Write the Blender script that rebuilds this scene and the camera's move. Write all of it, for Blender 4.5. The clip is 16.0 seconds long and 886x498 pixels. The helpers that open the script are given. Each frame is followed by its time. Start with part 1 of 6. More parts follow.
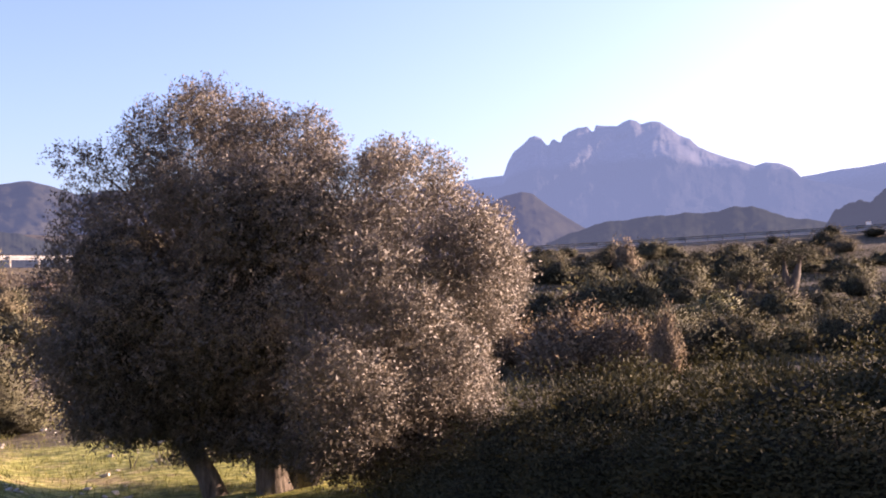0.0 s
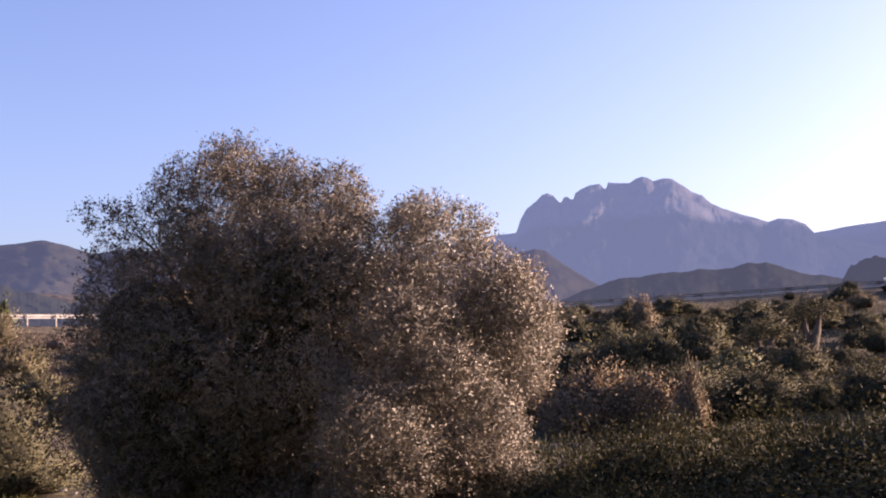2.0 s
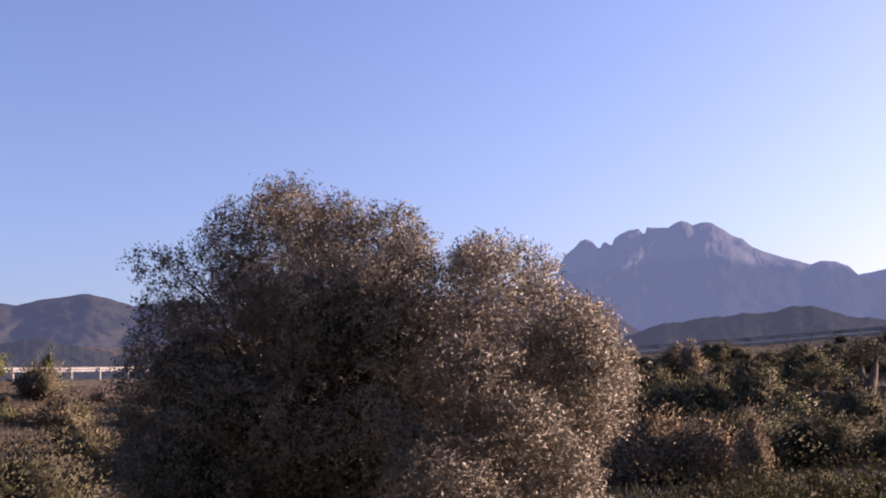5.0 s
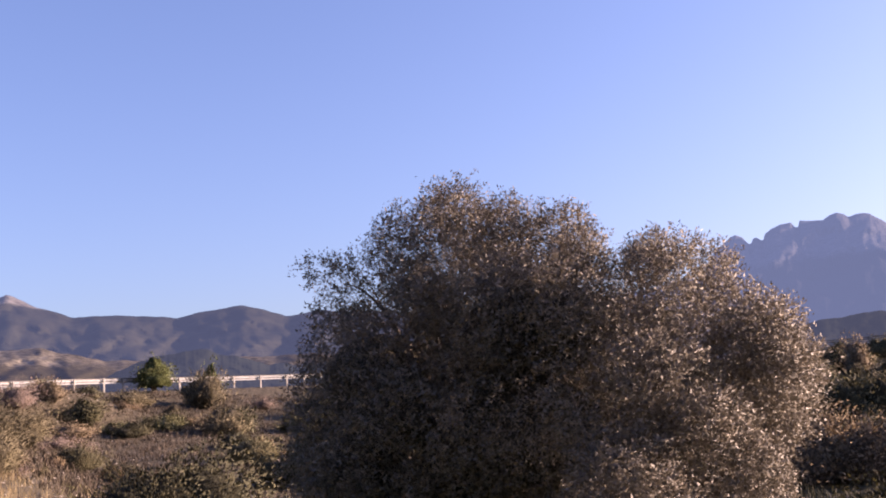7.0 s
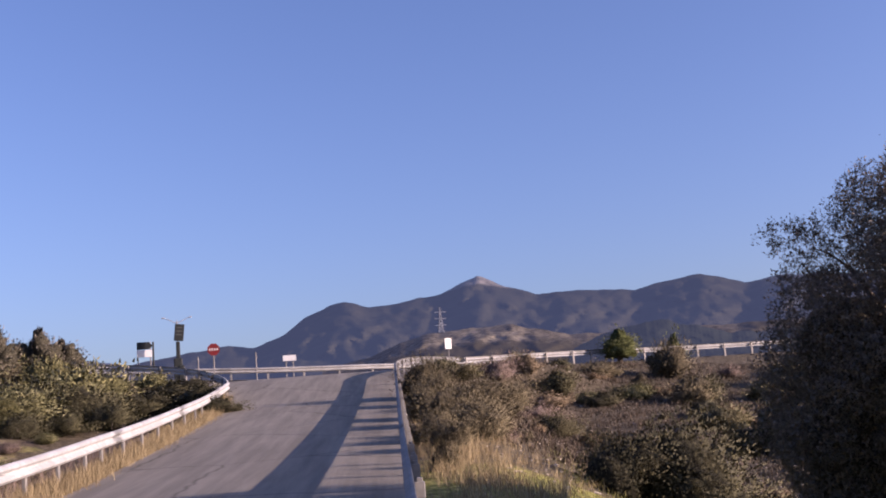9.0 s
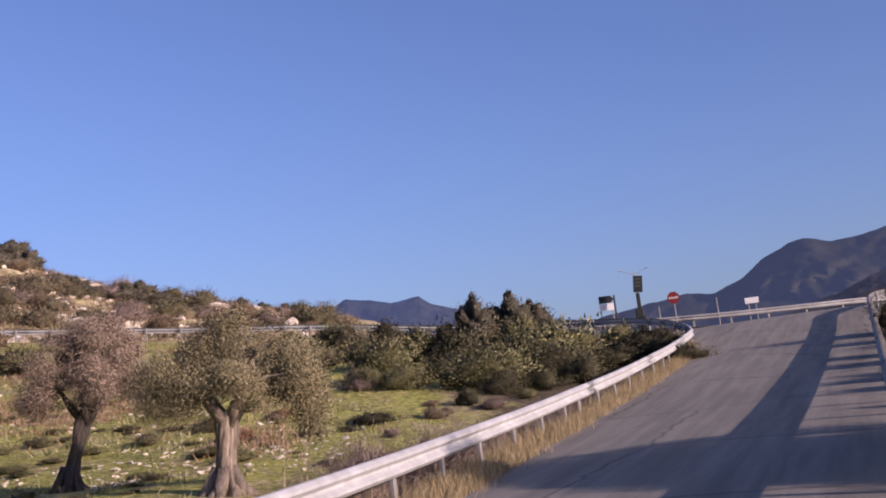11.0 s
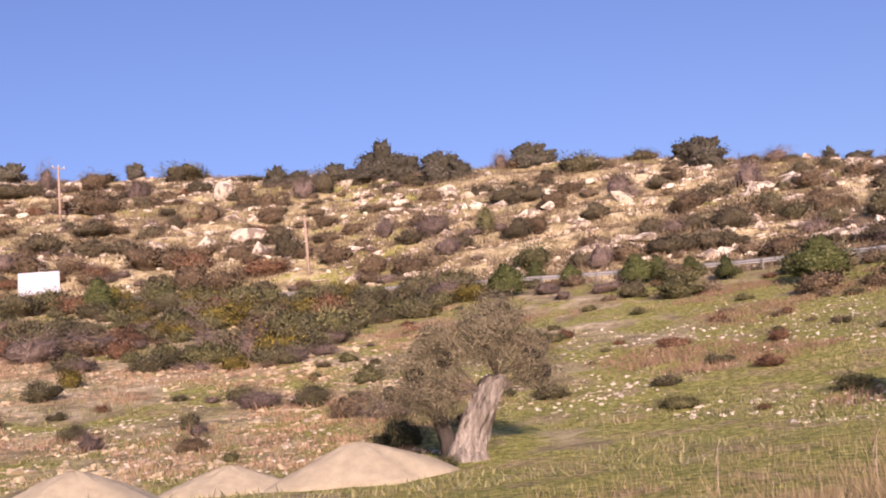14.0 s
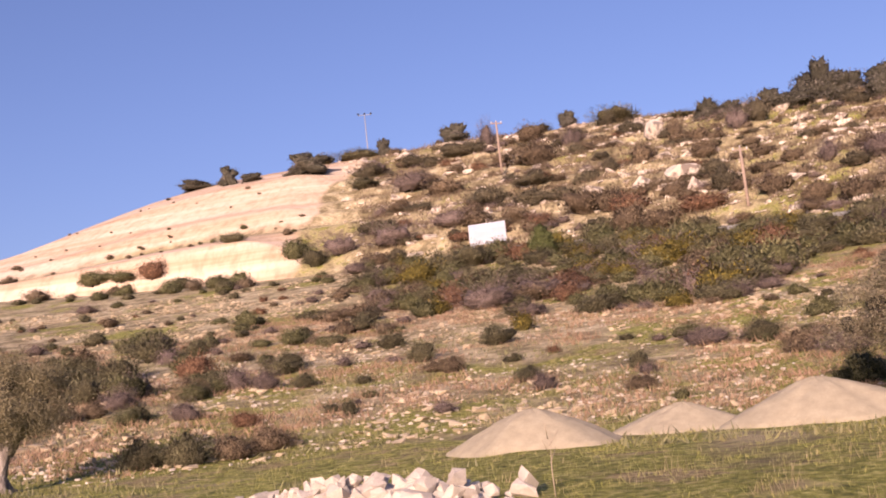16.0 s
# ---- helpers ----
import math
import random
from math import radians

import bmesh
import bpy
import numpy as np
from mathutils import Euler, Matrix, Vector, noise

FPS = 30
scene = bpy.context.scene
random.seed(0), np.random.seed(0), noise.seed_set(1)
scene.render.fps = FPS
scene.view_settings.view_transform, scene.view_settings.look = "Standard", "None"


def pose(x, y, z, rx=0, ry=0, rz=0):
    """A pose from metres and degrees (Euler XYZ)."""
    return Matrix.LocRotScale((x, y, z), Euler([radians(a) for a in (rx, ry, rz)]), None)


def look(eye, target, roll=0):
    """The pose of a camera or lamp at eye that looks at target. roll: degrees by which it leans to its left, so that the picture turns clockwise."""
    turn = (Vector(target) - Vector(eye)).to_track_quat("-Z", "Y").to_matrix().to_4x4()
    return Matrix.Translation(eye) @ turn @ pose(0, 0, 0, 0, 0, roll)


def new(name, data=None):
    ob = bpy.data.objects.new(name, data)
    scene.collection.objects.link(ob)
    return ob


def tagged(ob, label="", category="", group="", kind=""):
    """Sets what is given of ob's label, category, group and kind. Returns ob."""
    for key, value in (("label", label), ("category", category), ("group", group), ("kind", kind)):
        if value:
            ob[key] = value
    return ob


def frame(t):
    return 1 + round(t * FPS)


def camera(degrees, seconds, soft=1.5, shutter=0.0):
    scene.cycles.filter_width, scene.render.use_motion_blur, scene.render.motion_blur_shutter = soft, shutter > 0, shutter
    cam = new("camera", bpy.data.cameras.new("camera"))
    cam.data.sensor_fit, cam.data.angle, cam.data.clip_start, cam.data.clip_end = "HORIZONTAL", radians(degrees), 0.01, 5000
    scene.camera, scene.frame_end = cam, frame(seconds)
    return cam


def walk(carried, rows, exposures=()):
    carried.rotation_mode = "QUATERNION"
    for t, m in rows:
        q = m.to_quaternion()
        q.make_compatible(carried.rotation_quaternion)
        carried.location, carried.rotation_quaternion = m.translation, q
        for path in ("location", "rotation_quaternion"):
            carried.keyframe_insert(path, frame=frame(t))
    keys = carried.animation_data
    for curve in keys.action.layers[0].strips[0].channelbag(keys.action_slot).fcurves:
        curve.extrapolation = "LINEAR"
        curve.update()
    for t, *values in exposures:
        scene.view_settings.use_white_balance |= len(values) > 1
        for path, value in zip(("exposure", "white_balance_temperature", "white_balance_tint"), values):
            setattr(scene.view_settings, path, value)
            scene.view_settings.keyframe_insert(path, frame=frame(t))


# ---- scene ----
cam = camera(43.66, 16.0, soft=1.9)
PATH = [
    (0, (-0.0, -0.0, 1.6), (0.062, 19.969, 2.713), -2.82),
    (0.5, (-0.054, 0.031, 1.596), (-0.055, 19.992, 2.848), -2.92),
    (1, (-0.151, 0.068, 1.602), (-0.153, 20.009, 3.134), -2.93),
    (1.5, (-0.21, 0.102, 1.607), (-0.256, 20.016, 3.457), -2.99),
    (2, (-0.229, 0.121, 1.6), (-0.347, 20.003, 3.76), -3.00),
    (2.5, (-0.257, 0.158, 1.599), (-0.399, 20.018, 3.96), -3.15),
    (3, (-0.317, 0.265, 1.604), (-0.464, 20.111, 4.075), -3.22),
    (3.5, (-0.412, 0.408, 1.614), (-0.585, 20.237, 4.216), -3.40),
    (4, (-0.467, 0.524, 1.624), (-0.862, 20.327, 4.397), -3.39),
    (6.5, (-0.771, 0.984, 1.653), (-2.848, 20.601, 4.947), -4.54),
    (7, (-0.865, 0.974, 1.645), (-4.2, 20.415, 4.949), -4.39),
    (7.5, (-0.86, 0.827, 1.634), (-6.057, 19.84, 5.024), -4.39),
    (8, (-0.801, 0.622, 1.626), (-8.018, 18.963, 5.023), -4.17),
    (8.5, (-0.749, 0.382, 1.613), (-9.906, 17.829, 5.037), -4.14),
    (11, (-0.764, 0.275, 1.576), (-17.261, 11.095, 4.859), -6.86),
    (11.5, (-0.948, 0.401, 1.583), (-18.836, 8.663, 5.011), -6.99),
    (12, (-1.14, 0.479, 1.59), (-20.068, 5.844, 5.19), -7.10),
    (12.5, (-1.299, 0.44, 1.592), (-20.782, 2.924, 5.37), -6.79),
    (13, (-1.414, 0.395, 1.593), (-21.036, 0.167, 5.457), -6.51),
    (13.5, (-1.574, 0.316, 1.607), (-21.031, -2.394, 5.358), -6.19),
    (14, (-1.724, 0.247, 1.598), (-20.754, -4.716, 5.232), -5.97),
    (14.5, (-1.841, 0.245, 1.602), (-20.226, -6.78, 5.153), -6.03),
    (15, (-1.951, 0.222, 1.603), (-19.542, -8.631, 5.091), -6.07),
    (15.5, (-2.035, 0.132, 1.593), (-18.748, -10.298, 5.039), -6.08),
    (16, (-2.054, 0.052, 1.596), (-17.691, -11.953, 4.965), -6.12),
]
walk(cam, [(t, look(eye, target, roll)) for t, eye, target, roll in PATH], exposures=[
    (0.0, 1.88, 7100, 34), (0.5, 1.93, 7000, 34), (1.0, 1.70, 7100, 34), (2.0, 1.50, 7200, 34), (2.5, 1.36, 7150, 34), (3.0, 1.46, 7200, 34), (4.0, 1.22, 6950, 34), (6.4, 1.26, 7000, 34), (7.0, 1.40, 7000, 34), (7.5, 1.23, 6850, 33), (8.0, 1.25, 6650, 33),
    (8.5, 1.09, 6500, 32), (11.0, 0.54, 6180, 32), (12.5, 0.55, 6320, 33), (13.5, 0.60, 6460, 34), (14.5, 0.70, 6640, 36), (16.0, 0.58, 6840, 37)])

# ------------------------------------------------------------------ light
SUN_AZ, SUN_EL = -69.0, 14.0
world = bpy.data.worlds.new("sky_world")
scene.world = world
world.use_nodes = True
wn = world.node_tree.nodes
sky = wn.new("ShaderNodeTexSky")
sky.sky_type = "NISHITA"
sky.sun_disc = False
sky.sun_elevation = radians(SUN_EL)
sky.sun_rotation = radians(-SUN_AZ)
sky.air_density, sky.dust_density, sky.ozone_density = 1.05, 2.0, 2.6
wn["Background"].inputs["Strength"].default_value = 0.097
hue = wn.new("ShaderNodeMix")
hue.data_type, hue.blend_type = "RGBA", "MULTIPLY"
hue.inputs["Factor"].default_value = 1.0
hue.inputs["B"].default_value = (0.905, 0.965, 1.22, 1)
world.node_tree.links.new(sky.outputs["Color"], hue.inputs["A"])
world.node_tree.links.new(hue.outputs["Result"], wn["Background"].inputs["Color"])

sun_data = bpy.data.lights.new("sun", "SUN")
sun_data.energy, sun_data.angle, sun_data.color = 5.0, radians(0.6), (1.0, 0.83, 0.64)
sun = new("sun", sun_data)
sun_to = Vector((-math.sin(radians(SUN_AZ)) * math.cos(radians(SUN_EL)),
                 math.cos(radians(SUN_AZ)) * math.cos(radians(SUN_EL)), math.sin(radians(SUN_EL))))
sun.matrix_world = look(tuple(sun_to * 50), (0, 0, 0))


# ------------------------------------------------------------------ materials
def material(name, rough=0.9, metal=0.0):
    m = bpy.data.materials.new(name)
    m.use_nodes = True
    b = m.node_tree.nodes["Principled BSDF"]
    b.inputs["Roughness"].default_value = rough
    b.inputs["Metallic"].default_value = metal
    b.inputs["Specular IOR Level"].default_value = 0.25
    return m, m.node_tree.nodes, m.node_tree.links, b


def coord(nodes, links, scale=1.0, space="Object"):
    tc = nodes.new("ShaderNodeTexCoord")
    mp = nodes.new("ShaderNodeMapping")
    mp.inputs["Scale"].default_value = (scale, scale, scale) if not isinstance(scale, tuple) else scale
    links.new(tc.outputs[space], mp.inputs["Vector"])
    return mp.outputs["Vector"]


def noise_tex(nodes, links, vec, scale, detail=6.0, rough=0.6):
    n = nodes.new("ShaderNodeTexNoise")
    n.inputs["Scale"].default_value = scale
    n.inputs["Detail"].default_value = detail
    n.inputs["Roughness"].default_value = rough
    links.new(vec, n.inputs["Vector"])
    return n.outputs["Fac"]


def ramp(nodes, links, fac, stops):
    r = nodes.new("ShaderNodeValToRGB")
    e = r.color_ramp.elements
    while len(e) < len(stops):
        e.new(0.5)
    for el, (p, c) in zip(e, stops):
        el.position, el.color = p, (*c, 1)
    links.new(fac, r.inputs["Fac"])
    return r.outputs["Color"]


def mix(nodes, links, fac, a, b, mode="MIX"):
    m = nodes.new("ShaderNodeMix")
    m.data_type, m.blend_type = "RGBA", mode
    for sock, v in ((m.inputs["Factor"], fac), (m.inputs["A"], a), (m.inputs["B"], b)):
        if isinstance(v, (int, float)):
            sock.default_value = v
        elif isinstance(v, tuple):
            sock.default_value = (*v, 1)
        else:
            links.new(v, sock)
    return m.outputs["Result"]


def bump(nodes, links, bsdf, height, strength=0.5, dist=0.05):
    b = nodes.new("ShaderNodeBump")
    b.inputs["Strength"].default_value = strength
    b.inputs["Distance"].default_value = dist
    links.new(height, b.inputs["Height"])
    links.new(b.outputs["Normal"], bsdf.inputs["Normal"])


def noisy(name, c1, c2, scale=6.0, rough=0.9, metal=0.0, bump_s=0.4, bump_d=0.02, space="Object", spots=None, stretch=1.0):
    """A two-scale mottled surface between two colours, with fine relief; spots: a third colour in small flecks."""
    m, nodes, links, b = material(name, rough, metal)
    v = coord(nodes, links, (1.0, 1.0, stretch), space)
    big = noise_tex(nodes, links, v, scale * 0.2, 3)
    fine = noise_tex(nodes, links, v, scale, 8, 0.7)
    col = ramp(nodes, links, fine, [(0.3, c1), (0.7, c2)])
    col = mix(nodes, links, big, col, tuple(x * 0.62 for x in c1), "MIX") if spots is None else mix(
        nodes, links, ramp(nodes, links, noise_tex(nodes, links, v, scale * 0.45, 4), [(0.52, (0, 0, 0)), (0.6, (1, 1, 1))]), col, spots)
    links.new(col, b.inputs["Base Color"])
    bump(nodes, links, b, fine, bump_s, bump_d)
    return m


def foliage(name, dark, mid, light, rough=0.6, trans=0.25, var=0.25):
    """Leaves: colour varies from leaf to leaf and from plant to plant, and some light comes through."""
    m, nodes, links, b = material(name, rough)
    g = nodes.new("ShaderNodeNewGeometry")
    oi = nodes.new("ShaderNodeObjectInfo")
    col = ramp(nodes, links, g.outputs["Random Per Island"], [(0.0, dark), (0.55, mid), (1.0, light)])
    hs = nodes.new("ShaderNodeHueSaturation")
    mr = nodes.new("ShaderNodeMapRange")
    mr.inputs["To Min"].default_value, mr.inputs["To Max"].default_value = 1 - var, 1 + var
    links.new(oi.outputs["Random"], mr.inputs["Value"])
    links.new(mr.outputs["Result"], hs.inputs["Value"])
    links.new(col, hs.inputs["Color"])
    links.new(hs.outputs["Color"], b.inputs["Base Color"])
    b.inputs["Specular IOR Level"].default_value = 0.35
    tr = nodes.new("ShaderNodeBsdfTranslucent")
    links.new(hs.outputs["Color"], tr.inputs["Color"])
    mx = nodes.new("ShaderNodeMixShader")
    mx.inputs["Fac"].default_value = trans
    links.new(b.outputs["BSDF"], mx.inputs[1])
    links.new(tr.outputs["BSDF"], mx.inputs[2])
    links.new(mx.outputs["Shader"], nodes["Material Output"].inputs["Surface"])
    return m


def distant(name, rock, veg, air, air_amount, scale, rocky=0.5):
    """Far slopes: rock and scrub, with haze painted in as an even bluish glow."""
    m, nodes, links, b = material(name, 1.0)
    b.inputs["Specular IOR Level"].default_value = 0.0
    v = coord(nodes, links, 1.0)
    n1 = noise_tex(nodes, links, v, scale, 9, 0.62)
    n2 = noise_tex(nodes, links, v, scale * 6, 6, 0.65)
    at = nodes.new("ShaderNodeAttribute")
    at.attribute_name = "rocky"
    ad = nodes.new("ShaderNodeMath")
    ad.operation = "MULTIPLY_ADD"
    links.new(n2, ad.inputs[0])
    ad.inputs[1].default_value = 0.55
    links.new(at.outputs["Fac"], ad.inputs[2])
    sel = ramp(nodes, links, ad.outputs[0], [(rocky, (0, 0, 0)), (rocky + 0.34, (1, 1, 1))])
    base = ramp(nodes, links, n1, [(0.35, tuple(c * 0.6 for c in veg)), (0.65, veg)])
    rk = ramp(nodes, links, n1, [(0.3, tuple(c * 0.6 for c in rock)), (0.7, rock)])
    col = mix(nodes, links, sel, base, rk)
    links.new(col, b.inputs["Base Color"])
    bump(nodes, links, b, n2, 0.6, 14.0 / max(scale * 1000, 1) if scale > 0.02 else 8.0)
    # the slope itself glows in the air colour, in place of haze before it
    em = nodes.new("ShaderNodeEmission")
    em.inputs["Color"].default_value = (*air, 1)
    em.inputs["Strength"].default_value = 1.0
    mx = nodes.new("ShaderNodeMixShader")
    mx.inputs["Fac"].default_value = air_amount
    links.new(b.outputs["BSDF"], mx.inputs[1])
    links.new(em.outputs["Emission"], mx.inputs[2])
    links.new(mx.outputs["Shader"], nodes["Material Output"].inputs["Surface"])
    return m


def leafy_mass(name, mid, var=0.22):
    """The close-set inside of a bush: leaf colour with the shade between leaves painted as dark flecks, a little
    different from plant to plant.
    """
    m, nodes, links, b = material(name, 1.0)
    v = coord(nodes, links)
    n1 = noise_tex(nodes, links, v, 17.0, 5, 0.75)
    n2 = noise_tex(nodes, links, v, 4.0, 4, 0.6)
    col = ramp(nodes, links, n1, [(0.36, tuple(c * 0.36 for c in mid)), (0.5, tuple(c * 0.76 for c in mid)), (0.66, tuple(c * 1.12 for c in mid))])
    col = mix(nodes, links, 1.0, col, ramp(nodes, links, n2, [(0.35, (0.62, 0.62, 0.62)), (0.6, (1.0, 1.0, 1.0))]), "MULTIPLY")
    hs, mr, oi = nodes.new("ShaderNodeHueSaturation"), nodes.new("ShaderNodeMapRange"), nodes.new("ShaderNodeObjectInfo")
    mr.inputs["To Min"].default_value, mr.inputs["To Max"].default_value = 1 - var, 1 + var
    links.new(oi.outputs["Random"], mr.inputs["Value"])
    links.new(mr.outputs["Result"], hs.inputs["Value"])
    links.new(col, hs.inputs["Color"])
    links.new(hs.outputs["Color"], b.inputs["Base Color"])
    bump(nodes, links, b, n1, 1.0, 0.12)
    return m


M_BARK = noisy("olive_bark", (0.08, 0.062, 0.048), (0.62, 0.51, 0.405), 17.0, 0.95, bump_s=1.0, bump_d=0.05, stretch=0.14)
M_BARK_PALE = noisy("weathered_bark", (0.12, 0.09, 0.065), (0.98, 0.89, 0.77), 9.0, 0.95, bump_s=1.0, bump_d=0.14, stretch=0.24)
M_TWIG = noisy("twig", (0.10, 0.08, 0.065), (0.20, 0.16, 0.13), 14.0)
M_OLIVE = foliage("olive_leaf", (0.098, 0.085, 0.066), (0.147, 0.126, 0.098), (0.212, 0.18, 0.142), 0.55, 0.24, 0.1)
M_OLIVE4 = foliage("bare_olive_leaf", (0.24, 0.178, 0.132), (0.335, 0.255, 0.192), (0.43, 0.34, 0.26), 0.6, 0.1, 0.1)
# bark darkened by colour for trunks that stand in another trunk's shade
M_BARK_SHADED = noisy("shaded_bark", (0.05, 0.042, 0.035), (0.13, 0.108, 0.09), 22.0, 0.95, bump_s=1.0, bump_d=0.05, stretch=0.14)
M_OLIVE2 = foliage("field_olive_leaf", (0.175, 0.15, 0.08), (0.255, 0.22, 0.122), (0.345, 0.30, 0.175), 0.55, 0.06, 0.12)
M_OLIVE3 = foliage("pale_olive_leaf", (0.19, 0.16, 0.10), (0.285, 0.243, 0.15), (0.37, 0.32, 0.21), 0.55, 0.08, 0.1)
M_DARKGREEN = foliage("maquis_leaf", (0.10, 0.10, 0.043), (0.16, 0.153, 0.067), (0.225, 0.207, 0.097), 0.6, 0.05, 0.25)
# about half the maquis leaf's brightness: the valley's backlit shade put into the colour
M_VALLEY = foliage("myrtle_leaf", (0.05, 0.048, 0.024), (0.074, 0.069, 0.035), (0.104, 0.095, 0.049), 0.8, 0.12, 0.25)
M_GREEN = foliage("pine_needle", (0.07, 0.084, 0.027), (0.108, 0.126, 0.04), (0.16, 0.175, 0.065), 0.6, 0.08, 0.2)
M_SCRUB = foliage("dry_scrub", (0.145, 0.107, 0.068), (0.21, 0.16, 0.103), (0.29, 0.23, 0.15), 0.85, 0.05, 0.25)
M_HEATH = foliage("heath_scrub", (0.13, 0.093, 0.057), (0.185, 0.135, 0.082), (0.25, 0.19, 0.118), 0.85, 0.05, 0.25)
M_BARE = foliage("bare_twig_scrub", (0.15, 0.108, 0.095), (0.23, 0.172, 0.15), (0.32, 0.25, 0.22), 0.9, 0.05, 0.2)
M_RUST = foliage("rust_scrub", (0.15, 0.08, 0.045), (0.25, 0.135, 0.075), (0.34, 0.20, 0.12), 0.85, 0.15, 0.15)
M_GORSE = foliage("gorse_leaf", (0.07, 0.062, 0.02), (0.14, 0.115, 0.03), (0.36, 0.27, 0.04), 0.7, 0.2, 0.2)
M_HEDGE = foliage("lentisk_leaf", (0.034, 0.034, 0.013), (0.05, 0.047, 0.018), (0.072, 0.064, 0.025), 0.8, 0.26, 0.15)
M_GRASS = foliage("grass_blade", (0.13, 0.14, 0.03), (0.23, 0.225, 0.055), (0.36, 0.32, 0.11), 0.8, 0.12, 0.2)
M_STRAW = foliage("straw_blade", (0.165, 0.125, 0.066), (0.265, 0.205, 0.11), (0.40, 0.32, 0.185), 0.8, 0.10, 0.2)
# darker than the olive's leaves, painting in the shade inside its crown
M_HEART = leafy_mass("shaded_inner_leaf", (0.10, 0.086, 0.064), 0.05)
M_BROOM = foliage("olive_brown_scrub", (0.095, 0.088, 0.046), (0.145, 0.133, 0.071), (0.205, 0.186, 0.103), 0.85, 0.05, 0.25)
M_RIDGE = foliage("ridge_tree_leaf", (0.09, 0.08, 0.062), (0.14, 0.124, 0.098), (0.20, 0.176, 0.14), 0.7, 0.05, 0.2)
M_MASTIC = foliage("mastic_leaf", (0.085, 0.072, 0.042), (0.128, 0.108, 0.065), (0.185, 0.156, 0.096), 0.85, 0.05, 0.25)
M_REDSCRUB = foliage("red_brown_scrub", (0.05, 0.038, 0.027), (0.085, 0.064, 0.045), (0.13, 0.10, 0.07), 0.85, 0.05, 0.2)
M_BRACKEN = foliage("dead_bracken", (0.17, 0.105, 0.062), (0.25, 0.16, 0.10), (0.34, 0.235, 0.15), 0.85, 0.06, 0.2)
M_ROCK = noisy("limestone", (0.46, 0.385, 0.295), (0.76, 0.68, 0.56), 2.2, 0.95, bump_s=0.8, bump_d=0.08, spots=(0.22, 0.18, 0.145))
M_STONE = noisy("white_stone", (0.52, 0.46, 0.37), (0.74, 0.67, 0.56), 5.0, 0.95, bump_s=0.5, bump_d=0.03)
M_TANSTONE = noisy("tan_stone", (0.46, 0.37, 0.24), (0.66, 0.56, 0.40), 5.0, 0.95, bump_s=0.5, bump_d=0.03)
M_SAND = noisy("sand", (0.405, 0.35, 0.24), (0.49, 0.43, 0.305), 22.0, 1.0, bump_s=0.35, bump_d=0.02)
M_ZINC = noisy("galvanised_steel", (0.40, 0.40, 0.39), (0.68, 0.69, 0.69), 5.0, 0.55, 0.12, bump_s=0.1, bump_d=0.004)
M_MIDZINC = noisy("mid_grey_zinc", (0.30, 0.30, 0.30), (0.47, 0.47, 0.47), 5.0, 0.65, 0.1, bump_s=0.1, bump_d=0.004)
# darkest copy of the rail steel; holds the shade on the lane rail's back
M_DARKZINC = noisy("dark_zinc", (0.19, 0.19, 0.19), (0.31, 0.31, 0.31), 5.0, 0.7, 0.1, bump_s=0.1, bump_d=0.004)
M_POST = noisy("weathered_steel", (0.25, 0.24, 0.23), (0.40, 0.38, 0.36), 9.0, 0.7, 0.4, bump_s=0.1, bump_d=0.004)
M_WOODPOLE = noisy("pole_wood", (0.34, 0.25, 0.19), (0.52, 0.41, 0.33), 10.0, 0.9)
M_WHITE = noisy("white_paint", (0.72, 0.72, 0.72), (0.80, 0.80, 0.80), 4.0, 0.6, bump_s=0.05)
M_BLUEGREY = noisy("faded_blue_print", (0.35, 0.45, 0.58), (0.5, 0.58, 0.68), 3.0, 0.6, bump_s=0.05)
M_RED = noisy("red_paint", (0.15, 0.014, 0.016), (0.21, 0.022, 0.024), 6.0, 0.5, bump_s=0.05)
M_BLACK = noisy("dark_paint", (0.018, 0.022, 0.022), (0.035, 0.04, 0.04), 6.0, 0.5, bump_s=0.05)
M_DIM = noisy("dim_print", (0.07, 0.075, 0.075), (0.11, 0.115, 0.115), 6.0, 0.6, bump_s=0.05)
M_STEEL = noisy("lattice_steel", (0.30, 0.31, 0.34), (0.42, 0.43, 0.46), 1.0, 0.7, 0.2)


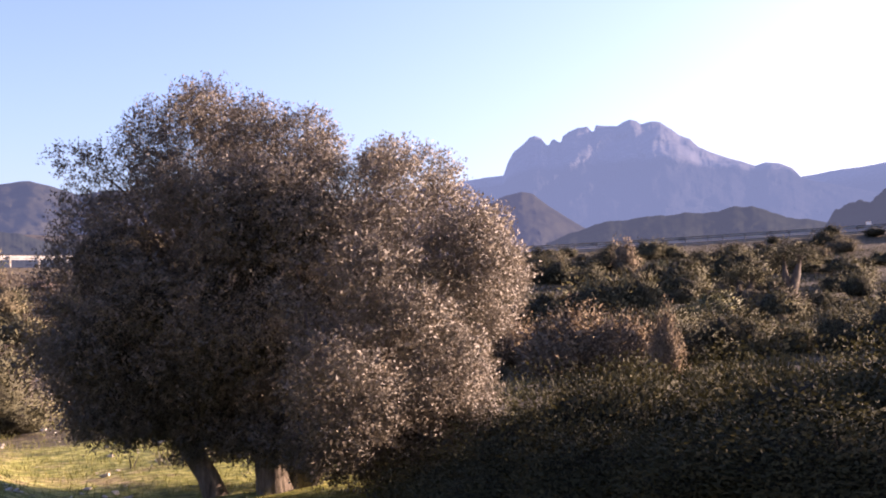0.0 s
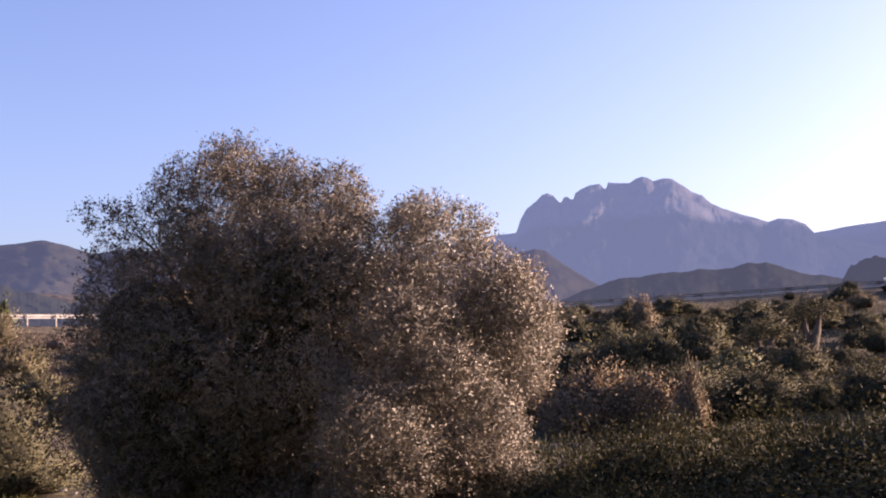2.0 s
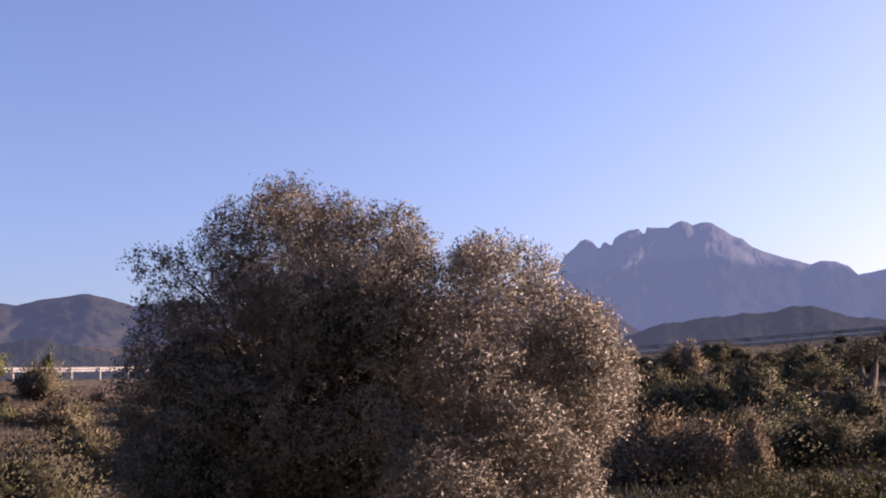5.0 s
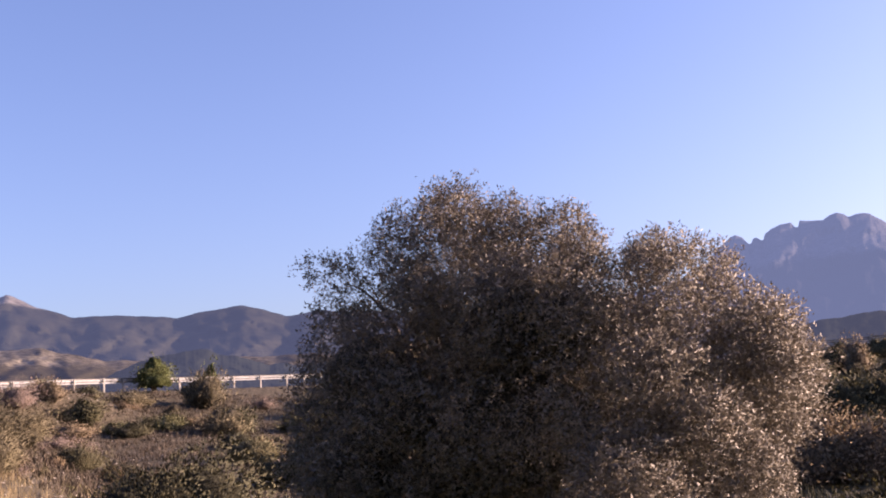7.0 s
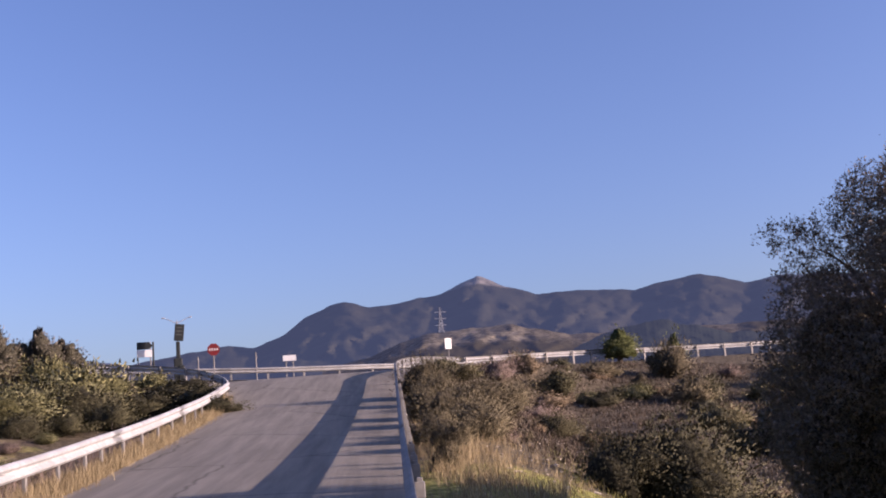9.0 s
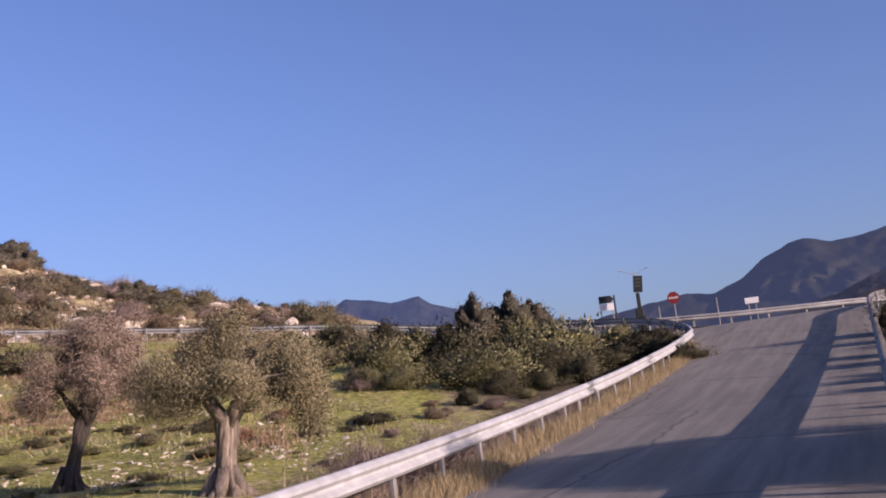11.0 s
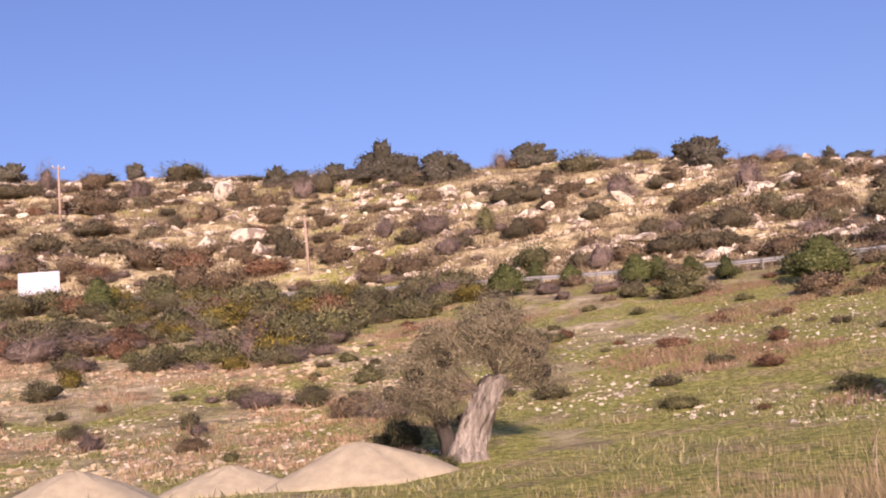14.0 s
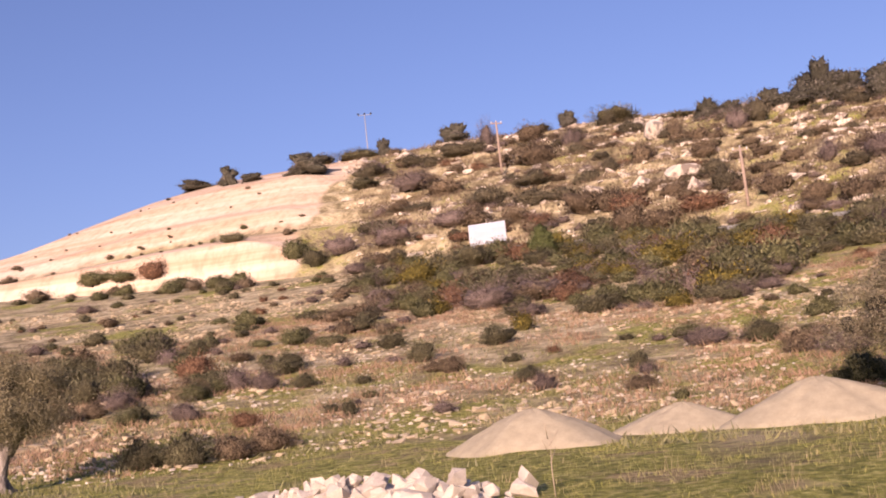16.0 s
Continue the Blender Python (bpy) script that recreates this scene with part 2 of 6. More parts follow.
def asphalt():
    m, nodes, links, b = material("asphalt", 0.92)
    v = coord(nodes, links)
    grain = noise_tex(nodes, links, v, 45.0, 4, 0.8)
    patch = noise_tex(nodes, links, v, 0.35, 5, 0.6)
    crack = nodes.new("ShaderNodeTexVoronoi")
    crack.feature = "DISTANCE_TO_EDGE"
    crack.inputs["Scale"].default_value = 0.28
    wob = nodes.new("ShaderNodeMix")
    wob.data_type = "VECTOR"
    nv = nodes.new("ShaderNodeTexNoise")
    nv.inputs["Scale"].default_value = 0.9
    links.new(v, nv.inputs["Vector"])
    wob.inputs["Factor"].default_value = 0.35
    links.new(v, wob.inputs["A"])
    links.new(nv.outputs["Color"], wob.inputs["B"])
    links.new(wob.outputs["Result"], crack.inputs["Vector"])
    base = ramp(nodes, links, patch, [(0.3, (0.160, 0.144, 0.121)), (0.7, (0.216, 0.197, 0.166))])
    base = mix(nodes, links, 0.5, base, ramp(nodes, links, grain, [(0.3, (0.112, 0.101, 0.084)), (0.75, (0.272, 0.250, 0.212))]))
    tc = nodes.new("ShaderNodeTexCoord")
    mp = nodes.new("ShaderNodeMapping")
    mp.vector_type = "TEXTURE"
    mp.inputs["Rotation"].default_value = (0, 0, radians(126.7))
    mp.inputs["Scale"].default_value = (7.0, 0.4, 1.0)
    links.new(tc.outputs["Object"], mp.inputs["Vector"])
    wear = noise_tex(nodes, links, mp.outputs["Vector"], 1.0, 6, 0.65)
    base = mix(nodes, links, 0.4, base, ramp(nodes, links, wear, [(0.38, (0.120, 0.109, 0.093)), (0.62, (0.288, 0.265, 0.223))]))
    lines = ramp(nodes, links, crack.outputs["Distance"], [(0.0, (0.044, 0.042, 0.045)), (0.012, (1, 1, 1))])
    col = mix(nodes, links, 0.5, base, lines, "MULTIPLY")
    links.new(col, b.inputs["Base Color"])
    bump(nodes, links, b, grain, 0.35, 0.01)
    return m


M_ASPHALT = asphalt()


def ground_material():
    """Grass, stony soil, limestone and bare cut earth, each where the land has it."""
    m, nodes, links, b = material("ground", 0.97)
    v = coord(nodes, links)
    big = noise_tex(nodes, links, v, 0.09, 5, 0.6)
    mid = noise_tex(nodes, links, v, 0.55, 7, 0.65)
    fine = noise_tex(nodes, links, v, 5.0, 8, 0.75)
    bed = noise_tex(nodes, links, coord(nodes, links, (0.16, 0.16, 1.0)), 1.0, 6, 0.62)
    soil = ramp(nodes, links, mid, [(0.38, (0.22, 0.18, 0.095)), (0.5, (0.42, 0.35, 0.20)), (0.62, (0.66, 0.565, 0.37))])
    green = ramp(nodes, links, fine, [(0.36, (0.092, 0.108, 0.022)), (0.5, (0.265, 0.27, 0.055)), (0.64, (0.56, 0.515, 0.19))])
    dry = ramp(nodes, links, fine, [(0.36, (0.17, 0.12, 0.058)), (0.5, (0.34, 0.255, 0.128)), (0.64, (0.58, 0.48, 0.30))])
    patch = ramp(nodes, links, noise_tex(nodes, links, v, 0.42, 8, 0.72), [(0.53, (0, 0, 0)), (0.60, (0.85, 0.85, 0.85))])
    green = mix(nodes, links, patch, green, dry)
    rock = ramp(nodes, links, mid, [(0.36, (0.39, 0.315, 0.235)), (0.5, (0.67, 0.59, 0.475)), (0.62, (0.86, 0.80, 0.69))])
    rill = noise_tex(nodes, links, coord(nodes, links, (0.9, 0.9, 0.10)), 1.0, 6, 0.65)
    seam = noise_tex(nodes, links, coord(nodes, links, (0.02, 0.02, 0.55)), 1.0, 5, 0.6)
    cut = ramp(nodes, links, seam, [(0.36, (0.47, 0.325, 0.205)), (0.5, (0.57, 0.44, 0.315)), (0.6, (0.64, 0.535, 0.41))])
    cut = mix(nodes, links, 0.55, cut, ramp(nodes, links, rill, [(0.35, (0.62, 0.56, 0.5)), (0.55, (1.0, 1.0, 1.0))]), "MULTIPLY")

    def zone(name, mod, gain, soft=0.18):
        at = nodes.new("ShaderNodeAttribute")
        at.attribute_name = name
        a = nodes.new("ShaderNodeMath")
        a.operation = "MULTIPLY_ADD"
        links.new(mod, a.inputs[0])
        a.inputs[1].default_value = gain
        links.new(at.outputs["Fac"], a.inputs[2])
        return ramp(nodes, links, a.outputs[0], [(0.5 - soft * 0.5 + gain * 0.5, (0, 0, 0)), (0.5 + soft * 0.5 + gain * 0.5, (1, 1, 1))])

    # a darker soil tone for the valley side
    dark_soil = ramp(nodes, links, fine, [(0.36, (0.045, 0.038, 0.024)), (0.5, (0.09, 0.073, 0.046)), (0.64, (0.18, 0.145, 0.10))])
    soil = mix(nodes, links, zone("dark_soil", mid, 0.6), soil, dark_soil)
    col = mix(nodes, links, zone("green", mid, 0.9), soil, green)
    col = mix(nodes, links, zone("rock", bed, 2.2, 0.2), col, rock)
    tint = ramp(nodes, links, big, [(0.3, (0.8, 0.78, 0.76)), (0.7, (1.0, 1.0, 1.0))])
    col = mix(nodes, links, 1.0, col, tint, "MULTIPLY")
    mott = ramp(nodes, links, noise_tex(nodes, links, v, 3.2, 7, 0.75), [(0.38, (0.45, 0.45, 0.45)), (0.54, (1.0, 1.0, 1.0))])
    col = mix(nodes, links, 0.8, col, mott, "MULTIPLY")
    col = mix(nodes, links, zone("cut", mid, 0.3), col, cut)
    links.new(col, b.inputs["Base Color"])
    bump(nodes, links, b, fine, 0.6, 0.08)
    return m


M_GROUND = ground_material()


# ------------------------------------------------------------------ plan of the land
def smooth(e0, e1, x):
    t = np.clip((np.asarray(x, float) - e0) / (e1 - e0), 0, 1)
    return t * t * (3 - 2 * t)


def table(az, xs, ys, soft=3.0):
    """A value round the compass (degrees to the left of +y), with its corners rounded."""
    az = np.asarray(az, float)
    return sum(w * np.interp(az + d * soft, xs, ys) for d, w in ((-1, 0.25), (-0.5, 0.2), (0, 0.1), (0.5, 0.2), (1, 0.25)))


# the main road: compass bearing, distance of its middle, height of its surface
ROAD_AZ = [-70, -45, -22, -4, 12, 20, 30, 36, 45, 55, 62, 70, 79, 89, 102, 115, 123, 136, 149, 175]
ROAD_R = [150, 135, 112, 98, 86, 79, 69, 62.5, 60.5, 63.5, 66, 70, 74, 80, 87, 96, 102, 116, 132, 160]
ROAD_Z = [7.6, 7.3, 6.75, 5.9, 5.75, 5.6, 5.45, 5.3, 5.5, 6.4, 7.4, 8.5, 9.8, 11.2, 13.15, 15.2, 16.9, 18.9, 21.0, 24.0]
# the skyline of the near hill: bearing and angle of its crest above the eye
CREST_AZ = [54, 63, 67, 72, 75.5, 78, 82, 88, 96.5, 104, 111, 117, 128, 135.4, 140, 145, 150, 165, 185]
CREST_EL = [5.0, 6.5, 7.3, 8.4, 9.4, 10.4, 11.6, 12.8, 14.1, 14.3, 14.7, 15.1, 14.9, 14.3, 13.7, 12.1, 10.2, 8.0, 6]
LANE_S = [-400, 0, 8, 15, 20, 30, 42, 52, 57, 62]
LANE_Z = [-0.4, 0.0, 0.3, 0.74, 1.06, 1.92, 3.2, 4.75, 5.35, 5.4]
LANE_AZ = 36.7
LU = np.array([-math.sin(radians(LANE_AZ)), math.cos(radians(LANE_AZ))])
LN = np.array([-math.cos(radians(LANE_AZ)), -math.sin(radians(LANE_AZ))])


def road_r(az):
    return table(az, ROAD_AZ, ROAD_R)


def road_z(az):
    return table(az, ROAD_AZ, ROAD_Z)


def road_surf(az, off):
    """The road's surface, banked where it swings past the junction."""
    return road_z(az) + np.clip(off, -5, 5) * 0.06 * smooth(26, 38, az) * (1 - smooth(54, 66, az))


def lane_z(s):
    return sum(np.interp(np.asarray(s, float) + d, LANE_S, LANE_Z) for d in (-3, -1.5, 0, 1.5, 3)) / 5


def lane_left(s):
    return np.interp(s, [-40, 0, 12, 20, 30, 42, 47, 52, 57, 62], [4.9, 5.2, 5.45, 6.1, 6.3, 6.4, 6.9, 9.5, 15, 19])


def lane_right(s):
    return np.interp(s, [-40, 0, 10, 48, 52, 56, 60], [0.35, 0.3, 0.02, -0.2, -0.9, -4.5, -9])


def bearing(x, y):
    return np.degrees(np.arctan2(-np.asarray(x, float), y))


def polar(az, r):
    a = np.radians(az)
    return -np.sin(a) * r, np.cos(a) * r


def fnoise(x, y, scale, seed=0):
    """Smooth pseudo-random waves, -1 to 1, cheap on arrays."""
    out, amp = 0.0, 1.0
    for k in range(5):
        f = (1.9 ** k) / scale
        p = seed * 1.7 + k * 2.1
        out = out + amp * np.sin(x * f * 1.0 + 1.3 * np.sin(y * f * 0.9 + p) + p) * np.cos(y * f * 1.1 + 1.2 * np.sin(x * f * 0.8 - p) + 2 * p)
        amp *= 0.55
    return out / 2.0


def land(x, y):
    """Height of the land, before the lane is cut in."""
    x, y = np.asarray(x, float), np.asarray(y, float)
    r, az = np.hypot(x, y), bearing(x, y)
    az = np.where(az < -100, az + 360, az)
    rd, zr = road_r(az), road_z(az)
    left = smooth(40, 72, az)
    near = -0.6 * (1 - left) * smooth(6, 13, r) + left * 0.052 * np.minimum(r, 26)
    r0 = 17 + 9 * left
    t = np.clip((r - r0) / (rd - 4.8 - r0), 0, 1)
    z = near + (zr - near) * t ** (1.22 + (1 - left) * (0.6 + 1.0 * (1 - smooth(2, 26, az))))
    z = z + (fnoise(x, y, 5.0, 3) * 0.16 + fnoise(x, y, 1.6, 23) * 0.06) * smooth(5, 14, r) * (1 - smooth(0.85, 1.0, t))
    d = r - (rd + 4.8)
    # beyond the road: the hill, or the drop to the plain
    crest_r = rd + 58
    crest_z = 1.6 + np.tan(np.radians(table(az, CREST_AZ, CREST_EL, 2.0))) * crest_r
    u = np.clip(d / 53.2, 0, 1)
    cutz = smooth(128.0, 132.5, az - 5.5 * (1 - u)) * (1 - smooth(170, 185, az))
    prof = u ** 0.85
    steps = np.interp(u, [0, 0.05, 0.11, 0.28, 0.36, 0.44, 0.60, 1], [0, 0.02, 0.27, 0.36, 0.50, 0.55, 0.76, 1])
    prof = prof * (1 - cutz) + steps * cutz
    hill = zr + (np.maximum(crest_z, zr - 2) - zr) * prof
    ledge = fnoise(x, y, 7.0, 8) * 0.9 + fnoise(x * 1.0, y * 1.0, 2.2, 5) * 0.35
    hill = hill + ledge * np.clip(u * 5, 0, 1) * smooth(60, 70, az) * (1 - 0.85 * cutz) * (1 - 0.6 * smooth(0.8, 1, u))
    hill = hill + 0.30 * np.sin(hill * 2.6 + 2.2 * fnoise(x, y, 16.0, 12)) * np.clip(u * 4, 0, 1) * smooth(60, 70, az) * (1 - cutz) * (1 - smooth(0.9, 1, u))
    hill = hill - np.clip(r - crest_r, 0, None) * 0.22
    hill = np.maximum(hill, -14)
    plain = zr - 3.0 * smooth(0, 14, d) - 12 * smooth(15, 400, d)
    h = smooth(55, 61, az)
    out = hill * h + plain * (1 - h)
    z = np.where(d > 0, out, z)
    return z


def ground_z(x, y):
    """Height of the land with the lane's bank worked in; the roads lie a little above it."""
    x, y = np.asarray(x, float), np.asarray(y, float)
    z = land(x, y)
    s, n = x * LU[0] + y * LU[1], x * LN[0] + y * LN[1]
    lz = lane_z(s)
    over = np.maximum(np.maximum(n - (lane_left(s) + 1.0), (lane_right(s) - 1.0) - n), 0)
    reach = 1.2 + np.abs(z - lz) * 2.2
    w = (1 - smooth(0, 1, over / reach)) * (1 - smooth(57, 60, s)) * smooth(-60, -30, s)
    z = z * (1 - w) + (lz - 0.05) * w
    r, az = np.hypot(x, y), bearing(x, y)
    az = np.where(az < -100, az + 360, az)
    off = np.abs(r - road_r(az))
    w2 = 1 - smooth(4.2, 5.4, off)
    return z * (1 - w2) + (road_surf(az, r - road_r(az)) - 0.06) * w2


def gz(x, y):
    return float(ground_z(x, y))


# ------------------------------------------------------------------ mesh helpers
def soft_normals(me, N):
    """Leaves shade like the rounded mass they belong to."""
    rest = len(me.vertices) - len(N)
    me.polygons.foreach_set("use_smooth", [True] * len(me.polygons))
    me.normals_split_custom_set_from_vertices(N.tolist() + [(0.0, 0.0, 0.0)] * rest)


def mesh_obj(name, verts, faces, mat, parent=None, smooth_shade=False):
    me = bpy.data.meshes.new(name)
    me.from_pydata([tuple(v) for v in verts] if not isinstance(verts, np.ndarray) else verts.tolist(), [],
                   faces if not isinstance(faces, np.ndarray) else faces.tolist())
    if mat:
        me.materials.append(mat)
    if smooth_shade:
        me.polygons.foreach_set("use_smooth", [True] * len(me.polygons))
    me.update()
    ob = new(name, me)
    if parent:
        ob.parent = parent
    return ob


def part(name, bm, mat, parent=None, label="", smooth_shade=False):
    me = bpy.data.meshes.new(name)
    bm.to_mesh(me)
    bm.free()
    me.materials.append(mat)
    if smooth_shade:
        me.polygons.foreach_set("use_smooth", [True] * len(me.polygons))
    ob = new(name, me)
    if parent:
        ob.parent = parent
    if label:
        tagged(ob, label)
    return ob


def box(bm, size, at=(0, 0, 0), rot=None, bevel=0.0):
    """A block with eased edges, centred at a place."""
    res = bmesh.ops.create_cube(bm, size=1.0)
    vs = res["verts"]
    m = Matrix.Translation(at) @ (rot.to_4x4() if rot else Matrix.Identity(4)) @ Matrix.Diagonal((*size, 1))
    bmesh.ops.transform(bm, matrix=m, verts=vs)
    if bevel:
        es = list({e for v in vs for e in v.link_edges})
        bmesh.ops.bevel(bm, geom=es, offset=bevel, segments=1, affect="EDGES")


def tube(path, radii, sides=8, twist=0.0, knob=0.0, seed=0):
    """Vertices and faces of a tapering limb along a path; knob roughens it."""
    rng = np.random.RandomState(seed)
    P = np.array(path, float)
    verts, faces = [], []
    ref = np.array([1.0, 0.13, 0.07])
    for i, (p, r) in enumerate(zip(P, radii)):
        d = P[min(i + 1, len(P) - 1)] - P[max(i - 1, 0)]
        d = d / (np.linalg.norm(d) + 1e-9)
        a = np.cross(d, ref)
        if np.linalg.norm(a) < 0.1:
            a = np.cross(d, [0, 1, 0])
        a /= np.linalg.norm(a)
        b = np.cross(d, a)
        for k in range(sides):
            t = 2 * math.pi * k / sides + twist * i
            rr = r * (1 + knob * (rng.rand() - 0.5) + knob * 0.6 * math.sin(3 * t + i * 0.4))
            verts.append(p + rr * (math.cos(t) * a + math.sin(t) * b))
    n = len(P)
    for i in range(n - 1):
        for k in range(sides):
            k2 = (k + 1) % sides
            faces.append((i * sides + k, i * sides + k2, (i + 1) * sides + k2, (i + 1) * sides + k))
    faces.append(tuple(range((n - 1) * sides, n * sides)))
    faces.append(tuple(reversed(range(sides))))
    return verts, faces


def joined(pieces):
    V, F = [], []
    for v, f in pieces:
        o = len(V)
        V.extend(v)
        F.extend(tuple(i + o for i in q) for q in f)
    return V, F


def leaf_quads(centres, dirs, length, width, rng, curl=0.15):
    """One pointed leaf at each centre along each direction."""
    n = len(centres)
    d = dirs / (np.linalg.norm(dirs, axis=1, keepdims=True) + 1e-9)
    side = np.cross(d, rng.normal(size=(n, 3)))
    side /= np.linalg.norm(side, axis=1, keepdims=True) + 1e-9
    L = (length * (0.6 + 0.8 * rng.rand(n)))[:, None]
    W = (width * (0.6 + 0.8 * rng.rand(n)))[:, None]
    tip = centres + d * L + np.cross(d, side) * L * curl
    V = np.stack([centres - side * W * 0.5, centres + side * W * 0.5, tip], 1).reshape(-1, 3)
    F = np.arange(3 * n).reshape(-1, 3)
    return V, F


def lobed_points(lobes, n, rng, shell=0.35):
    """Points in and on a set of ellipsoids (x, y, z, rx, ry, rz, weight), thicker towards the skin."""
    w = np.array([l[6] if len(l) > 6 else l[3] * l[5] + l[4] * l[5] for l in lobes], float)
    pick = rng.choice(len(lobes), n, p=w / w.sum())
    L = np.array([l[:6] for l in lobes], float)[pick]
    d = rng.normal(size=(n, 3))
    d /= np.linalg.norm(d, axis=1, keepdims=True)
    rad = np.maximum(1 - np.abs(rng.normal(size=n)) * shell, 0.05)
    lump = 1 + 0.13 * np.sin(d[:, 0] * 7 + pick) * np.sin(d[:, 1] * 6 + 2 * pick) + 0.10 * np.sin(d[:, 2] * 9 + d[:, 0] * 5 + pick)
    return L[:, :3] + d * L[:, 3:] * (rad * lump)[:, None], d, L[:, 3:].min(1)


def clumped(lobes, n, r0, r1, seed, fill=0.1):
    """The lobes broken up into leafy clumps over their skin, with some fill inside."""
    rng = np.random.RandomState(seed)
    c, d, thick = lobed_points(lobes, n * 8, rng, 0.08)
    L = np.array([l[:6] for l in lobes])
    deep = np.array([np.sqrt((((p - L[:, :3]) / L[:, 3:]) ** 2).sum(1)).min() for p in c])
    skin = np.argsort(deep < 0.86, kind="stable")[:n]
    c, d, thick = c[skin], d[skin], thick[skin]
    out = []
    for p, e, th in zip(c, d, thick):
        r = min(rng.uniform(r0, r1), th * 0.6)
        q = p - e * r * 0.8
        out.append([*q, r * rng.uniform(0.8, 1.2), r * rng.uniform(0.8, 1.2), r * rng.uniform(0.7, 1.0), r * r])
    tot = sum(o[6] for o in out)
    w = [l[6] if len(l) > 6 else l[3] * l[5] for l in lobes]
    out += [[l[0], l[1], l[2], l[3] * 0.8, l[4] * 0.8, l[5] * 0.8, tot * fill * k / sum(w)] for l, k in zip(lobes, w)]
    return out


def heart(lobes, shrink, seed, rings=7, seg=12):
    """An added solid inside a crown that stops light passing: a lumpy closed form in each lobe."""
    g = np.random.RandomState(seed)
    out = []
    for l in lobes:
        V, F = [], []
        ph = g.rand(4) * 6.28
        for i in range(rings + 1):
            a = math.pi * i / rings
            for k in range(seg):
                t = 2 * math.pi * k / seg
                d = np.array([math.sin(a) * math.cos(t), math.sin(a) * math.sin(t), math.cos(a)])
                q = shrink * (1 + 0.07 * math.sin(4 * d[0] + ph[0]) * math.sin(5 * d[1] + ph[1]) + 0.06 * math.sin(6 * d[2] + ph[2]) + g.normal() * 0.04 * math.sin(a))
                V.append(np.array(l[:3]) + d * np.array(l[3:6]) * q)
        for i in range(rings):
            for k in range(seg):
                k2 = (k + 1) % seg
                F.append((i * seg + k, (i + 1) * seg + k, (i + 1) * seg + k2, i * seg + k2))
        out.append((V, F))
    return joined(out)


def outer(L, c, D):
    """How far the union of the lobes L reaches from c along each direction of D."""
    o = (c - L[:, :3]) / L[:, 3:6]
    e = D[:, None, :] / L[None, :, 3:6]
    A, B, C = (e * e).sum(-1), (o[None] * e).sum(-1), (o * o).sum(-1) - 1
    disc = B * B - A * C
    return np.where(disc > 0, (-B + np.sqrt(np.maximum(disc, 0))) / A, 0.15).max(1)


def mound(L, c, shrink, g, rings=9, seg=17):
    """One closed lumpy dome that fills the inside of a bush."""
    a = 0.02 + math.pi * 0.74 * np.repeat(np.arange(rings + 1), seg) / rings
    t = 2 * math.pi * np.tile(np.arange(seg), rings + 1) / seg + 0.2 * a
    D = np.stack([np.sin(a) * np.cos(t), np.sin(a) * np.sin(t), np.cos(a)], 1)
    V = c + D * (outer(L, c, D) * shrink * (1 + g.normal(size=len(D)) * 0.10))[:, None]
    F = [(i * seg + k, (i + 1) * seg + k, (i + 1) * seg + (k + 1) % seg, i * seg + (k + 1) % seg) for i in range(rings) for k in range(seg)]
    return V, F


def fluted(path, radii, strands, seed, sides=7):
    """An old olive's trunk: ropes of wood twisted round a core."""
    g = np.random.RandomState(seed)
    P, R = np.array(path, float), np.array(radii, float)
    t = np.linspace(0, 1, len(P))
    tt = np.linspace(0, 1, 14)
    Q = np.stack([np.interp(tt, t, P[:, k]) for k in range(3)], 1)
    q = np.interp(tt, t, R)
    out = [tube(Q, q * 0.72, 12, 0.05, 0.2, seed)]
    for k in range(strands):
        a0, tw = 6.283 * k / strands + g.normal() * 0.15, g.uniform(0.5, 1.1)
        rr = q * g.uniform(0.3, 0.44) * (1 + 0.25 * np.sin(tt * 9 + k))
        a = a0 + tw * tt
        off = (q * g.uniform(0.6, 0.76))[:, None] * np.stack([np.cos(a), np.sin(a), 0 * a], 1)
        out.append(tube(Q + off, rr, sides, 0.1, 0.42, seed + k))
    return out


def spray_leaves(lobes, sprays, per, leaf, width, spread, seed, droop=0.0, shell=0.35, upward=0.35, ruffle=0.38):
    """A crown: many short twigs of leaves over the lobes."""
    rng = np.random.RandomState(seed)
    c, d, _ = lobed_points(lobes, sprays, rng, shell)
    tw = d + rng.normal(size=d.shape) * 0.55 + np.array([0, 0, upward - droop])
    tw /= np.linalg.norm(tw, axis=1, keepdims=True)
    k = np.tile(np.linspace(0, 1, per), sprays)[:, None]
    base = np.repeat(c, per, 0) + np.repeat(tw, per, 0) * k * spread + rng.normal(size=(sprays * per, 3)) * spread * 0.16
    ld = np.repeat(tw, per, 0) * 0.8 + rng.normal(size=(sprays * per, 3)) * 0.75
    V, F = leaf_quads(base, ld, leaf, width, rng)
    mid = np.array([l[:3] for l in lobes]).mean(0)
    out = c - mid
    out /= np.linalg.norm(out, axis=1, keepdims=True) + 1e-9
    N = np.repeat(d * 0.75 + out * 0.5 + np.array([0, 0, 0.1]), per, 0) + rng.normal(size=(sprays * per, 3)) * ruffle
    N /= np.linalg.norm(N, axis=1, keepdims=True)
    T = V.reshape(-1, 3, 3)
    turned = (np.cross(T[:, 1] - T[:, 0], T[:, 2] - T[:, 0]) * N).sum(1) < 0
    F[turned] = F[turned][:, ::-1]
    return V, F, np.repeat(N, 3, 0)


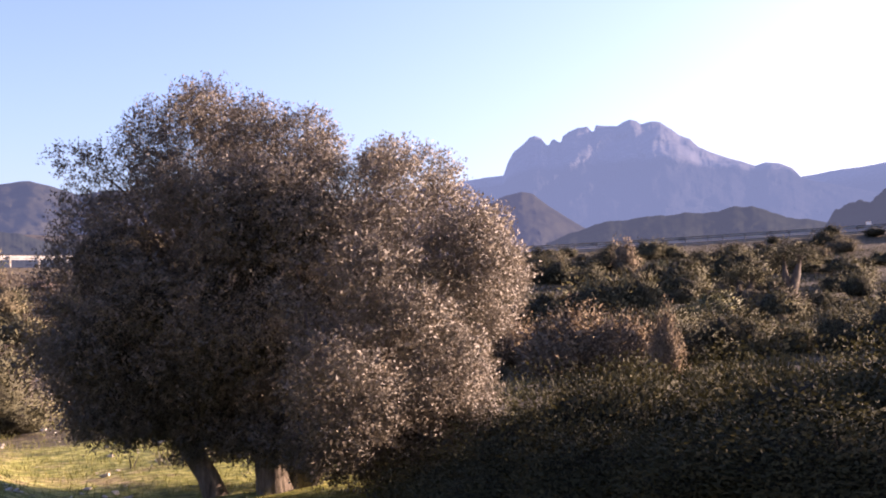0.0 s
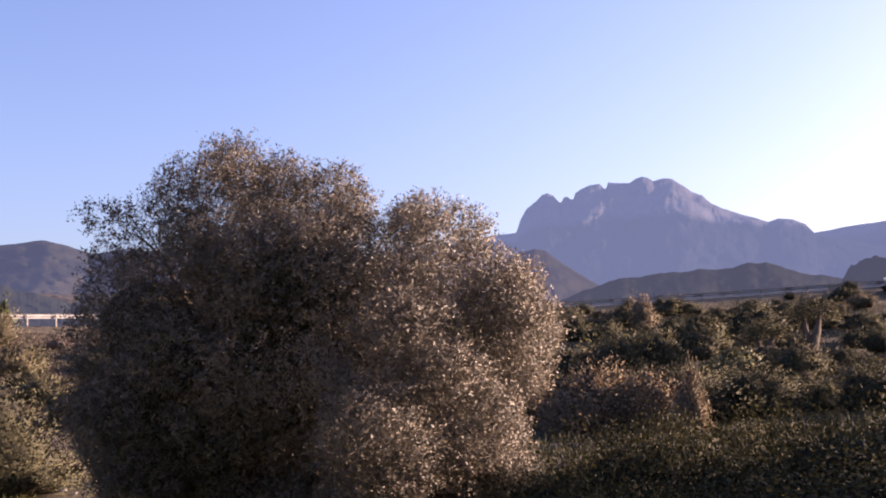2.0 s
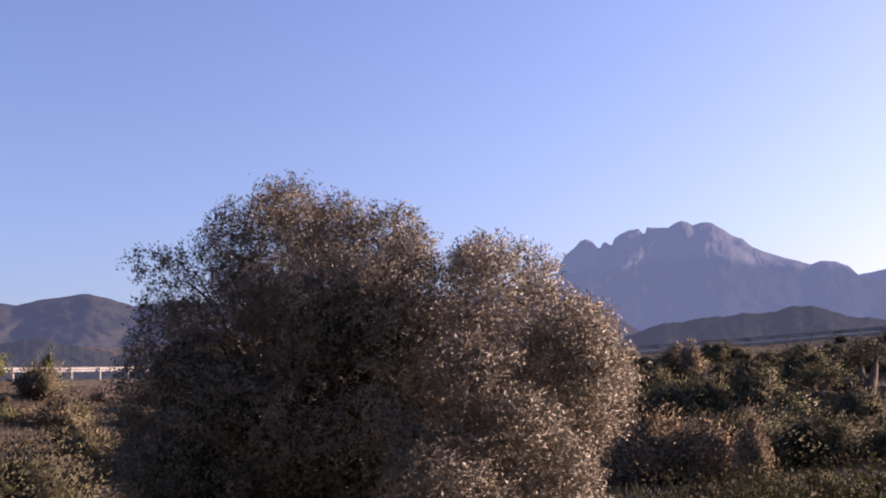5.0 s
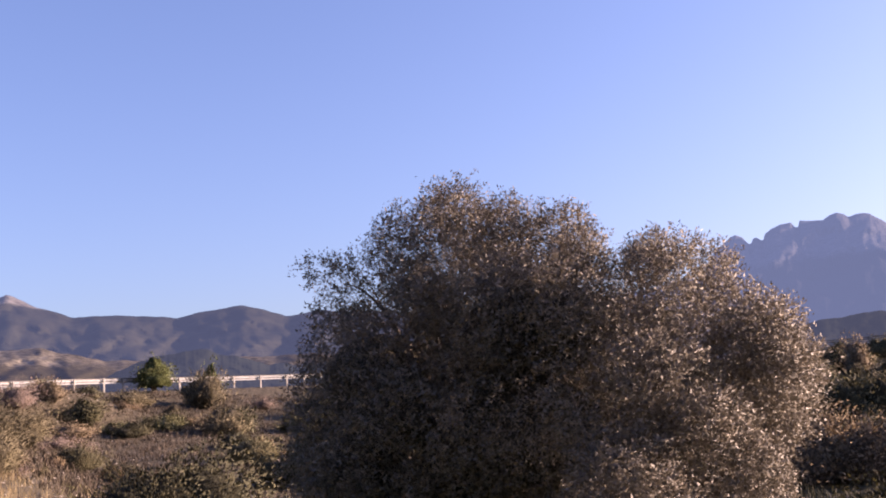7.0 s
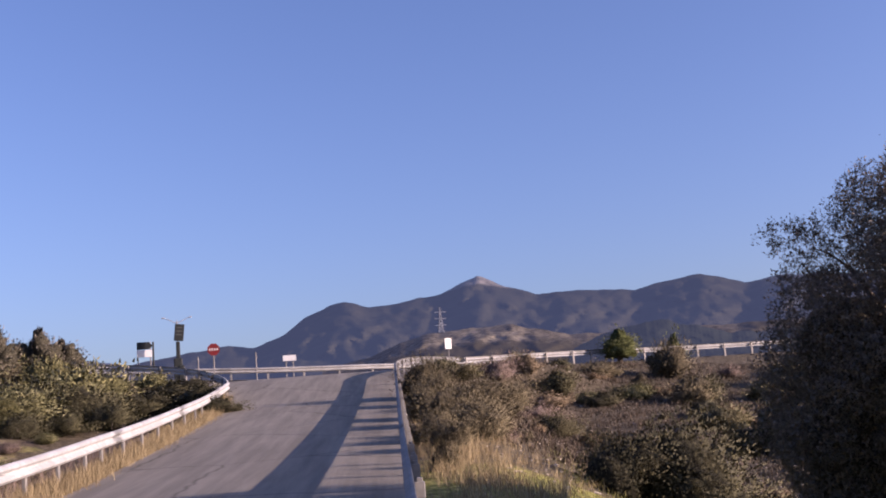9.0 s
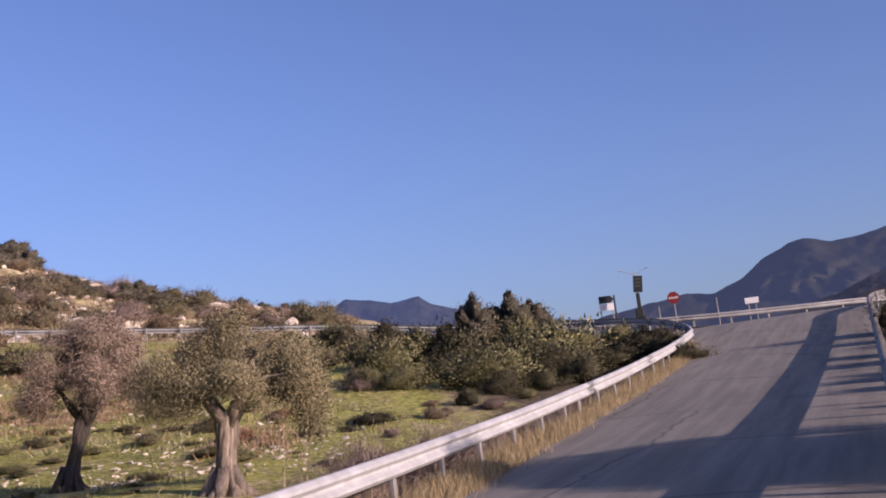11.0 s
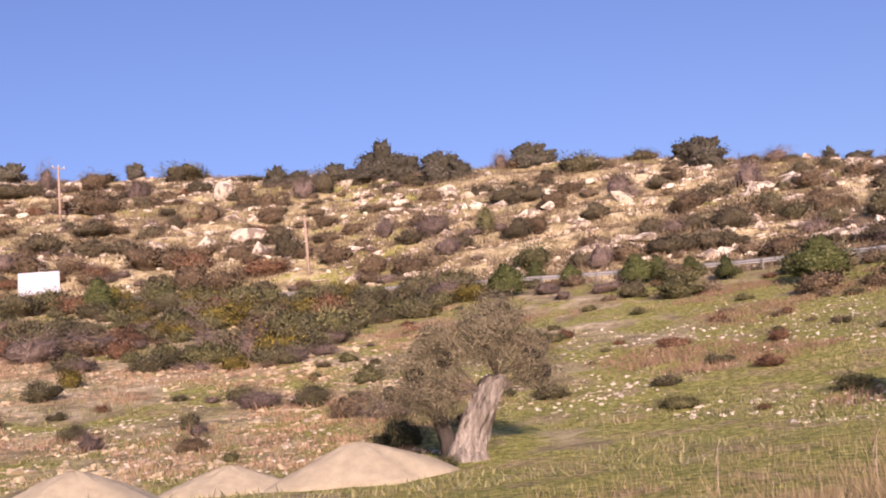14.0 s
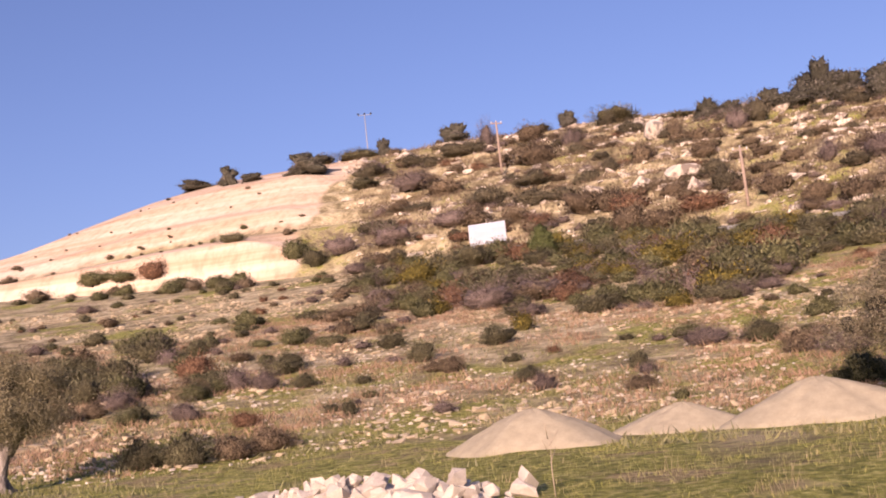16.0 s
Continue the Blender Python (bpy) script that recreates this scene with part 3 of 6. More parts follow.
def sweep(points, profile, closed=True):
    """A profile (offset to the left, height) carried along a line of points (x, y, z)."""
    P = np.array(points, float)
    t = np.gradient(P[:, :2], axis=0)
    t /= np.linalg.norm(t, axis=1, keepdims=True) + 1e-9
    nrm = np.stack([-t[:, 1], t[:, 0]], 1)
    prof = np.array(profile, float)
    m = len(prof)
    V = np.concatenate([np.concatenate([P[i, :2] + nrm[i] * prof[:, :1], P[i, 2] + prof[:, 1:2]], 1) for i in range(len(P))])
    F = []
    for i in range(len(P) - 1):
        for k in range(m if closed else m - 1):
            k2 = (k + 1) % m
            F.append((i * m + k, (i + 1) * m + k, (i + 1) * m + k2, i * m + k2))
    if closed:
        F.append(tuple(range(m)))
        F.append(tuple(reversed(range((len(P) - 1) * m, len(P) * m))))
    return V, F


# ------------------------------------------------------------------ ground
def build_ground():
    fine = np.arange(-40, 165, 0.4)
    azs = np.concatenate([fine, np.arange(165, 320, 2.5)])
    rs = np.concatenate([np.linspace(0.3, 12, 14), np.arange(13, 60, 1.15), np.arange(60, 176, 0.8), np.arange(176, 200, 1.6), np.geomspace(205, 4500, 36)])
    A, R = np.meshgrid(azs, rs)
    A2 = np.where(A > 260, A - 360, A)
    X, Y = polar(A2, R)
    Z = ground_z(X, Y)
    V = np.stack([X, Y, Z], -1).reshape(-1, 3)
    na, nr = len(azs), len(rs)
    i, j = np.meshgrid(np.arange(nr - 1), np.arange(na), indexing="ij")
    j2 = (j + 1) % na
    F = np.stack([i * na + j, i * na + j2, (i + 1) * na + j2, (i + 1) * na + j], -1).reshape(-1, 4)
    F = F.tolist() + [tuple(reversed(range(na)))]
    ob = mesh_obj("ground", V, F, M_GROUND, smooth_shade=True)
    az, r = A2.ravel(), R.ravel()
    rd = road_r(az)
    inner = r < rd
    left = smooth(50, 62, az)
    x, y = V[:, 0], V[:, 1]
    patch = fnoise(x, y, 9.0, 2)
    green = np.where(inner, left * (0.74 + 0.3 * fnoise(x, y, 3.5, 14) + 0.2 * fnoise(x, y, 1.2, 15) - 0.13 * smooth(86, 104, az) - 0.1 * smooth(105, 118, az) * smooth(26, 38, r) - 0.14 * smooth(38, 60, r)) + (1 - left) * 0.5 * (1 - smooth(17, 27, r)) + 0.18 * (1 - left),
                     0.40 + 0.30 * fnoise(x, y, 12.0, 33))
    rock = np.where(inner, 0.10 + 0.28 * smooth(110, 120, az) * smooth(30, 42, r) + 0.12 * smooth(14, 30, az) * (1 - left), 0.60 + 0.25 * patch)
    rock = np.where((az < 55) & ~inner, 0.1, rock)
    cut = np.where(inner, 0, smooth(128.4, 131.0, az - 5.5 * (1 - np.clip((r - rd - 4.8) / 53.2, 0, 1)) + 1.2 * fnoise(x, y, 5.0, 19)) * (1 - smooth(54, 64, r - rd)) * (0.9 - 0.45 * np.exp(-((r - rd - 19) / 4.0) ** 2)))
    dark_soil = np.where(inner, (1 - left) * smooth(3, 8, r) * 0.95, 0)
    for name, val in (("green", green), ("rock", rock), ("cut", cut), ("dark_soil", dark_soil)):
        at = ob.data.attributes.new(name, "FLOAT", "POINT")
        at.data.foreach_set("value", np.asarray(val, np.float32))
    return tagged(ob, "stony hillside and grassy field with dry scrub soil", "ground", kind="structure")


build_ground()


# ------------------------------------------------------------------ roads
def strip(name, pl, pr, cols, mat, label):
    """A road surface between two edge lines."""
    pl, pr = np.array(pl), np.array(pr)
    k = np.linspace(0, 1, cols)[None, :, None]
    V = (pl[:, None] * (1 - k) + pr[:, None] * k)
    V[:, :, 2] += 0.03 * np.sin(np.linspace(0, math.pi, cols))[None]
    n = len(pl)
    F = [(i * cols + c, i * cols + c + 1, (i + 1) * cols + c + 1, (i + 1) * cols + c) for i in range(n - 1) for c in range(cols - 1)]
    return tagged(mesh_obj(name, V.reshape(-1, 3), F, mat, smooth_shade=True), label, "road", kind="structure")


az_line = np.arange(-62, 172, 1.0)


def road_edge(off, az=az_line, dz=0.0):
    x, y = polar(az, road_r(az) + off)
    return np.stack([x, y, road_surf(az, off) + dz], 1)


strip("road_main", road_edge(4.0), road_edge(-4.0), 7, M_ASPHALT, "grey asphalt main road along the hillside")
ss = np.arange(-30, 58.1, 1.0)
edge = lambda n, dz: np.stack([LU[0] * ss + LN[0] * n, LU[1] * ss + LN[1] * n, lane_z(ss) + dz], 1)  # noqa: E731
strip("road_lane", edge(lane_left(ss), 0.02), edge(lane_right(ss), 0.02), 9, M_ASPHALT, "patched grey asphalt lane climbing to the junction")


# ------------------------------------------------------------------ guardrails
W_PROF = [(0.000, 0.75), (0.030, 0.742), (0.078, 0.70), (0.078, 0.665), (0.012, 0.61), (0.012, 0.585), (0.078, 0.53), (0.078, 0.495), (0.030, 0.45), (0.0, 0.44)]
W_PROF = W_PROF + [(x - 0.008, z) for x, z in reversed(W_PROF)]


def guardrail(line, side, label, spacing=2.0, post_from=0.0, beam=None):
    """A corrugated steel rail on posts; side +1: the face looks to the left of the line."""
    base = new("guardrail")
    P = np.array(line, float)
    seg = np.linalg.norm(np.diff(P, axis=0), axis=1)
    run = np.r_[0, np.cumsum(seg)]
    S = np.arange(0, run[-1], 0.7)
    P = np.stack([np.interp(S, run, P[:, k]) for k in range(3)], 1)
    base.location = P[0]
    Q = P - P[0]
    n_seg = max(int(S[-1] / 8.0), 1)
    cuts = np.linspace(0, len(S) - 1, n_seg + 1).astype(int)
    for a, b in zip(cuts[:-1], cuts[1:]):
        seg_pts = Q[a:b + 2].copy()
        lift = 0.004 if (a // 3) % 2 else 0.0
        v, f = sweep(seg_pts, [(side * (x + lift), z) for x, z in W_PROF])
        mesh_obj("rail_beam", v, f, beam or M_ZINC, base)
    bm = bmesh.new()
    box(bm, (0.06, 0.11, 0.95), (0, 0, 0.245), bevel=0.006)
    box(bm, (0.10, 0.13, 0.16), (0, 0, 0.60), bevel=0.006)
    post = bpy.data.meshes.new("post")
    bm.to_mesh(post)
    bm.free()
    post.materials.append(M_POST)
    t = np.gradient(Q, axis=0)
    for s in np.arange(post_from + 0.4, run[-1], spacing):
        i = min(int(s / 0.7), len(Q) - 1)
        ob = new("post", post)
        ob.parent = base
        a = math.atan2(t[i, 1], t[i, 0])
        nx, ny = -math.sin(a), math.cos(a)
        ob.matrix_local = pose(Q[i, 0] - nx * side * 0.07, Q[i, 1] - ny * side * 0.07, Q[i, 2], 0, 0, math.degrees(a) + 90)
    return tagged(base, label, "guardrail", "roadside guardrails")


def lane_pt(s, n):
    return [LU[0] * s + LN[0] * n, LU[1] * s + LN[1] * n]


def on_road(az, off):
    x, y = polar(az, road_r(az) + off)
    return [float(x), float(y), float(road_surf(az, off))]


def arc(p0, c, p1, n=10):
    p0, c, p1 = map(np.array, (p0, c, p1))
    return [((1 - t) ** 2 * p0 + 2 * t * (1 - t) * c + t * t * p1).tolist() for t in np.linspace(0, 1, n)]


# right side of the lane, then along the near edge of the main road away from the hill
right_rail = [[*lane_pt(s, 0.30 - 0.007 * s), float(lane_z(s))] for s in np.arange(5.5, 49, 1.0)]
turn = arc(right_rail[-1], [*lane_pt(53.5, 0.0), 5.1], on_road(33.2, -4.7))
right_rail += turn[1:]
# seen from its shaded back, so the shade is put into the beam's grey
guardrail(right_rail, 1, "dark grey galvanised guardrail beside the lane and valley", 2.0, beam=M_DARKZINC)
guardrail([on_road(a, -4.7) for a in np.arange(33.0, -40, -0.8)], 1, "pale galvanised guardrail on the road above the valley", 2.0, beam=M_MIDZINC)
# left side of the lane, curling back along the near edge of the main road
left_rail = [[*lane_pt(s, float(np.interp(s, [8, 14, 18, 25, 47], [6.05, 6.25, 6.5, 6.68, 6.8]))), float(lane_z(s))] for s in np.arange(2.0, 47, 1.0)]
turn = arc(left_rail[-1], [*lane_pt(53.8, 8.2), 5.1], on_road(50.5, -4.7))
left_rail += turn[1:] + [on_road(a, -4.7) for a in np.arange(51.5, 66, 0.8)]
guardrail(left_rail, -1, "weathered galvanised guardrail curling round the field", 2.0)
guardrail([on_road(a, -4.7) for a in np.arange(65.4, 124, 0.8)], -1, "grey galvanised guardrail along the road above the field", 2.0, beam=M_MIDZINC)
guardrail([on_road(a, 4.6) for a in np.arange(-25, -3, 0.8)], 1, "galvanised guardrail on the far road edge", 2.0, beam=M_DARKZINC)
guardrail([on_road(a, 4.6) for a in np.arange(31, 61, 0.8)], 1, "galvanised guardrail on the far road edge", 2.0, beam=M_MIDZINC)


# ------------------------------------------------------------------ far land
def far_ridge(name, pts, dist, foot_el, mat, label, rough=0.25, depth=0.45, seed=0, crag=0.0, rocky_top=0.5, cols=260, rows=44, crag_el=None):
    """A mountain whose crest follows (bearing, angle above the eye) pairs; its slope comes forward to its foot."""
    xs, ys = np.array([p[0] for p in pts]), np.array([p[1] for p in pts])
    xs, ys = xs[np.argsort(xs)], ys[np.argsort(xs)]
    az = np.linspace(xs.min(), xs.max(), cols)
    el = np.interp(az, xs, ys)
    rng = np.random.RandomState(seed)
    wob = sum(np.sin(az * f + rng.rand() * 6) / f for f in (3.1, 5.3, 9.7, 17.0, 31.0))
    el = el + wob * 0.10 * rough
    V, rocky = [], []
    for k in range(rows):
        v = k / (rows - 1)
        top = 1.6 + dist * np.tan(np.radians(el))
        foot = 1.6 + dist * (1 - depth) * math.tan(radians(foot_el))
        lift = v ** 1.25 if crag == 0 else np.interp(v, [0, 0.5, 0.62, 0.9, 1], [0, 0.42, 0.56, 0.93, 1])
        yy = el * lift
        fold = fnoise(az + 0.4 * yy, yy * 0.8, 1.5, seed) * 0.9 + fnoise(az, yy, 0.45, seed + 3) * 0.35
        fade = 4 * v * (1 - v) * 0.8 + 0.2 * v
        d = dist * (1 - depth * (1 - v) + 0.16 * depth * fold * fade)
        h = foot + (top - foot) * lift
        h = h + (top - foot) * 0.07 * fold * v * (1 - v) * 4
        x, y = polar(az, d)
        V.append(np.stack([x, y, h * d / dist + (1 - d / dist) * h], 1))
        high = smooth(rocky_top - 0.15, rocky_top + 0.2, v) if crag_el is None else smooth(crag_el - 0.5, crag_el + 0.5, yy) * smooth(0.4, 0.75, v)
        rocky.append(np.full(cols, high) * 0.45 + 0.12 * fold)
    # the far side falls away behind the crest
    x, y = polar(az, dist * 1.12)
    V.append(np.stack([x, y, np.full(cols, -20.0)], 1))
    rocky.append(np.zeros(cols))
    V = np.concatenate(V)
    n = rows + 1
    F = [(i * cols + c, i * cols + c + 1, (i + 1) * cols + c + 1, (i + 1) * cols + c) for i in range(n - 1) for c in range(cols - 1)]
    ob = mesh_obj(name, V, F, mat, smooth_shade=True)
    at = ob.data.attributes.new("rocky", "FLOAT", "POINT")
    at.data.foreach_set("value", np.concatenate(rocky).astype(np.float32))
    return tagged(ob, label, "mountain", kind="structure")


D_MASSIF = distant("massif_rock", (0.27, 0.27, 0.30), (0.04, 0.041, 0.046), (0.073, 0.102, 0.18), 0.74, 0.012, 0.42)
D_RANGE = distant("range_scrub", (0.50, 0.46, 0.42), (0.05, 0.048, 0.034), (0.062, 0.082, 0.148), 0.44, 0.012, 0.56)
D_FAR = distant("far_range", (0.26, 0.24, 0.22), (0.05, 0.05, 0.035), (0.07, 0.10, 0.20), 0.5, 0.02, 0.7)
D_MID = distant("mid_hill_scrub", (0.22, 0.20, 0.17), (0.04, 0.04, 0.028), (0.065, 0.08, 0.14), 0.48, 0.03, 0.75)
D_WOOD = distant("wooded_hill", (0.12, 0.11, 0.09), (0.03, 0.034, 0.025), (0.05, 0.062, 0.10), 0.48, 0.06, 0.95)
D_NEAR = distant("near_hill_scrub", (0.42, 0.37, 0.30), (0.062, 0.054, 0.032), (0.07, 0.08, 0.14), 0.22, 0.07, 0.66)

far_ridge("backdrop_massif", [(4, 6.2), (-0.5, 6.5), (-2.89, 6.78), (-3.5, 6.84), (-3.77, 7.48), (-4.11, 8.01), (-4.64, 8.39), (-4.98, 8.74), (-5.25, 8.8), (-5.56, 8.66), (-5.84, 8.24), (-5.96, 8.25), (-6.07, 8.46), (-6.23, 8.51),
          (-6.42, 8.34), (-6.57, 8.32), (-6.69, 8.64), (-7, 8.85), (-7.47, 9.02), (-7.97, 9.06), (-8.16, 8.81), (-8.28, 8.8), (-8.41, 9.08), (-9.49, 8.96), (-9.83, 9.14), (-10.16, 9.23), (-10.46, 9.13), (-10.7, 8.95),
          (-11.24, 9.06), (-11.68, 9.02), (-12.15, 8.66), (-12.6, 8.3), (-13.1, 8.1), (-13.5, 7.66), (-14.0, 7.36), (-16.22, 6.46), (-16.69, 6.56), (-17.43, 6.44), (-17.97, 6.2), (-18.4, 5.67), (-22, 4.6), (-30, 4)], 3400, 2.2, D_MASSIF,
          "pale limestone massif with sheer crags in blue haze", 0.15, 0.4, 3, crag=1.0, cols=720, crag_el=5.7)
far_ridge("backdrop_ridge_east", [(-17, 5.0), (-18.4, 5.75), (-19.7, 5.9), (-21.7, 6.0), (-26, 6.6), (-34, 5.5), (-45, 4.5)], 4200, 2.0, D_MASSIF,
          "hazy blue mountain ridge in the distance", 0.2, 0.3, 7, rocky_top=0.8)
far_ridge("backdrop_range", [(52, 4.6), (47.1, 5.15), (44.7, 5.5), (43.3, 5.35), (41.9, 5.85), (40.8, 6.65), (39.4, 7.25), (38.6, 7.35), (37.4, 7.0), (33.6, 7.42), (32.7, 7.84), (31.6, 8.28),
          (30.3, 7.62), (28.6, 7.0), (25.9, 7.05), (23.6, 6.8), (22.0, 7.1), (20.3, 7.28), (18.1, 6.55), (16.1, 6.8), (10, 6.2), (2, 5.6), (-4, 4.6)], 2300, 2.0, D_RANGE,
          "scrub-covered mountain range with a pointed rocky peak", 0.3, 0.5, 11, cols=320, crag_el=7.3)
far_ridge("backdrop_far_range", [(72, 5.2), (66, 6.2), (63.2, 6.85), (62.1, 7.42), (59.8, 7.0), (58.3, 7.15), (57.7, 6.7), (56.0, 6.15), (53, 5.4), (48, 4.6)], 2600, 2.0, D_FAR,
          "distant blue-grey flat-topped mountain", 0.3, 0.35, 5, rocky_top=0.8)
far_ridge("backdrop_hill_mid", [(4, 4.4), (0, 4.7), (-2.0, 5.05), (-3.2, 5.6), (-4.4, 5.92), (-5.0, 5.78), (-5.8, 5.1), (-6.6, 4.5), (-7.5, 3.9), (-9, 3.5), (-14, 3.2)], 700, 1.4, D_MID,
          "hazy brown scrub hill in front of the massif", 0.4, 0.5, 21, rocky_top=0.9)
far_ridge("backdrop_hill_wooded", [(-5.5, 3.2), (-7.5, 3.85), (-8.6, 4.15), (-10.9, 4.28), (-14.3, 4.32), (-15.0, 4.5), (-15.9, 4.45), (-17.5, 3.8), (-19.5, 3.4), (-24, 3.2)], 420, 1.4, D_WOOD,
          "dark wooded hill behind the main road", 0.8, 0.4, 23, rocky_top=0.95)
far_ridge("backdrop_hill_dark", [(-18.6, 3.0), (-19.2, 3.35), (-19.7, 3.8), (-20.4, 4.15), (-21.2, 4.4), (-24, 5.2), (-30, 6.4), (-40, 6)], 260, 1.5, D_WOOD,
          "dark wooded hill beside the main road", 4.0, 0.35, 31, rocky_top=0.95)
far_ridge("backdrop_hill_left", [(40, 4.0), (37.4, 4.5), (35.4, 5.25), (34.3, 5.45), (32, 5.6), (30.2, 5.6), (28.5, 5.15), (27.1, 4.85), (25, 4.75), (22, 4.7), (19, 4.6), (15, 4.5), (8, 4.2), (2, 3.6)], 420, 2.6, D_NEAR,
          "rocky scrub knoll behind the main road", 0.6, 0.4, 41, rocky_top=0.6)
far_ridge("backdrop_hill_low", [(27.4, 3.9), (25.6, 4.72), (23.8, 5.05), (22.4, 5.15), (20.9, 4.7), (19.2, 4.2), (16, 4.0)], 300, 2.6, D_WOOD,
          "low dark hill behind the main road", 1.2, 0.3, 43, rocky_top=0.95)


# ------------------------------------------------------------------ plants
def olive_tree(name, at, lobes, trunk_paths, leafs, leaf, width, mat, bark, label, seed, spread=0.22, limbs=26, group="", clumps=70, core=0.0, fluting=False, ruffle=0.6, bough=1.0, inside=None, clump=1.0):
    """A gnarled tree: trunk and limbs, then a crown of leafy twigs over its lobes."""
    base = new(name)
    base.location = at
    rng = np.random.RandomState(seed)
    pieces = []
    for i, (p, r) in enumerate(trunk_paths):
        pieces += fluted(p, r, 11, seed) if fluting and i == 0 else [tube(p, r, 12, 0.12, 0.28, seed + i)]
    mesh_obj("trunk", *joined(pieces), bark, base, True)
    tops = [np.array(p[-1]) for p, _ in trunk_paths]
    lob = np.array([l[:6] for l in lobes])
    for k in range(limbs):
        l = lob[k % len(lob)]
        end = l[:3] + rng.uniform(-0.6, 0.6, 3) * l[3:]
        st = tops[int(np.argmin([np.linalg.norm(end - t) for t in tops]))]
        mid = st * 0.45 + end * 0.55 + rng.normal(size=3) * 0.12 * np.linalg.norm(end - st) + [0, 0, 0.08]
        path = [tuple((1 - t) ** 2 * st + 2 * t * (1 - t) * mid + t * t * end) for t in np.linspace(0, 1, 7)]
        r0 = rng.uniform(0.28, 0.5) * trunk_paths[0][1][-1] * bough
        mesh_obj("limb", *tube(path, np.linspace(r0, r0 * 0.16, 7), 6, 0.1, 0.15, seed + k), M_TWIG, base, True)
    size = max(max(l[3:6]) for l in lobes)
    V, F, N = spray_leaves(clumped(lobes, clumps, size * 0.2 * clump, size * 0.42 * clump, seed + 1), leafs // 9, 9, leaf, width, spread, seed, shell=0.24, ruffle=ruffle)
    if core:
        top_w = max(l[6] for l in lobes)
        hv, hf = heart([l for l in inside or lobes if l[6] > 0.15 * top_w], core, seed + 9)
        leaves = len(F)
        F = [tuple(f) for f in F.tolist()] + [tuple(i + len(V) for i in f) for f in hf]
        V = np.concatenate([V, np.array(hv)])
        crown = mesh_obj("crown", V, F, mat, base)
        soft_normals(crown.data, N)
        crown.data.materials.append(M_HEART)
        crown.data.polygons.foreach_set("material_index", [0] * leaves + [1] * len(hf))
    else:
        soft_normals(mesh_obj("crown", V, F, mat, base).data, N)
    return tagged(base, label, "tree", group)


def at_bearing(az, r):
    x, y = polar(az, r)
    return float(x), float(y)


# the big olive by the lane; its plan is laid out square to the way from the road
T_AZ, T_R = 8.6, 14.5
tx, ty = at_bearing(T_AZ, T_R)
tz = gz(tx, ty)
DEG = T_R * math.tan(radians(1))


def lobe(az, el, ra, re, back=0.0, deep=None, w=None):
    """A lobe by bearing and angle seen from the road, in the tree's own metres."""
    a = radians(T_AZ)
    right, ahead = np.array([math.cos(a), math.sin(a), 0]), np.array([-math.sin(a), math.cos(a), 0])
    p = right * (T_AZ - az) * DEG + ahead * back + np.array([0, 0, 1.6 - tz + el * DEG])
    d = deep if deep else min(ra, re) * DEG
    out = [*p, ra * DEG, d, re * DEG]
    return out + [w if w else out[3] * out[5] * (2.2 if el < -3.3 else 1.0)]


crown_top = [lobe(12.2, 8.4, 3.0, 4.2, 0.3, 1.3), lobe(14.5, 8.6, 1.9, 2.6, 0.2, 0.8), lobe(9.6, 8.2, 2.4, 3.3, 0.1, 1.0), lobe(6.7, 8.6, 2.0, 2.2, 0.0, 0.8),
             lobe(18.0, 8.6, 1.5, 1.4, 0.3, 0.5, 0.07), lobe(16.4, 7.9, 1.9, 1.9, 0.2, 0.7, 0.16), lobe(10.5, 6.0, 4.2, 4.2, 2.0, 1.5), lobe(6.6, 7.0, 1.8, 1.8, -0.7, 0.7), lobe(13.0, 6.4, 2.0, 1.8, -0.7, 0.7)]
crown_middle = [lobe(16.2, 3.0, 4.4, 4.2, 0.4, 1.5), lobe(9.4, 0.2, 6.0, 5.0, -0.3, 1.5), lobe(9.5, 2.0, 6.5, 5.5, 1.4, 1.6), lobe(9.5, 4.6, 4.0, 3.6, -0.5, 1.3), lobe(17.0, -1.2, 3.7, 3.4, 0.2, 1.3),
                lobe(14.6, 1.2, 2.4, 2.4, -0.6, 0.8), lobe(7.0, 4.5, 3.0, 3.4, -0.9, 1.2), lobe(6.6, 0.6, 3.2, 3.4, -1.3, 1.2), lobe(5.8, -2.8, 2.8, 2.8, -2.4, 1.0)]
crown_right = [lobe(2.5, 4.6, 3.1, 3.7, -0.8, 1.3), lobe(2.5, 7.0, 1.8, 1.7, -0.4, 0.8), lobe(0.6, 6.6, 1.7, 1.9, -0.4, 0.7), lobe(-0.6, 1.5, 3.2, 3.5, -0.9, 1.3), lobe(4.0, 3.2, 3.4, 3.6, 1.4, 1.5), lobe(2.0, -2.0, 4.0, 3.8, -1.2, 1.3),
               lobe(4.2, 1.6, 2.4, 2.4, -1.9, 0.85), lobe(-0.8, 3.4, 2.2, 2.2, -1.2, 0.8), lobe(3.2, -0.8, 2.6, 2.6, -2.0, 0.9), lobe(0.2, 1.8, 2.4, 2.6, -1.2, 0.9)]
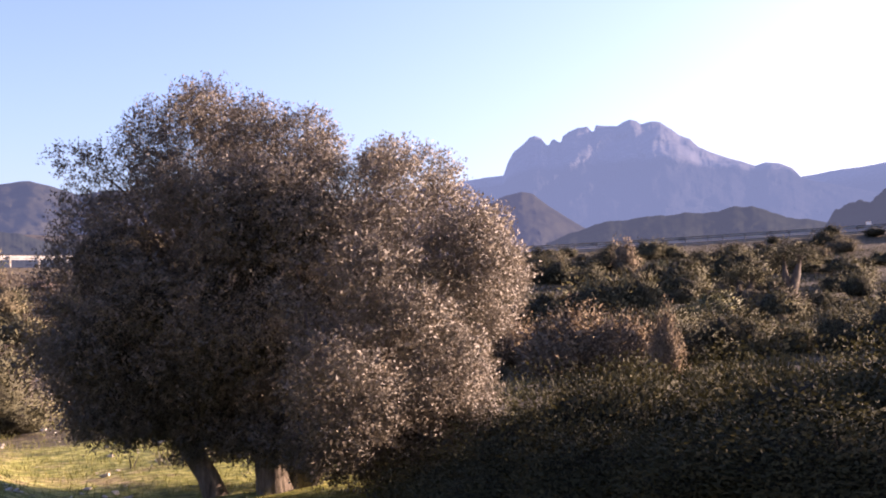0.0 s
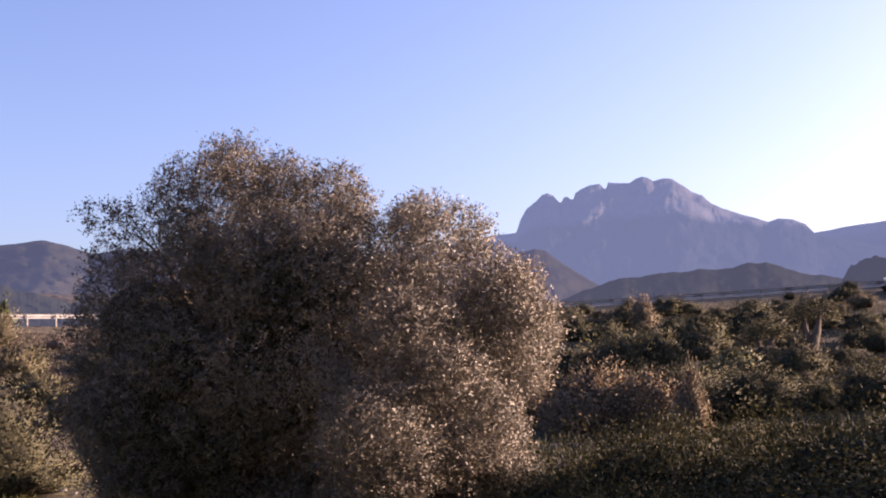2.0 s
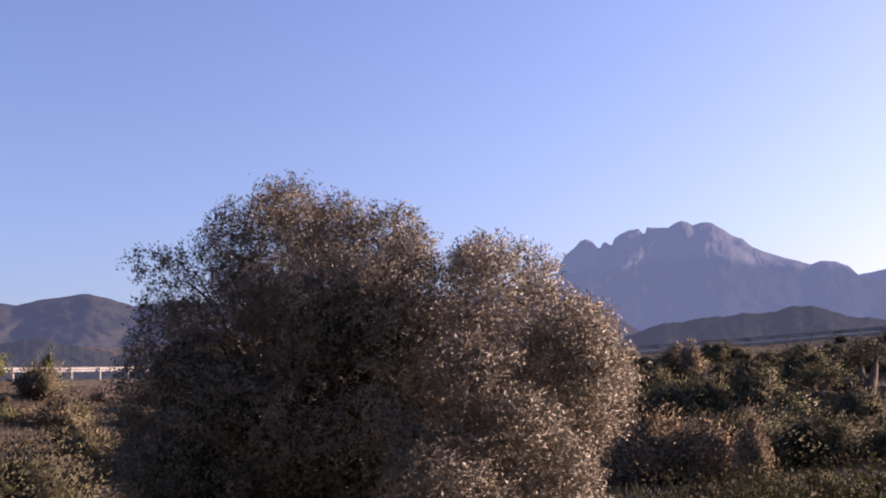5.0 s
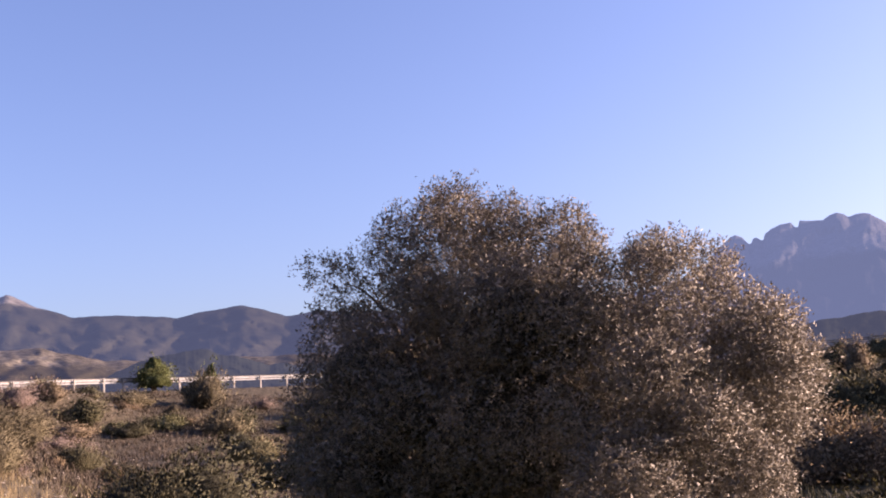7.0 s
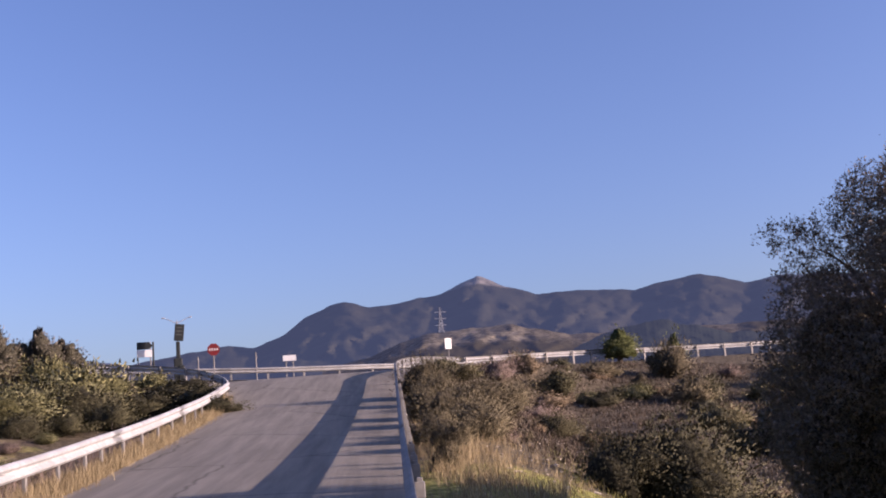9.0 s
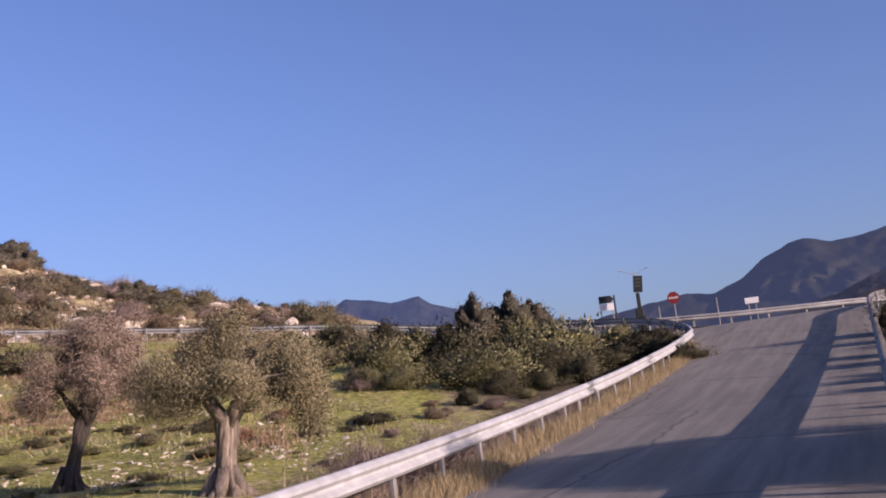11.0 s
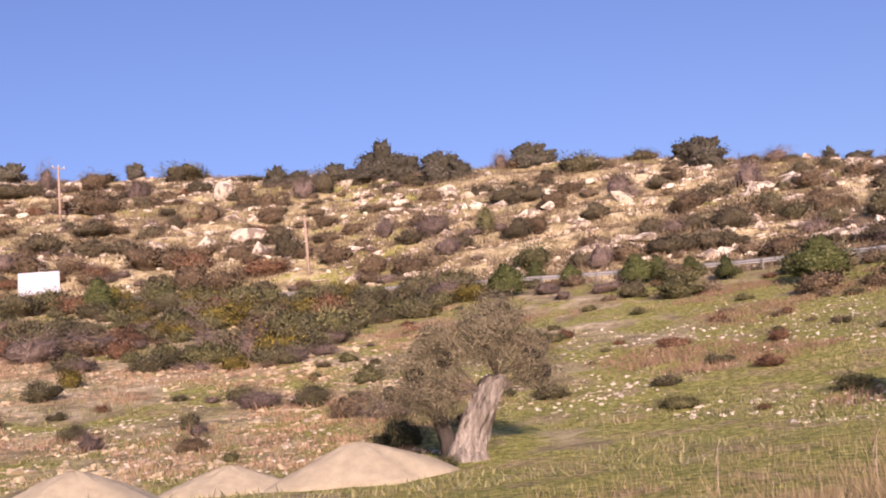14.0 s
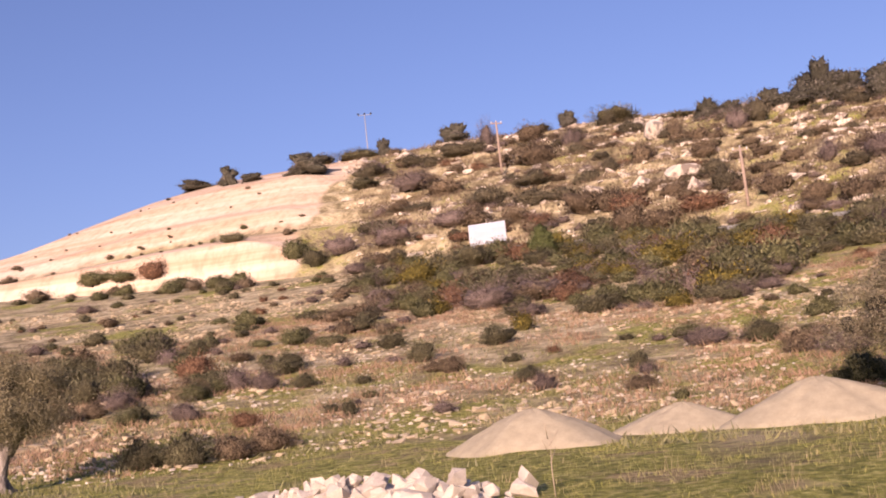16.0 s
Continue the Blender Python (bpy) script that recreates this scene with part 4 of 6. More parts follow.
crown_low = [lobe(12.0, -2.4, 4.4, 2.8, 0.4, 1.3), lobe(4.0, -4.6, 3.2, 2.4, -1.1, 1.0), lobe(2.8, -6.3, 2.8, 2.2, -0.9, 0.8), lobe(0.2, -4.4, 2.3, 2.4, -0.8, 0.8), lobe(7.2, -5.0, 2.8, 2.2, -0.3, 0.8), lobe(11.4, -4.8, 2.8, 2.0, 0.4, 0.9),
             lobe(16.0, -4.0, 2.8, 1.9, 0.2, 0.9), lobe(6.0, -6.0, 2.4, 1.6, -1.5, 0.8), lobe(12.4, -5.6, 2.8, 1.5, 0.3, 0.9), lobe(16.4, -4.6, 2.8, 1.5, 0.2, 0.9)]
crown_back = [lobe(9.2, -5.8, 2.2, 1.5, -0.4, 0.9), lobe(6.2, -6.3, 2.6, 1.6, 0.9, 0.8), lobe(9.6, -5.9, 2.6, 1.5, 1.3, 0.9), lobe(13.6, -4.8, 2.4, 1.5, 1.0, 0.9), lobe(17.0, -3.6, 2.6, 1.8, 1.0, 0.9)]
big_lobes = crown_top + crown_middle + crown_right + crown_low + crown_back
d0 = Matrix.Rotation(radians(T_AZ), 3, "Z")


def tl(x, y, z):
    return tuple(d0 @ Vector((x, y, z)) * 1.32)


big_trunks = [([tl(-0.62, 0.2, -0.15), tl(-0.72, 0.2, 0.15), tl(-0.88, 0.15, 0.45), tl(-1.05, 0.1, 0.8), tl(-1.1, 0.1, 1.3), tl(-0.9, 0.1, 1.8)], [0.17, 0.14, 0.12, 0.11, 0.10, 0.08]),
              ([tl(-0.05, 0, -0.2), tl(-0.08, 0, 0.1), tl(-0.1, 0, 0.5), tl(-0.05, 0, 1.0), tl(0.15, 0, 1.6), tl(0.2, 0, 2.2)], [0.30, 0.22, 0.19, 0.18, 0.15, 0.10]),
              ([tl(0.1, 0.1, -0.1), tl(0.4, 0.1, 0.4), tl(0.8, 0.1, 0.9), tl(1.2, 0.1, 1.5)], [0.2, 0.14, 0.11, 0.07])]
olive_tree("olive_tree", (tx, ty, tz), big_lobes, big_trunks, 580000, 0.040, 0.020, M_OLIVE, M_BARK,
           "large bushy olive tree with grey-brown leaves beside the lane", 5, 0.13, 40, clumps=1500, core=0.56, ruffle=0.6, clump=0.55,
           inside=[l for l in crown_middle + crown_low + crown_back if -l[0] * math.sin(radians(T_AZ)) + l[1] * math.cos(radians(T_AZ)) > -0.95])


def field_olive(az, r, height, wide, trunk_h, trunk_r, lean, label, seed, lobes_rel=None, leafs=48000, stout=False, leafage=M_OLIVE2, bark=M_BARK):
    """An old pruned olive: a thick flared trunk and a round head."""
    x, y = at_bearing(az, r)
    z = gz(x, y)
    a = radians(az)
    R = np.array([math.cos(a), math.sin(a), 0])
    B = np.array([-math.sin(a), math.cos(a), 0])
    up = np.array([0, 0, 1.0])
    pts = [(0, -0.25), (0.02, 0.0), (0.06, 0.12), (0.25, 0.35), (0.55, 0.6), (0.8, 0.85), (1.0, 1.0)]
    path = [tuple(R * lean * t + up * (h * trunk_h)) for t, h in pts]
    rad = [trunk_r * k for k in ((1.35, 1.15, 0.95, 0.84, 0.78, 0.74, 0.62) if stout else (1.8, 1.4, 0.92, 0.66, 0.60, 0.70, 0.66))]
    trunks = [(path, rad)]
    for k in range(0 if stout else 5):
        t = 2 * math.pi * k / 5 + seed
        e = R * math.cos(t) + B * math.sin(t)
        trunks.append(([tuple(R * lean * 0.1 + up * trunk_h * 0.3 + e * trunk_r * 0.4), tuple(e * trunk_r * 1.1 + up * trunk_h * 0.09), tuple(e * trunk_r * 2.0 - up * 0.1)], [trunk_r * 0.5, trunk_r * 0.42, trunk_r * 0.2]))
    for k in range(9):
        # raised ribs that run from the roots up the trunk, with dark furrows between them
        t = 2 * math.pi * (k + 0.3 * math.sin(seed + 5 * k)) / 9
        rib, girth = [], []
        for i in range(len(path) - 1):
            e = R * math.cos(t + i * 0.09) + B * math.sin(t + i * 0.09)
            rib.append(tuple(np.array(path[i]) + e * rad[i] * (1.35 - 0.45 * stout, 1.2 - 0.3 * stout, 0.9, 0.78, 0.76, 0.76)[i]))
            girth.append(trunk_r * (0.24, 0.26, 0.2, 0.17, 0.15, 0.12)[i] * (0.8 + 0.4 * math.sin(k * 2.1 + seed) ** 2))
        trunks.append((rib, girth))
    top = np.array(path[-1])
    for k in range(0 if stout else 4):
        t = 2 * math.pi * k / 4 + seed * 0.7
        e = R * math.cos(t) + B * math.sin(t) * 0.8
        trunks.append(([tuple(top - up * 0.25), tuple(top + e * 0.2 * wide * 0.5 + up * 0.12), tuple(top + e * wide * 0.17 + up * (height - trunk_h) * 0.22)], [trunk_r * 0.5, trunk_r * 0.36, trunk_r * 0.18]))
    hh = height - trunk_h
    if lobes_rel is None:
        lobes_rel = [(-0.27, 0.0, 0.42, 0.24, 0.42), (0.25, 0.0, 0.42, 0.26, 0.42), (0.0, 0.1, 0.66, 0.30, 0.36), (0.05, -0.2, 0.32, 0.30, 0.34), (-0.1, 0.2, 0.4, 0.3, 0.38)]
    lobes = []
    for lx, lb, lz, rw, rh in lobes_rel:
        p = top + R * lx * wide + B * lb * wide + up * (lz * hh)
        lobes.append([*p, rw * wide, rw * wide * 0.85, rh * hh, rw * rh])
    tree = olive_tree("olive_tree", (x, y, z), lobes, trunks, leafs * 3 // 2, 0.038, 0.017, leafage, bark, label, seed, 0.22, 30, "olives in the field", core=0.28, fluting=True, bough=0.22 if stout else 1.0)
    if stout:
        # second stem, its dark bark painting in the main trunk's shadow
        stem = [tuple(-R * 0.30 + B * 0.3 - up * 0.1), tuple(-R * 0.36 + B * 0.35 + up * 0.5), tuple(-R * 0.5 + B * 0.4 + up * 1.0), tuple(-R * 0.9 + B * 0.45 + up * 1.6)]
        mesh_obj("stem", *tube(stem, [0.26, 0.2, 0.17, 0.1], 12, 0.12, 0.3, seed), M_BARK_SHADED, tree, True)
    return tree


# this trunk's bark colour carries the shade of the olive next to it
field_olive(76.15, 25.5, 3.75, 2.8, 1.6, 0.205, 0.42, "old olive with a dark slender trunk in the grassy field", 11, leafage=M_OLIVE4, bark=M_BARK_SHADED,
            lobes_rel=[(-0.30, 0, 0.3, 0.17, 0.3), (-0.15, 0.1, 0.55, 0.2, 0.3), (0.12, 0, 0.62, 0.22, 0.3), (0.3, -0.1, 0.42, 0.16, 0.3), (0.05, -0.15, 0.27, 0.22, 0.25), (0.38, 0.1, 0.22, 0.12, 0.22), (-0.38, 0, 0.14, 0.12, 0.2), (0.0, 0.2, 0.78, 0.14, 0.2)], leafs=62000)
field_olive(68.98, 20.7, 3.1, 3.2, 1.4, 0.265, 0.12, "old olive with a thick flared trunk in the grassy field", 12,
            lobes_rel=[(-0.36, 0, 0.3, 0.16, 0.36), (-0.1, 0.1, 0.5, 0.22, 0.34), (0.15, 0, 0.55, 0.22, 0.34), (0.36, -0.1, 0.35, 0.16, 0.36), (0.46, 0, 0.02, 0.12, 0.42), (0.1, -0.15, 0.25, 0.24, 0.28), (-0.2, -0.1, 0.2, 0.2, 0.25), (0.05, 0.1, 0.84, 0.13, 0.2)], leafs=66000)
field_olive(103.1, 26.0, 3.8, 3.4, 1.75, 0.41, 0.86, "ancient olive with a pale split trunk and cropped crown", 13, stout=True, leafage=M_OLIVE3, bark=M_BARK_PALE,
            lobes_rel=[(0.02, 0.0, 0.42, 0.28, 0.44), (0.24, 0.0, 0.18, 0.20, 0.36), (0.32, -0.08, 0.0, 0.13, 0.26), (-0.52, -0.05, 0.10, 0.24, 0.32), (-0.32, -0.02, 0.24, 0.24, 0.34), (-0.40, -0.08, -0.14, 0.22, 0.28), (-0.70, 0.0, -0.06, 0.19, 0.3), (-0.02, -0.12, 0.46, 0.2, 0.3), (0.1, 0.0, 0.72, 0.16, 0.22)], leafs=62000)
field_olive(146.4, 27.0, 3.0, 2.8, 1.05, 0.22, 0.25, "old olive with a leaning pale trunk at the field edge", 14, leafage=M_OLIVE2, bark=M_BARK_PALE, leafs=52000)


# ------------------------------------------------------------------ shrubs
def dome_lobes(rng, lumps, rough):
    """A low dome with lumps over its skin."""
    out = [[0, 0, 0.2, 0.5, 0.5, 0.4]]
    for k in range(lumps):
        a, e = rng.rand() * 6.28, rng.uniform(0.0, 1.45)
        q = rng.uniform(0.42, 0.95)
        w = rng.uniform(0.15, 0.36) * rough
        out.append([math.cos(a) * math.cos(e) * q, math.sin(a) * math.cos(e) * q, 0.22 + 0.6 * math.sin(e) * q, w, w * rng.uniform(0.8, 1.2), w * rng.uniform(0.8, 1.25)])
    return out


def shrub_mesh(mat, seed, leaves, leaf, width, inner, lobes=None, shrink=0.92, fuzz=0.10, unit_h=1.08, stick=0.55, jitter=0.42):
    """A bush two metres wide on its foot at the origin: small leaves over a dense lumpy inside, and its stems."""
    rng = np.random.RandomState(seed)
    c = np.array([0, 0, 0.25]) if lobes is None else np.array([0, 0, 0.85])
    L = np.array(lobes if lobes is not None else dome_lobes(rng, 17, 1.0))
    D = rng.normal(size=(leaves, 3))
    D[:, 2] = np.abs(D[:, 2]) - 0.25 - (0.4 if lobes is not None else 0)
    D /= np.linalg.norm(D, axis=1, keepdims=True)
    reach = outer(L, c, D)
    P = c + D * (reach * (shrink + rng.rand(leaves) ** 1.6 * (1.04 + fuzz - shrink)))[:, None]
    ld = D + rng.normal(size=D.shape) * stick + [0, 0, 0.25]
    V, F = leaf_quads(P, ld, leaf, width, rng)
    N = D + rng.normal(size=D.shape) * jitter + [0, 0, 0.12]
    N = np.repeat(N / np.linalg.norm(N, axis=1, keepdims=True), 3, 0)
    T = V.reshape(-1, 3, 3)
    turned = (np.cross(T[:, 1] - T[:, 0], T[:, 2] - T[:, 0]) * N[::3]).sum(1) < 0
    F[turned] = F[turned][:, ::-1]
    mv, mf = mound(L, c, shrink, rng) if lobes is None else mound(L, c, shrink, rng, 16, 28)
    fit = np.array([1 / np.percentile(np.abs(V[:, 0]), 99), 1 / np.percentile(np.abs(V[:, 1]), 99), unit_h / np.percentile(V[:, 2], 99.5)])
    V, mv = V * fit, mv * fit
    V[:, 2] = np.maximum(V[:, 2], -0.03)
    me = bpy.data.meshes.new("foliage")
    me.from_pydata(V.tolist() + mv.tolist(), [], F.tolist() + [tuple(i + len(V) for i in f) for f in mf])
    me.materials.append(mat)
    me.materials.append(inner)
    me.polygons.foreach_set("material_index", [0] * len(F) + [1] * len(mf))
    me.update()
    soft_normals(me, N)
    stems = [tube([(0, 0, -0.2), (l[0] * 0.4, l[1] * 0.4, l[2] * 0.5), (l[0], l[1], l[2])], [0.045, 0.03, 0.01], 4, 0, 0, k) for k, l in enumerate(L[:7])]
    st = bpy.data.meshes.new("stem")
    sv, sf = joined(stems)
    st.from_pydata([tuple(v) for v in sv], [], sf)
    st.materials.append(M_TWIG)
    st.update()
    return me, st


KINDS = {
    "maquis": ("evergreen_shrub", M_DARKGREEN, "dark green evergreen shrub on the slope"),
    "myrtle": ("myrtle_shrub", M_VALLEY, "dark olive-green shrub in the scrub valley"),
    "heath": ("heath_shrub", M_HEATH, "low brown-green heath shrub on the slope"),
    "scrub": ("dry_shrub", M_SCRUB, "dry brown shrub on stony soil"),
    "bare": ("bare_shrub", M_BARE, "leafless grey-pink shrub of fine twigs"),
    "pine": ("young_pine", M_GREEN, "young bright green pine by the road"),
    "gorse": ("gorse_bush", M_GORSE, "gorse bush in yellow flower"),
    "mastic": ("mastic_shrub", M_MASTIC, "low rounded brown-green mastic shrub on the hillside"),
    "broom": ("spiny_shrub", M_BROOM, "rounded olive-brown spiny shrub among rocks"),
    "rust": ("rust_shrub", M_RUST, "rust-red dried shrub in the grass"),
    "hedge": ("lentisk_bush", M_HEDGE, "dense dark lentisk bush beside the lane"),
    "tree": ("ridge_tree", M_RIDGE, "small dark tree on the hill crest"),
}
TALL = [[0, 0, 0.55, 0.75, 0.75, 0.55], [0.25, 0.1, 1.1, 0.5, 0.5, 0.45], [-0.3, -0.1, 1.0, 0.45, 0.45, 0.5], [0, 0, 1.55, 0.38, 0.38, 0.45]]
CREST = [[0.1, 0, 0.7, 0.6, 0.6, 0.5], [-0.5, 0.2, 0.95, 0.42, 0.42, 0.36], [0.55, -0.2, 1.15, 0.36, 0.4, 0.34], [-0.1, 0.3, 1.5, 0.36, 0.36, 0.3], [0.25, -0.4, 1.45, 0.3, 0.3, 0.28], [-0.45, -0.4, 1.3, 0.3, 0.32, 0.26], [0.7, 0.4, 0.7, 0.32, 0.34, 0.3], [-0.75, -0.1, 0.5, 0.3, 0.36, 0.32], [0.05, 0.0, 1.72, 0.2, 0.2, 0.22]]
MESHES = {}
# mostly darker than the leaves outside: shade within the bush, put into the colour
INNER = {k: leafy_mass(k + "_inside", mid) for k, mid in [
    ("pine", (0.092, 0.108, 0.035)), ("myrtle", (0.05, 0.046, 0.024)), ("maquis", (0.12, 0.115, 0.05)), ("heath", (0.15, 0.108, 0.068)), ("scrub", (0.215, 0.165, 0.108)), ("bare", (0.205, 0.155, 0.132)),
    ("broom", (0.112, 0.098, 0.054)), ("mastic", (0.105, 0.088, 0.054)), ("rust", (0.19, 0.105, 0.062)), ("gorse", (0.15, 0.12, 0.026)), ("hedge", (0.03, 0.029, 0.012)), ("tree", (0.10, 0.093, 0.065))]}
for k, (nm, mt, lb) in KINDS.items():
    lobes = {"pine": TALL, "tree": CREST}.get(k)
    for v in range(9):
        # three finenesses of leaf: small or far bushes, wide bushes, bushes near the lane
        leaves, leaf, wide = ((700, 0.115, 0.060), (1400, 0.080, 0.042), (4600, 0.048, 0.026))[v // 3]
        stick, fuzz, shrink = 0.6, 0.16, 0.76
        if k == "hedge":
            leaves, leaf, wide, shrink = 22000, 0.026, 0.018, 0.70
        if k == "bare":
            leaf, wide, stick, fuzz, shrink = leaf * 2.2, wide * 0.24, 0.4, 0.22, 0.62
        if k in ("broom", "mastic"):
            leaf, wide, stick = leaf * 1.35, wide * 0.65, 0.4
        if k == "tree":
            fuzz, shrink = 0.03, 0.86
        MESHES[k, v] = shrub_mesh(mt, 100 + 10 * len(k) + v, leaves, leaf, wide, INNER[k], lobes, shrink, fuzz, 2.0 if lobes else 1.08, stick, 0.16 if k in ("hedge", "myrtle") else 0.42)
rnd = random.Random(7)


def shrub(kind, x, y, wide, high, label="", sink=0.05, parts=False):
    """One bush, wide and high in metres."""
    nm, _, lb = KINDS[kind]
    leaves, stem = MESHES[kind, rnd.randrange(3) + (6 if math.hypot(x, y) < 45 and wide > 1.2 else 3 if wide > 2.4 or math.hypot(x, y) < 62 else 0)]
    unit_h = {"pine": 2.0, "tree": 2.0}.get(kind, 1.08)
    m = Matrix.LocRotScale((x, y, gz(x, y) - sink * high), Euler((0, 0, rnd.random() * 6.28)), (wide / 2 * rnd.uniform(0.92, 1.12), wide / 2 * rnd.uniform(0.8, 1.1), high / unit_h))
    if parts:
        ob = new(nm)
        for part_name, me in (("foliage", leaves), ("stem", stem)):
            new(part_name, me).parent = ob
    else:
        ob = new(nm, leaves)
    ob.matrix_world = m
    return tagged(ob, label or lb, "tree" if kind in ("pine", "tree") else "shrub", nm.replace("_", " ") + "s")


def plant(kind, spots):
    """Bushes of one kind: bearing, distance, width and height of each."""
    for az, r, w, h in spots:
        x, y = at_bearing(az, r)
        shrub(kind, x, y, w, h, parts=True, sink=0.26 if kind == "tree" else 0.06)


# the hedge beside the lane; its last three bushes are added out of view to shade its foot
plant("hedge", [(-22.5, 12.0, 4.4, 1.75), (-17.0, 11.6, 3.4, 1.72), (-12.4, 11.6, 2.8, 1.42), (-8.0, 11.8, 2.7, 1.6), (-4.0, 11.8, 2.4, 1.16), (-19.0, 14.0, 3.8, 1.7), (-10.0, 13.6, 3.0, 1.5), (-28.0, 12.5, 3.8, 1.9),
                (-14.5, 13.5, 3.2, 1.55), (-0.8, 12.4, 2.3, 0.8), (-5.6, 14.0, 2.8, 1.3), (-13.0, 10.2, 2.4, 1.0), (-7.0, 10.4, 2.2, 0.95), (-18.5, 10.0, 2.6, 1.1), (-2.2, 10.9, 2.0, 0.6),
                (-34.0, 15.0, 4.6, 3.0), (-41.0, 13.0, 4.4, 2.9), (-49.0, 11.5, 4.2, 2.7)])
# hill crest
plant("broom", [(130.8, 167.4, 8.8, 1.7), (121.5, 158.0, 6.2, 1.2), (117.3, 151.7, 8.8, 2.6), (114.1, 149.5, 5.1, 1.1), (96.8, 128.7, 7.9, 2.8), (93.9, 136.1, 3.6, 1.0), (87.7, 133.1, 4.4, 1.3), (86.2, 132.5, 3.5, 1.2), (70.5, 112.8, 6.8, 0.7)])
plant("tree", [(129.6, 166.1, 2.6, 3.5), (125.8, 162.3, 5.0, 4.0), (119.8, 157.3, 3.1, 3.2), (112.7, 142.0, 4.1, 3.9), (109.3, 143.3, 6.0, 3.9), (107.2, 145.3, 7.5, 6.9), (104.1, 140.4, 5.8, 5.5), (99.4, 142.3, 5.1, 4.4), (90.7, 132.7, 7.1, 4.6), (90.5, 131.3, 6.5, 4.7), (84.5, 133.1, 2.0, 2.2), (83.2, 131.3, 3.7, 1.9), (79.9, 123.7, 4.3, 3.5), (78.3, 131.6, 4.6, 3.6), (76.2, 117.3, 3.3, 1.6), (72.4, 110.0, 4.6, 2.7), (74.9, 112.1, 4.5, 1.7), (67.4, 106.5, 1.4, 1.6)])
plant("tree", [(66.4, 110.0, 1.6, 1.2), (65.2, 124.4, 2.6, 1.5)])
plant("bare", [(124.1, 153.0, 3.1, 4.6), (100.9, 143.5, 3.0, 3.0), (81.7, 111.0, 3.1, 3.6), (73.8, 109.7, 4.5, 2.3), (68.5, 106.7, 2.2, 1.2)])
# upper hill
plant("mastic", [(130.5, 151.6, 6.2, 2.3), (128.1, 152.3, 6.2, 2.2), (125.4, 150.6, 8.2, 2.3), (116.6, 144.2, 5.9, 2.5), (122.0, 125.9, 6.8, 2.0), (118.9, 124.1, 3.8, 1.8), (117.8, 125.2, 3.0, 2.0), (110.2, 136.3, 4.5, 3.4), (124.0, 123.8, 7.4, 2.3), (121.9, 121.0, 6.5, 2.3), (120.5, 120.0, 4.8, 1.7), (107.4, 139.0, 4.7, 1.3), (105.7, 141.2, 5.7, 1.6), (102.3, 126.7, 3.9, 1.9), (100.9, 119.7, 4.8, 2.4), (99.6, 116.8, 4.4, 2.2), (96.2, 107.8, 4.3, 2.0), (93.0, 118.6, 4.0, 1.6)])
plant("mastic", [(90.6, 112.4, 6.0, 2.2), (89.3, 97.5, 5.2, 2.3), (87.7, 103.0, 3.4, 1.7), (106.0, 107.5, 4.3, 1.6), (103.3, 104.5, 3.5, 1.9), (100.3, 106.2, 5.1, 2.4)])
plant("heath", [(121.7, 152.6, 6.2, 2.6), (121.7, 137.9, 6.5, 3.6), (126.5, 132.4, 7.2, 2.6), (116.2, 125.9, 3.8, 2.8), (114.5, 137.7, 3.0, 2.5), (113.2, 133.6, 4.5, 2.6), (98.1, 112.4, 3.1, 2.2)])
plant("bare", [(119.7, 144.7, 4.9, 3.8), (128.4, 138.4, 9.4, 3.6), (111.3, 134.5, 4.7, 3.5), (94.9, 112.4, 4.5, 3.0), (88.5, 114.7, 4.0, 3.7), (107.2, 111.5, 3.9, 2.9), (104.8, 109.3, 6.5, 3.1)])
plant("maquis", [(101.9, 107.7, 3.4, 3.1)])
# lower hill
plant("bare", [(126.2, 119.9, 7.3, 2.6), (129.4, 120.4, 9.6, 3.1), (92.4, 99.1, 3.2, 1.7), (104.0, 102.6, 4.0, 2.2), (96.2, 93.0, 3.8, 3.0), (88.2, 116.9, 3.2, 3.0), (85.7, 95.2, 4.5, 1.9), (94.5, 115.0, 4.7, 2.0), (73.1, 90.2, 3.6, 2.3)])
plant("mastic", [(130.2, 125.2, 7.5, 1.7), (112.2, 110.9, 4.4, 2.9), (128.1, 129.4, 4.3, 1.3), (93.7, 99.8, 3.0, 1.9), (92.7, 94.2, 5.6, 1.6), (91.2, 94.4, 4.4, 1.8), (89.7, 94.0, 4.3, 1.8), (97.3, 94.7, 3.8, 1.6), (92.4, 94.4, 3.8, 2.0), (90.7, 94.0, 4.4, 1.9), (93.4, 99.8, 3.5, 1.7), (77.2, 102.9, 5.6, 2.0), (82.8, 88.2, 5.3, 1.7), (79.1, 85.9, 4.5, 1.7), (77.1, 84.7, 3.9, 1.6), (75.5, 105.2, 3.6, 1.4), (74.8, 85.9, 4.5, 1.2)])
plant("heath", [(119.3, 114.8, 5.3, 2.9), (118.1, 113.3, 4.5, 2.8), (114.9, 112.3, 3.0, 1.9), (117.3, 107.0, 4.9, 3.2), (115.6, 105.6, 4.9, 3.0), (109.9, 107.4, 4.3, 2.2), (124.9, 118.3, 4.7, 2.2), (122.9, 117.1, 4.7, 1.9), (99.2, 106.6, 3.2, 2.0), (107.9, 102.5, 4.0, 2.2), (106.2, 101.1, 4.7, 2.5), (94.8, 93.7, 4.3, 1.8), (89.1, 101.0, 5.5, 2.4), (85.5, 109.8, 3.8, 1.7), (85.1, 101.4, 4.2, 1.7), (82.0, 102.6, 4.9, 2.0), (81.0, 94.5, 5.1, 1.6)])
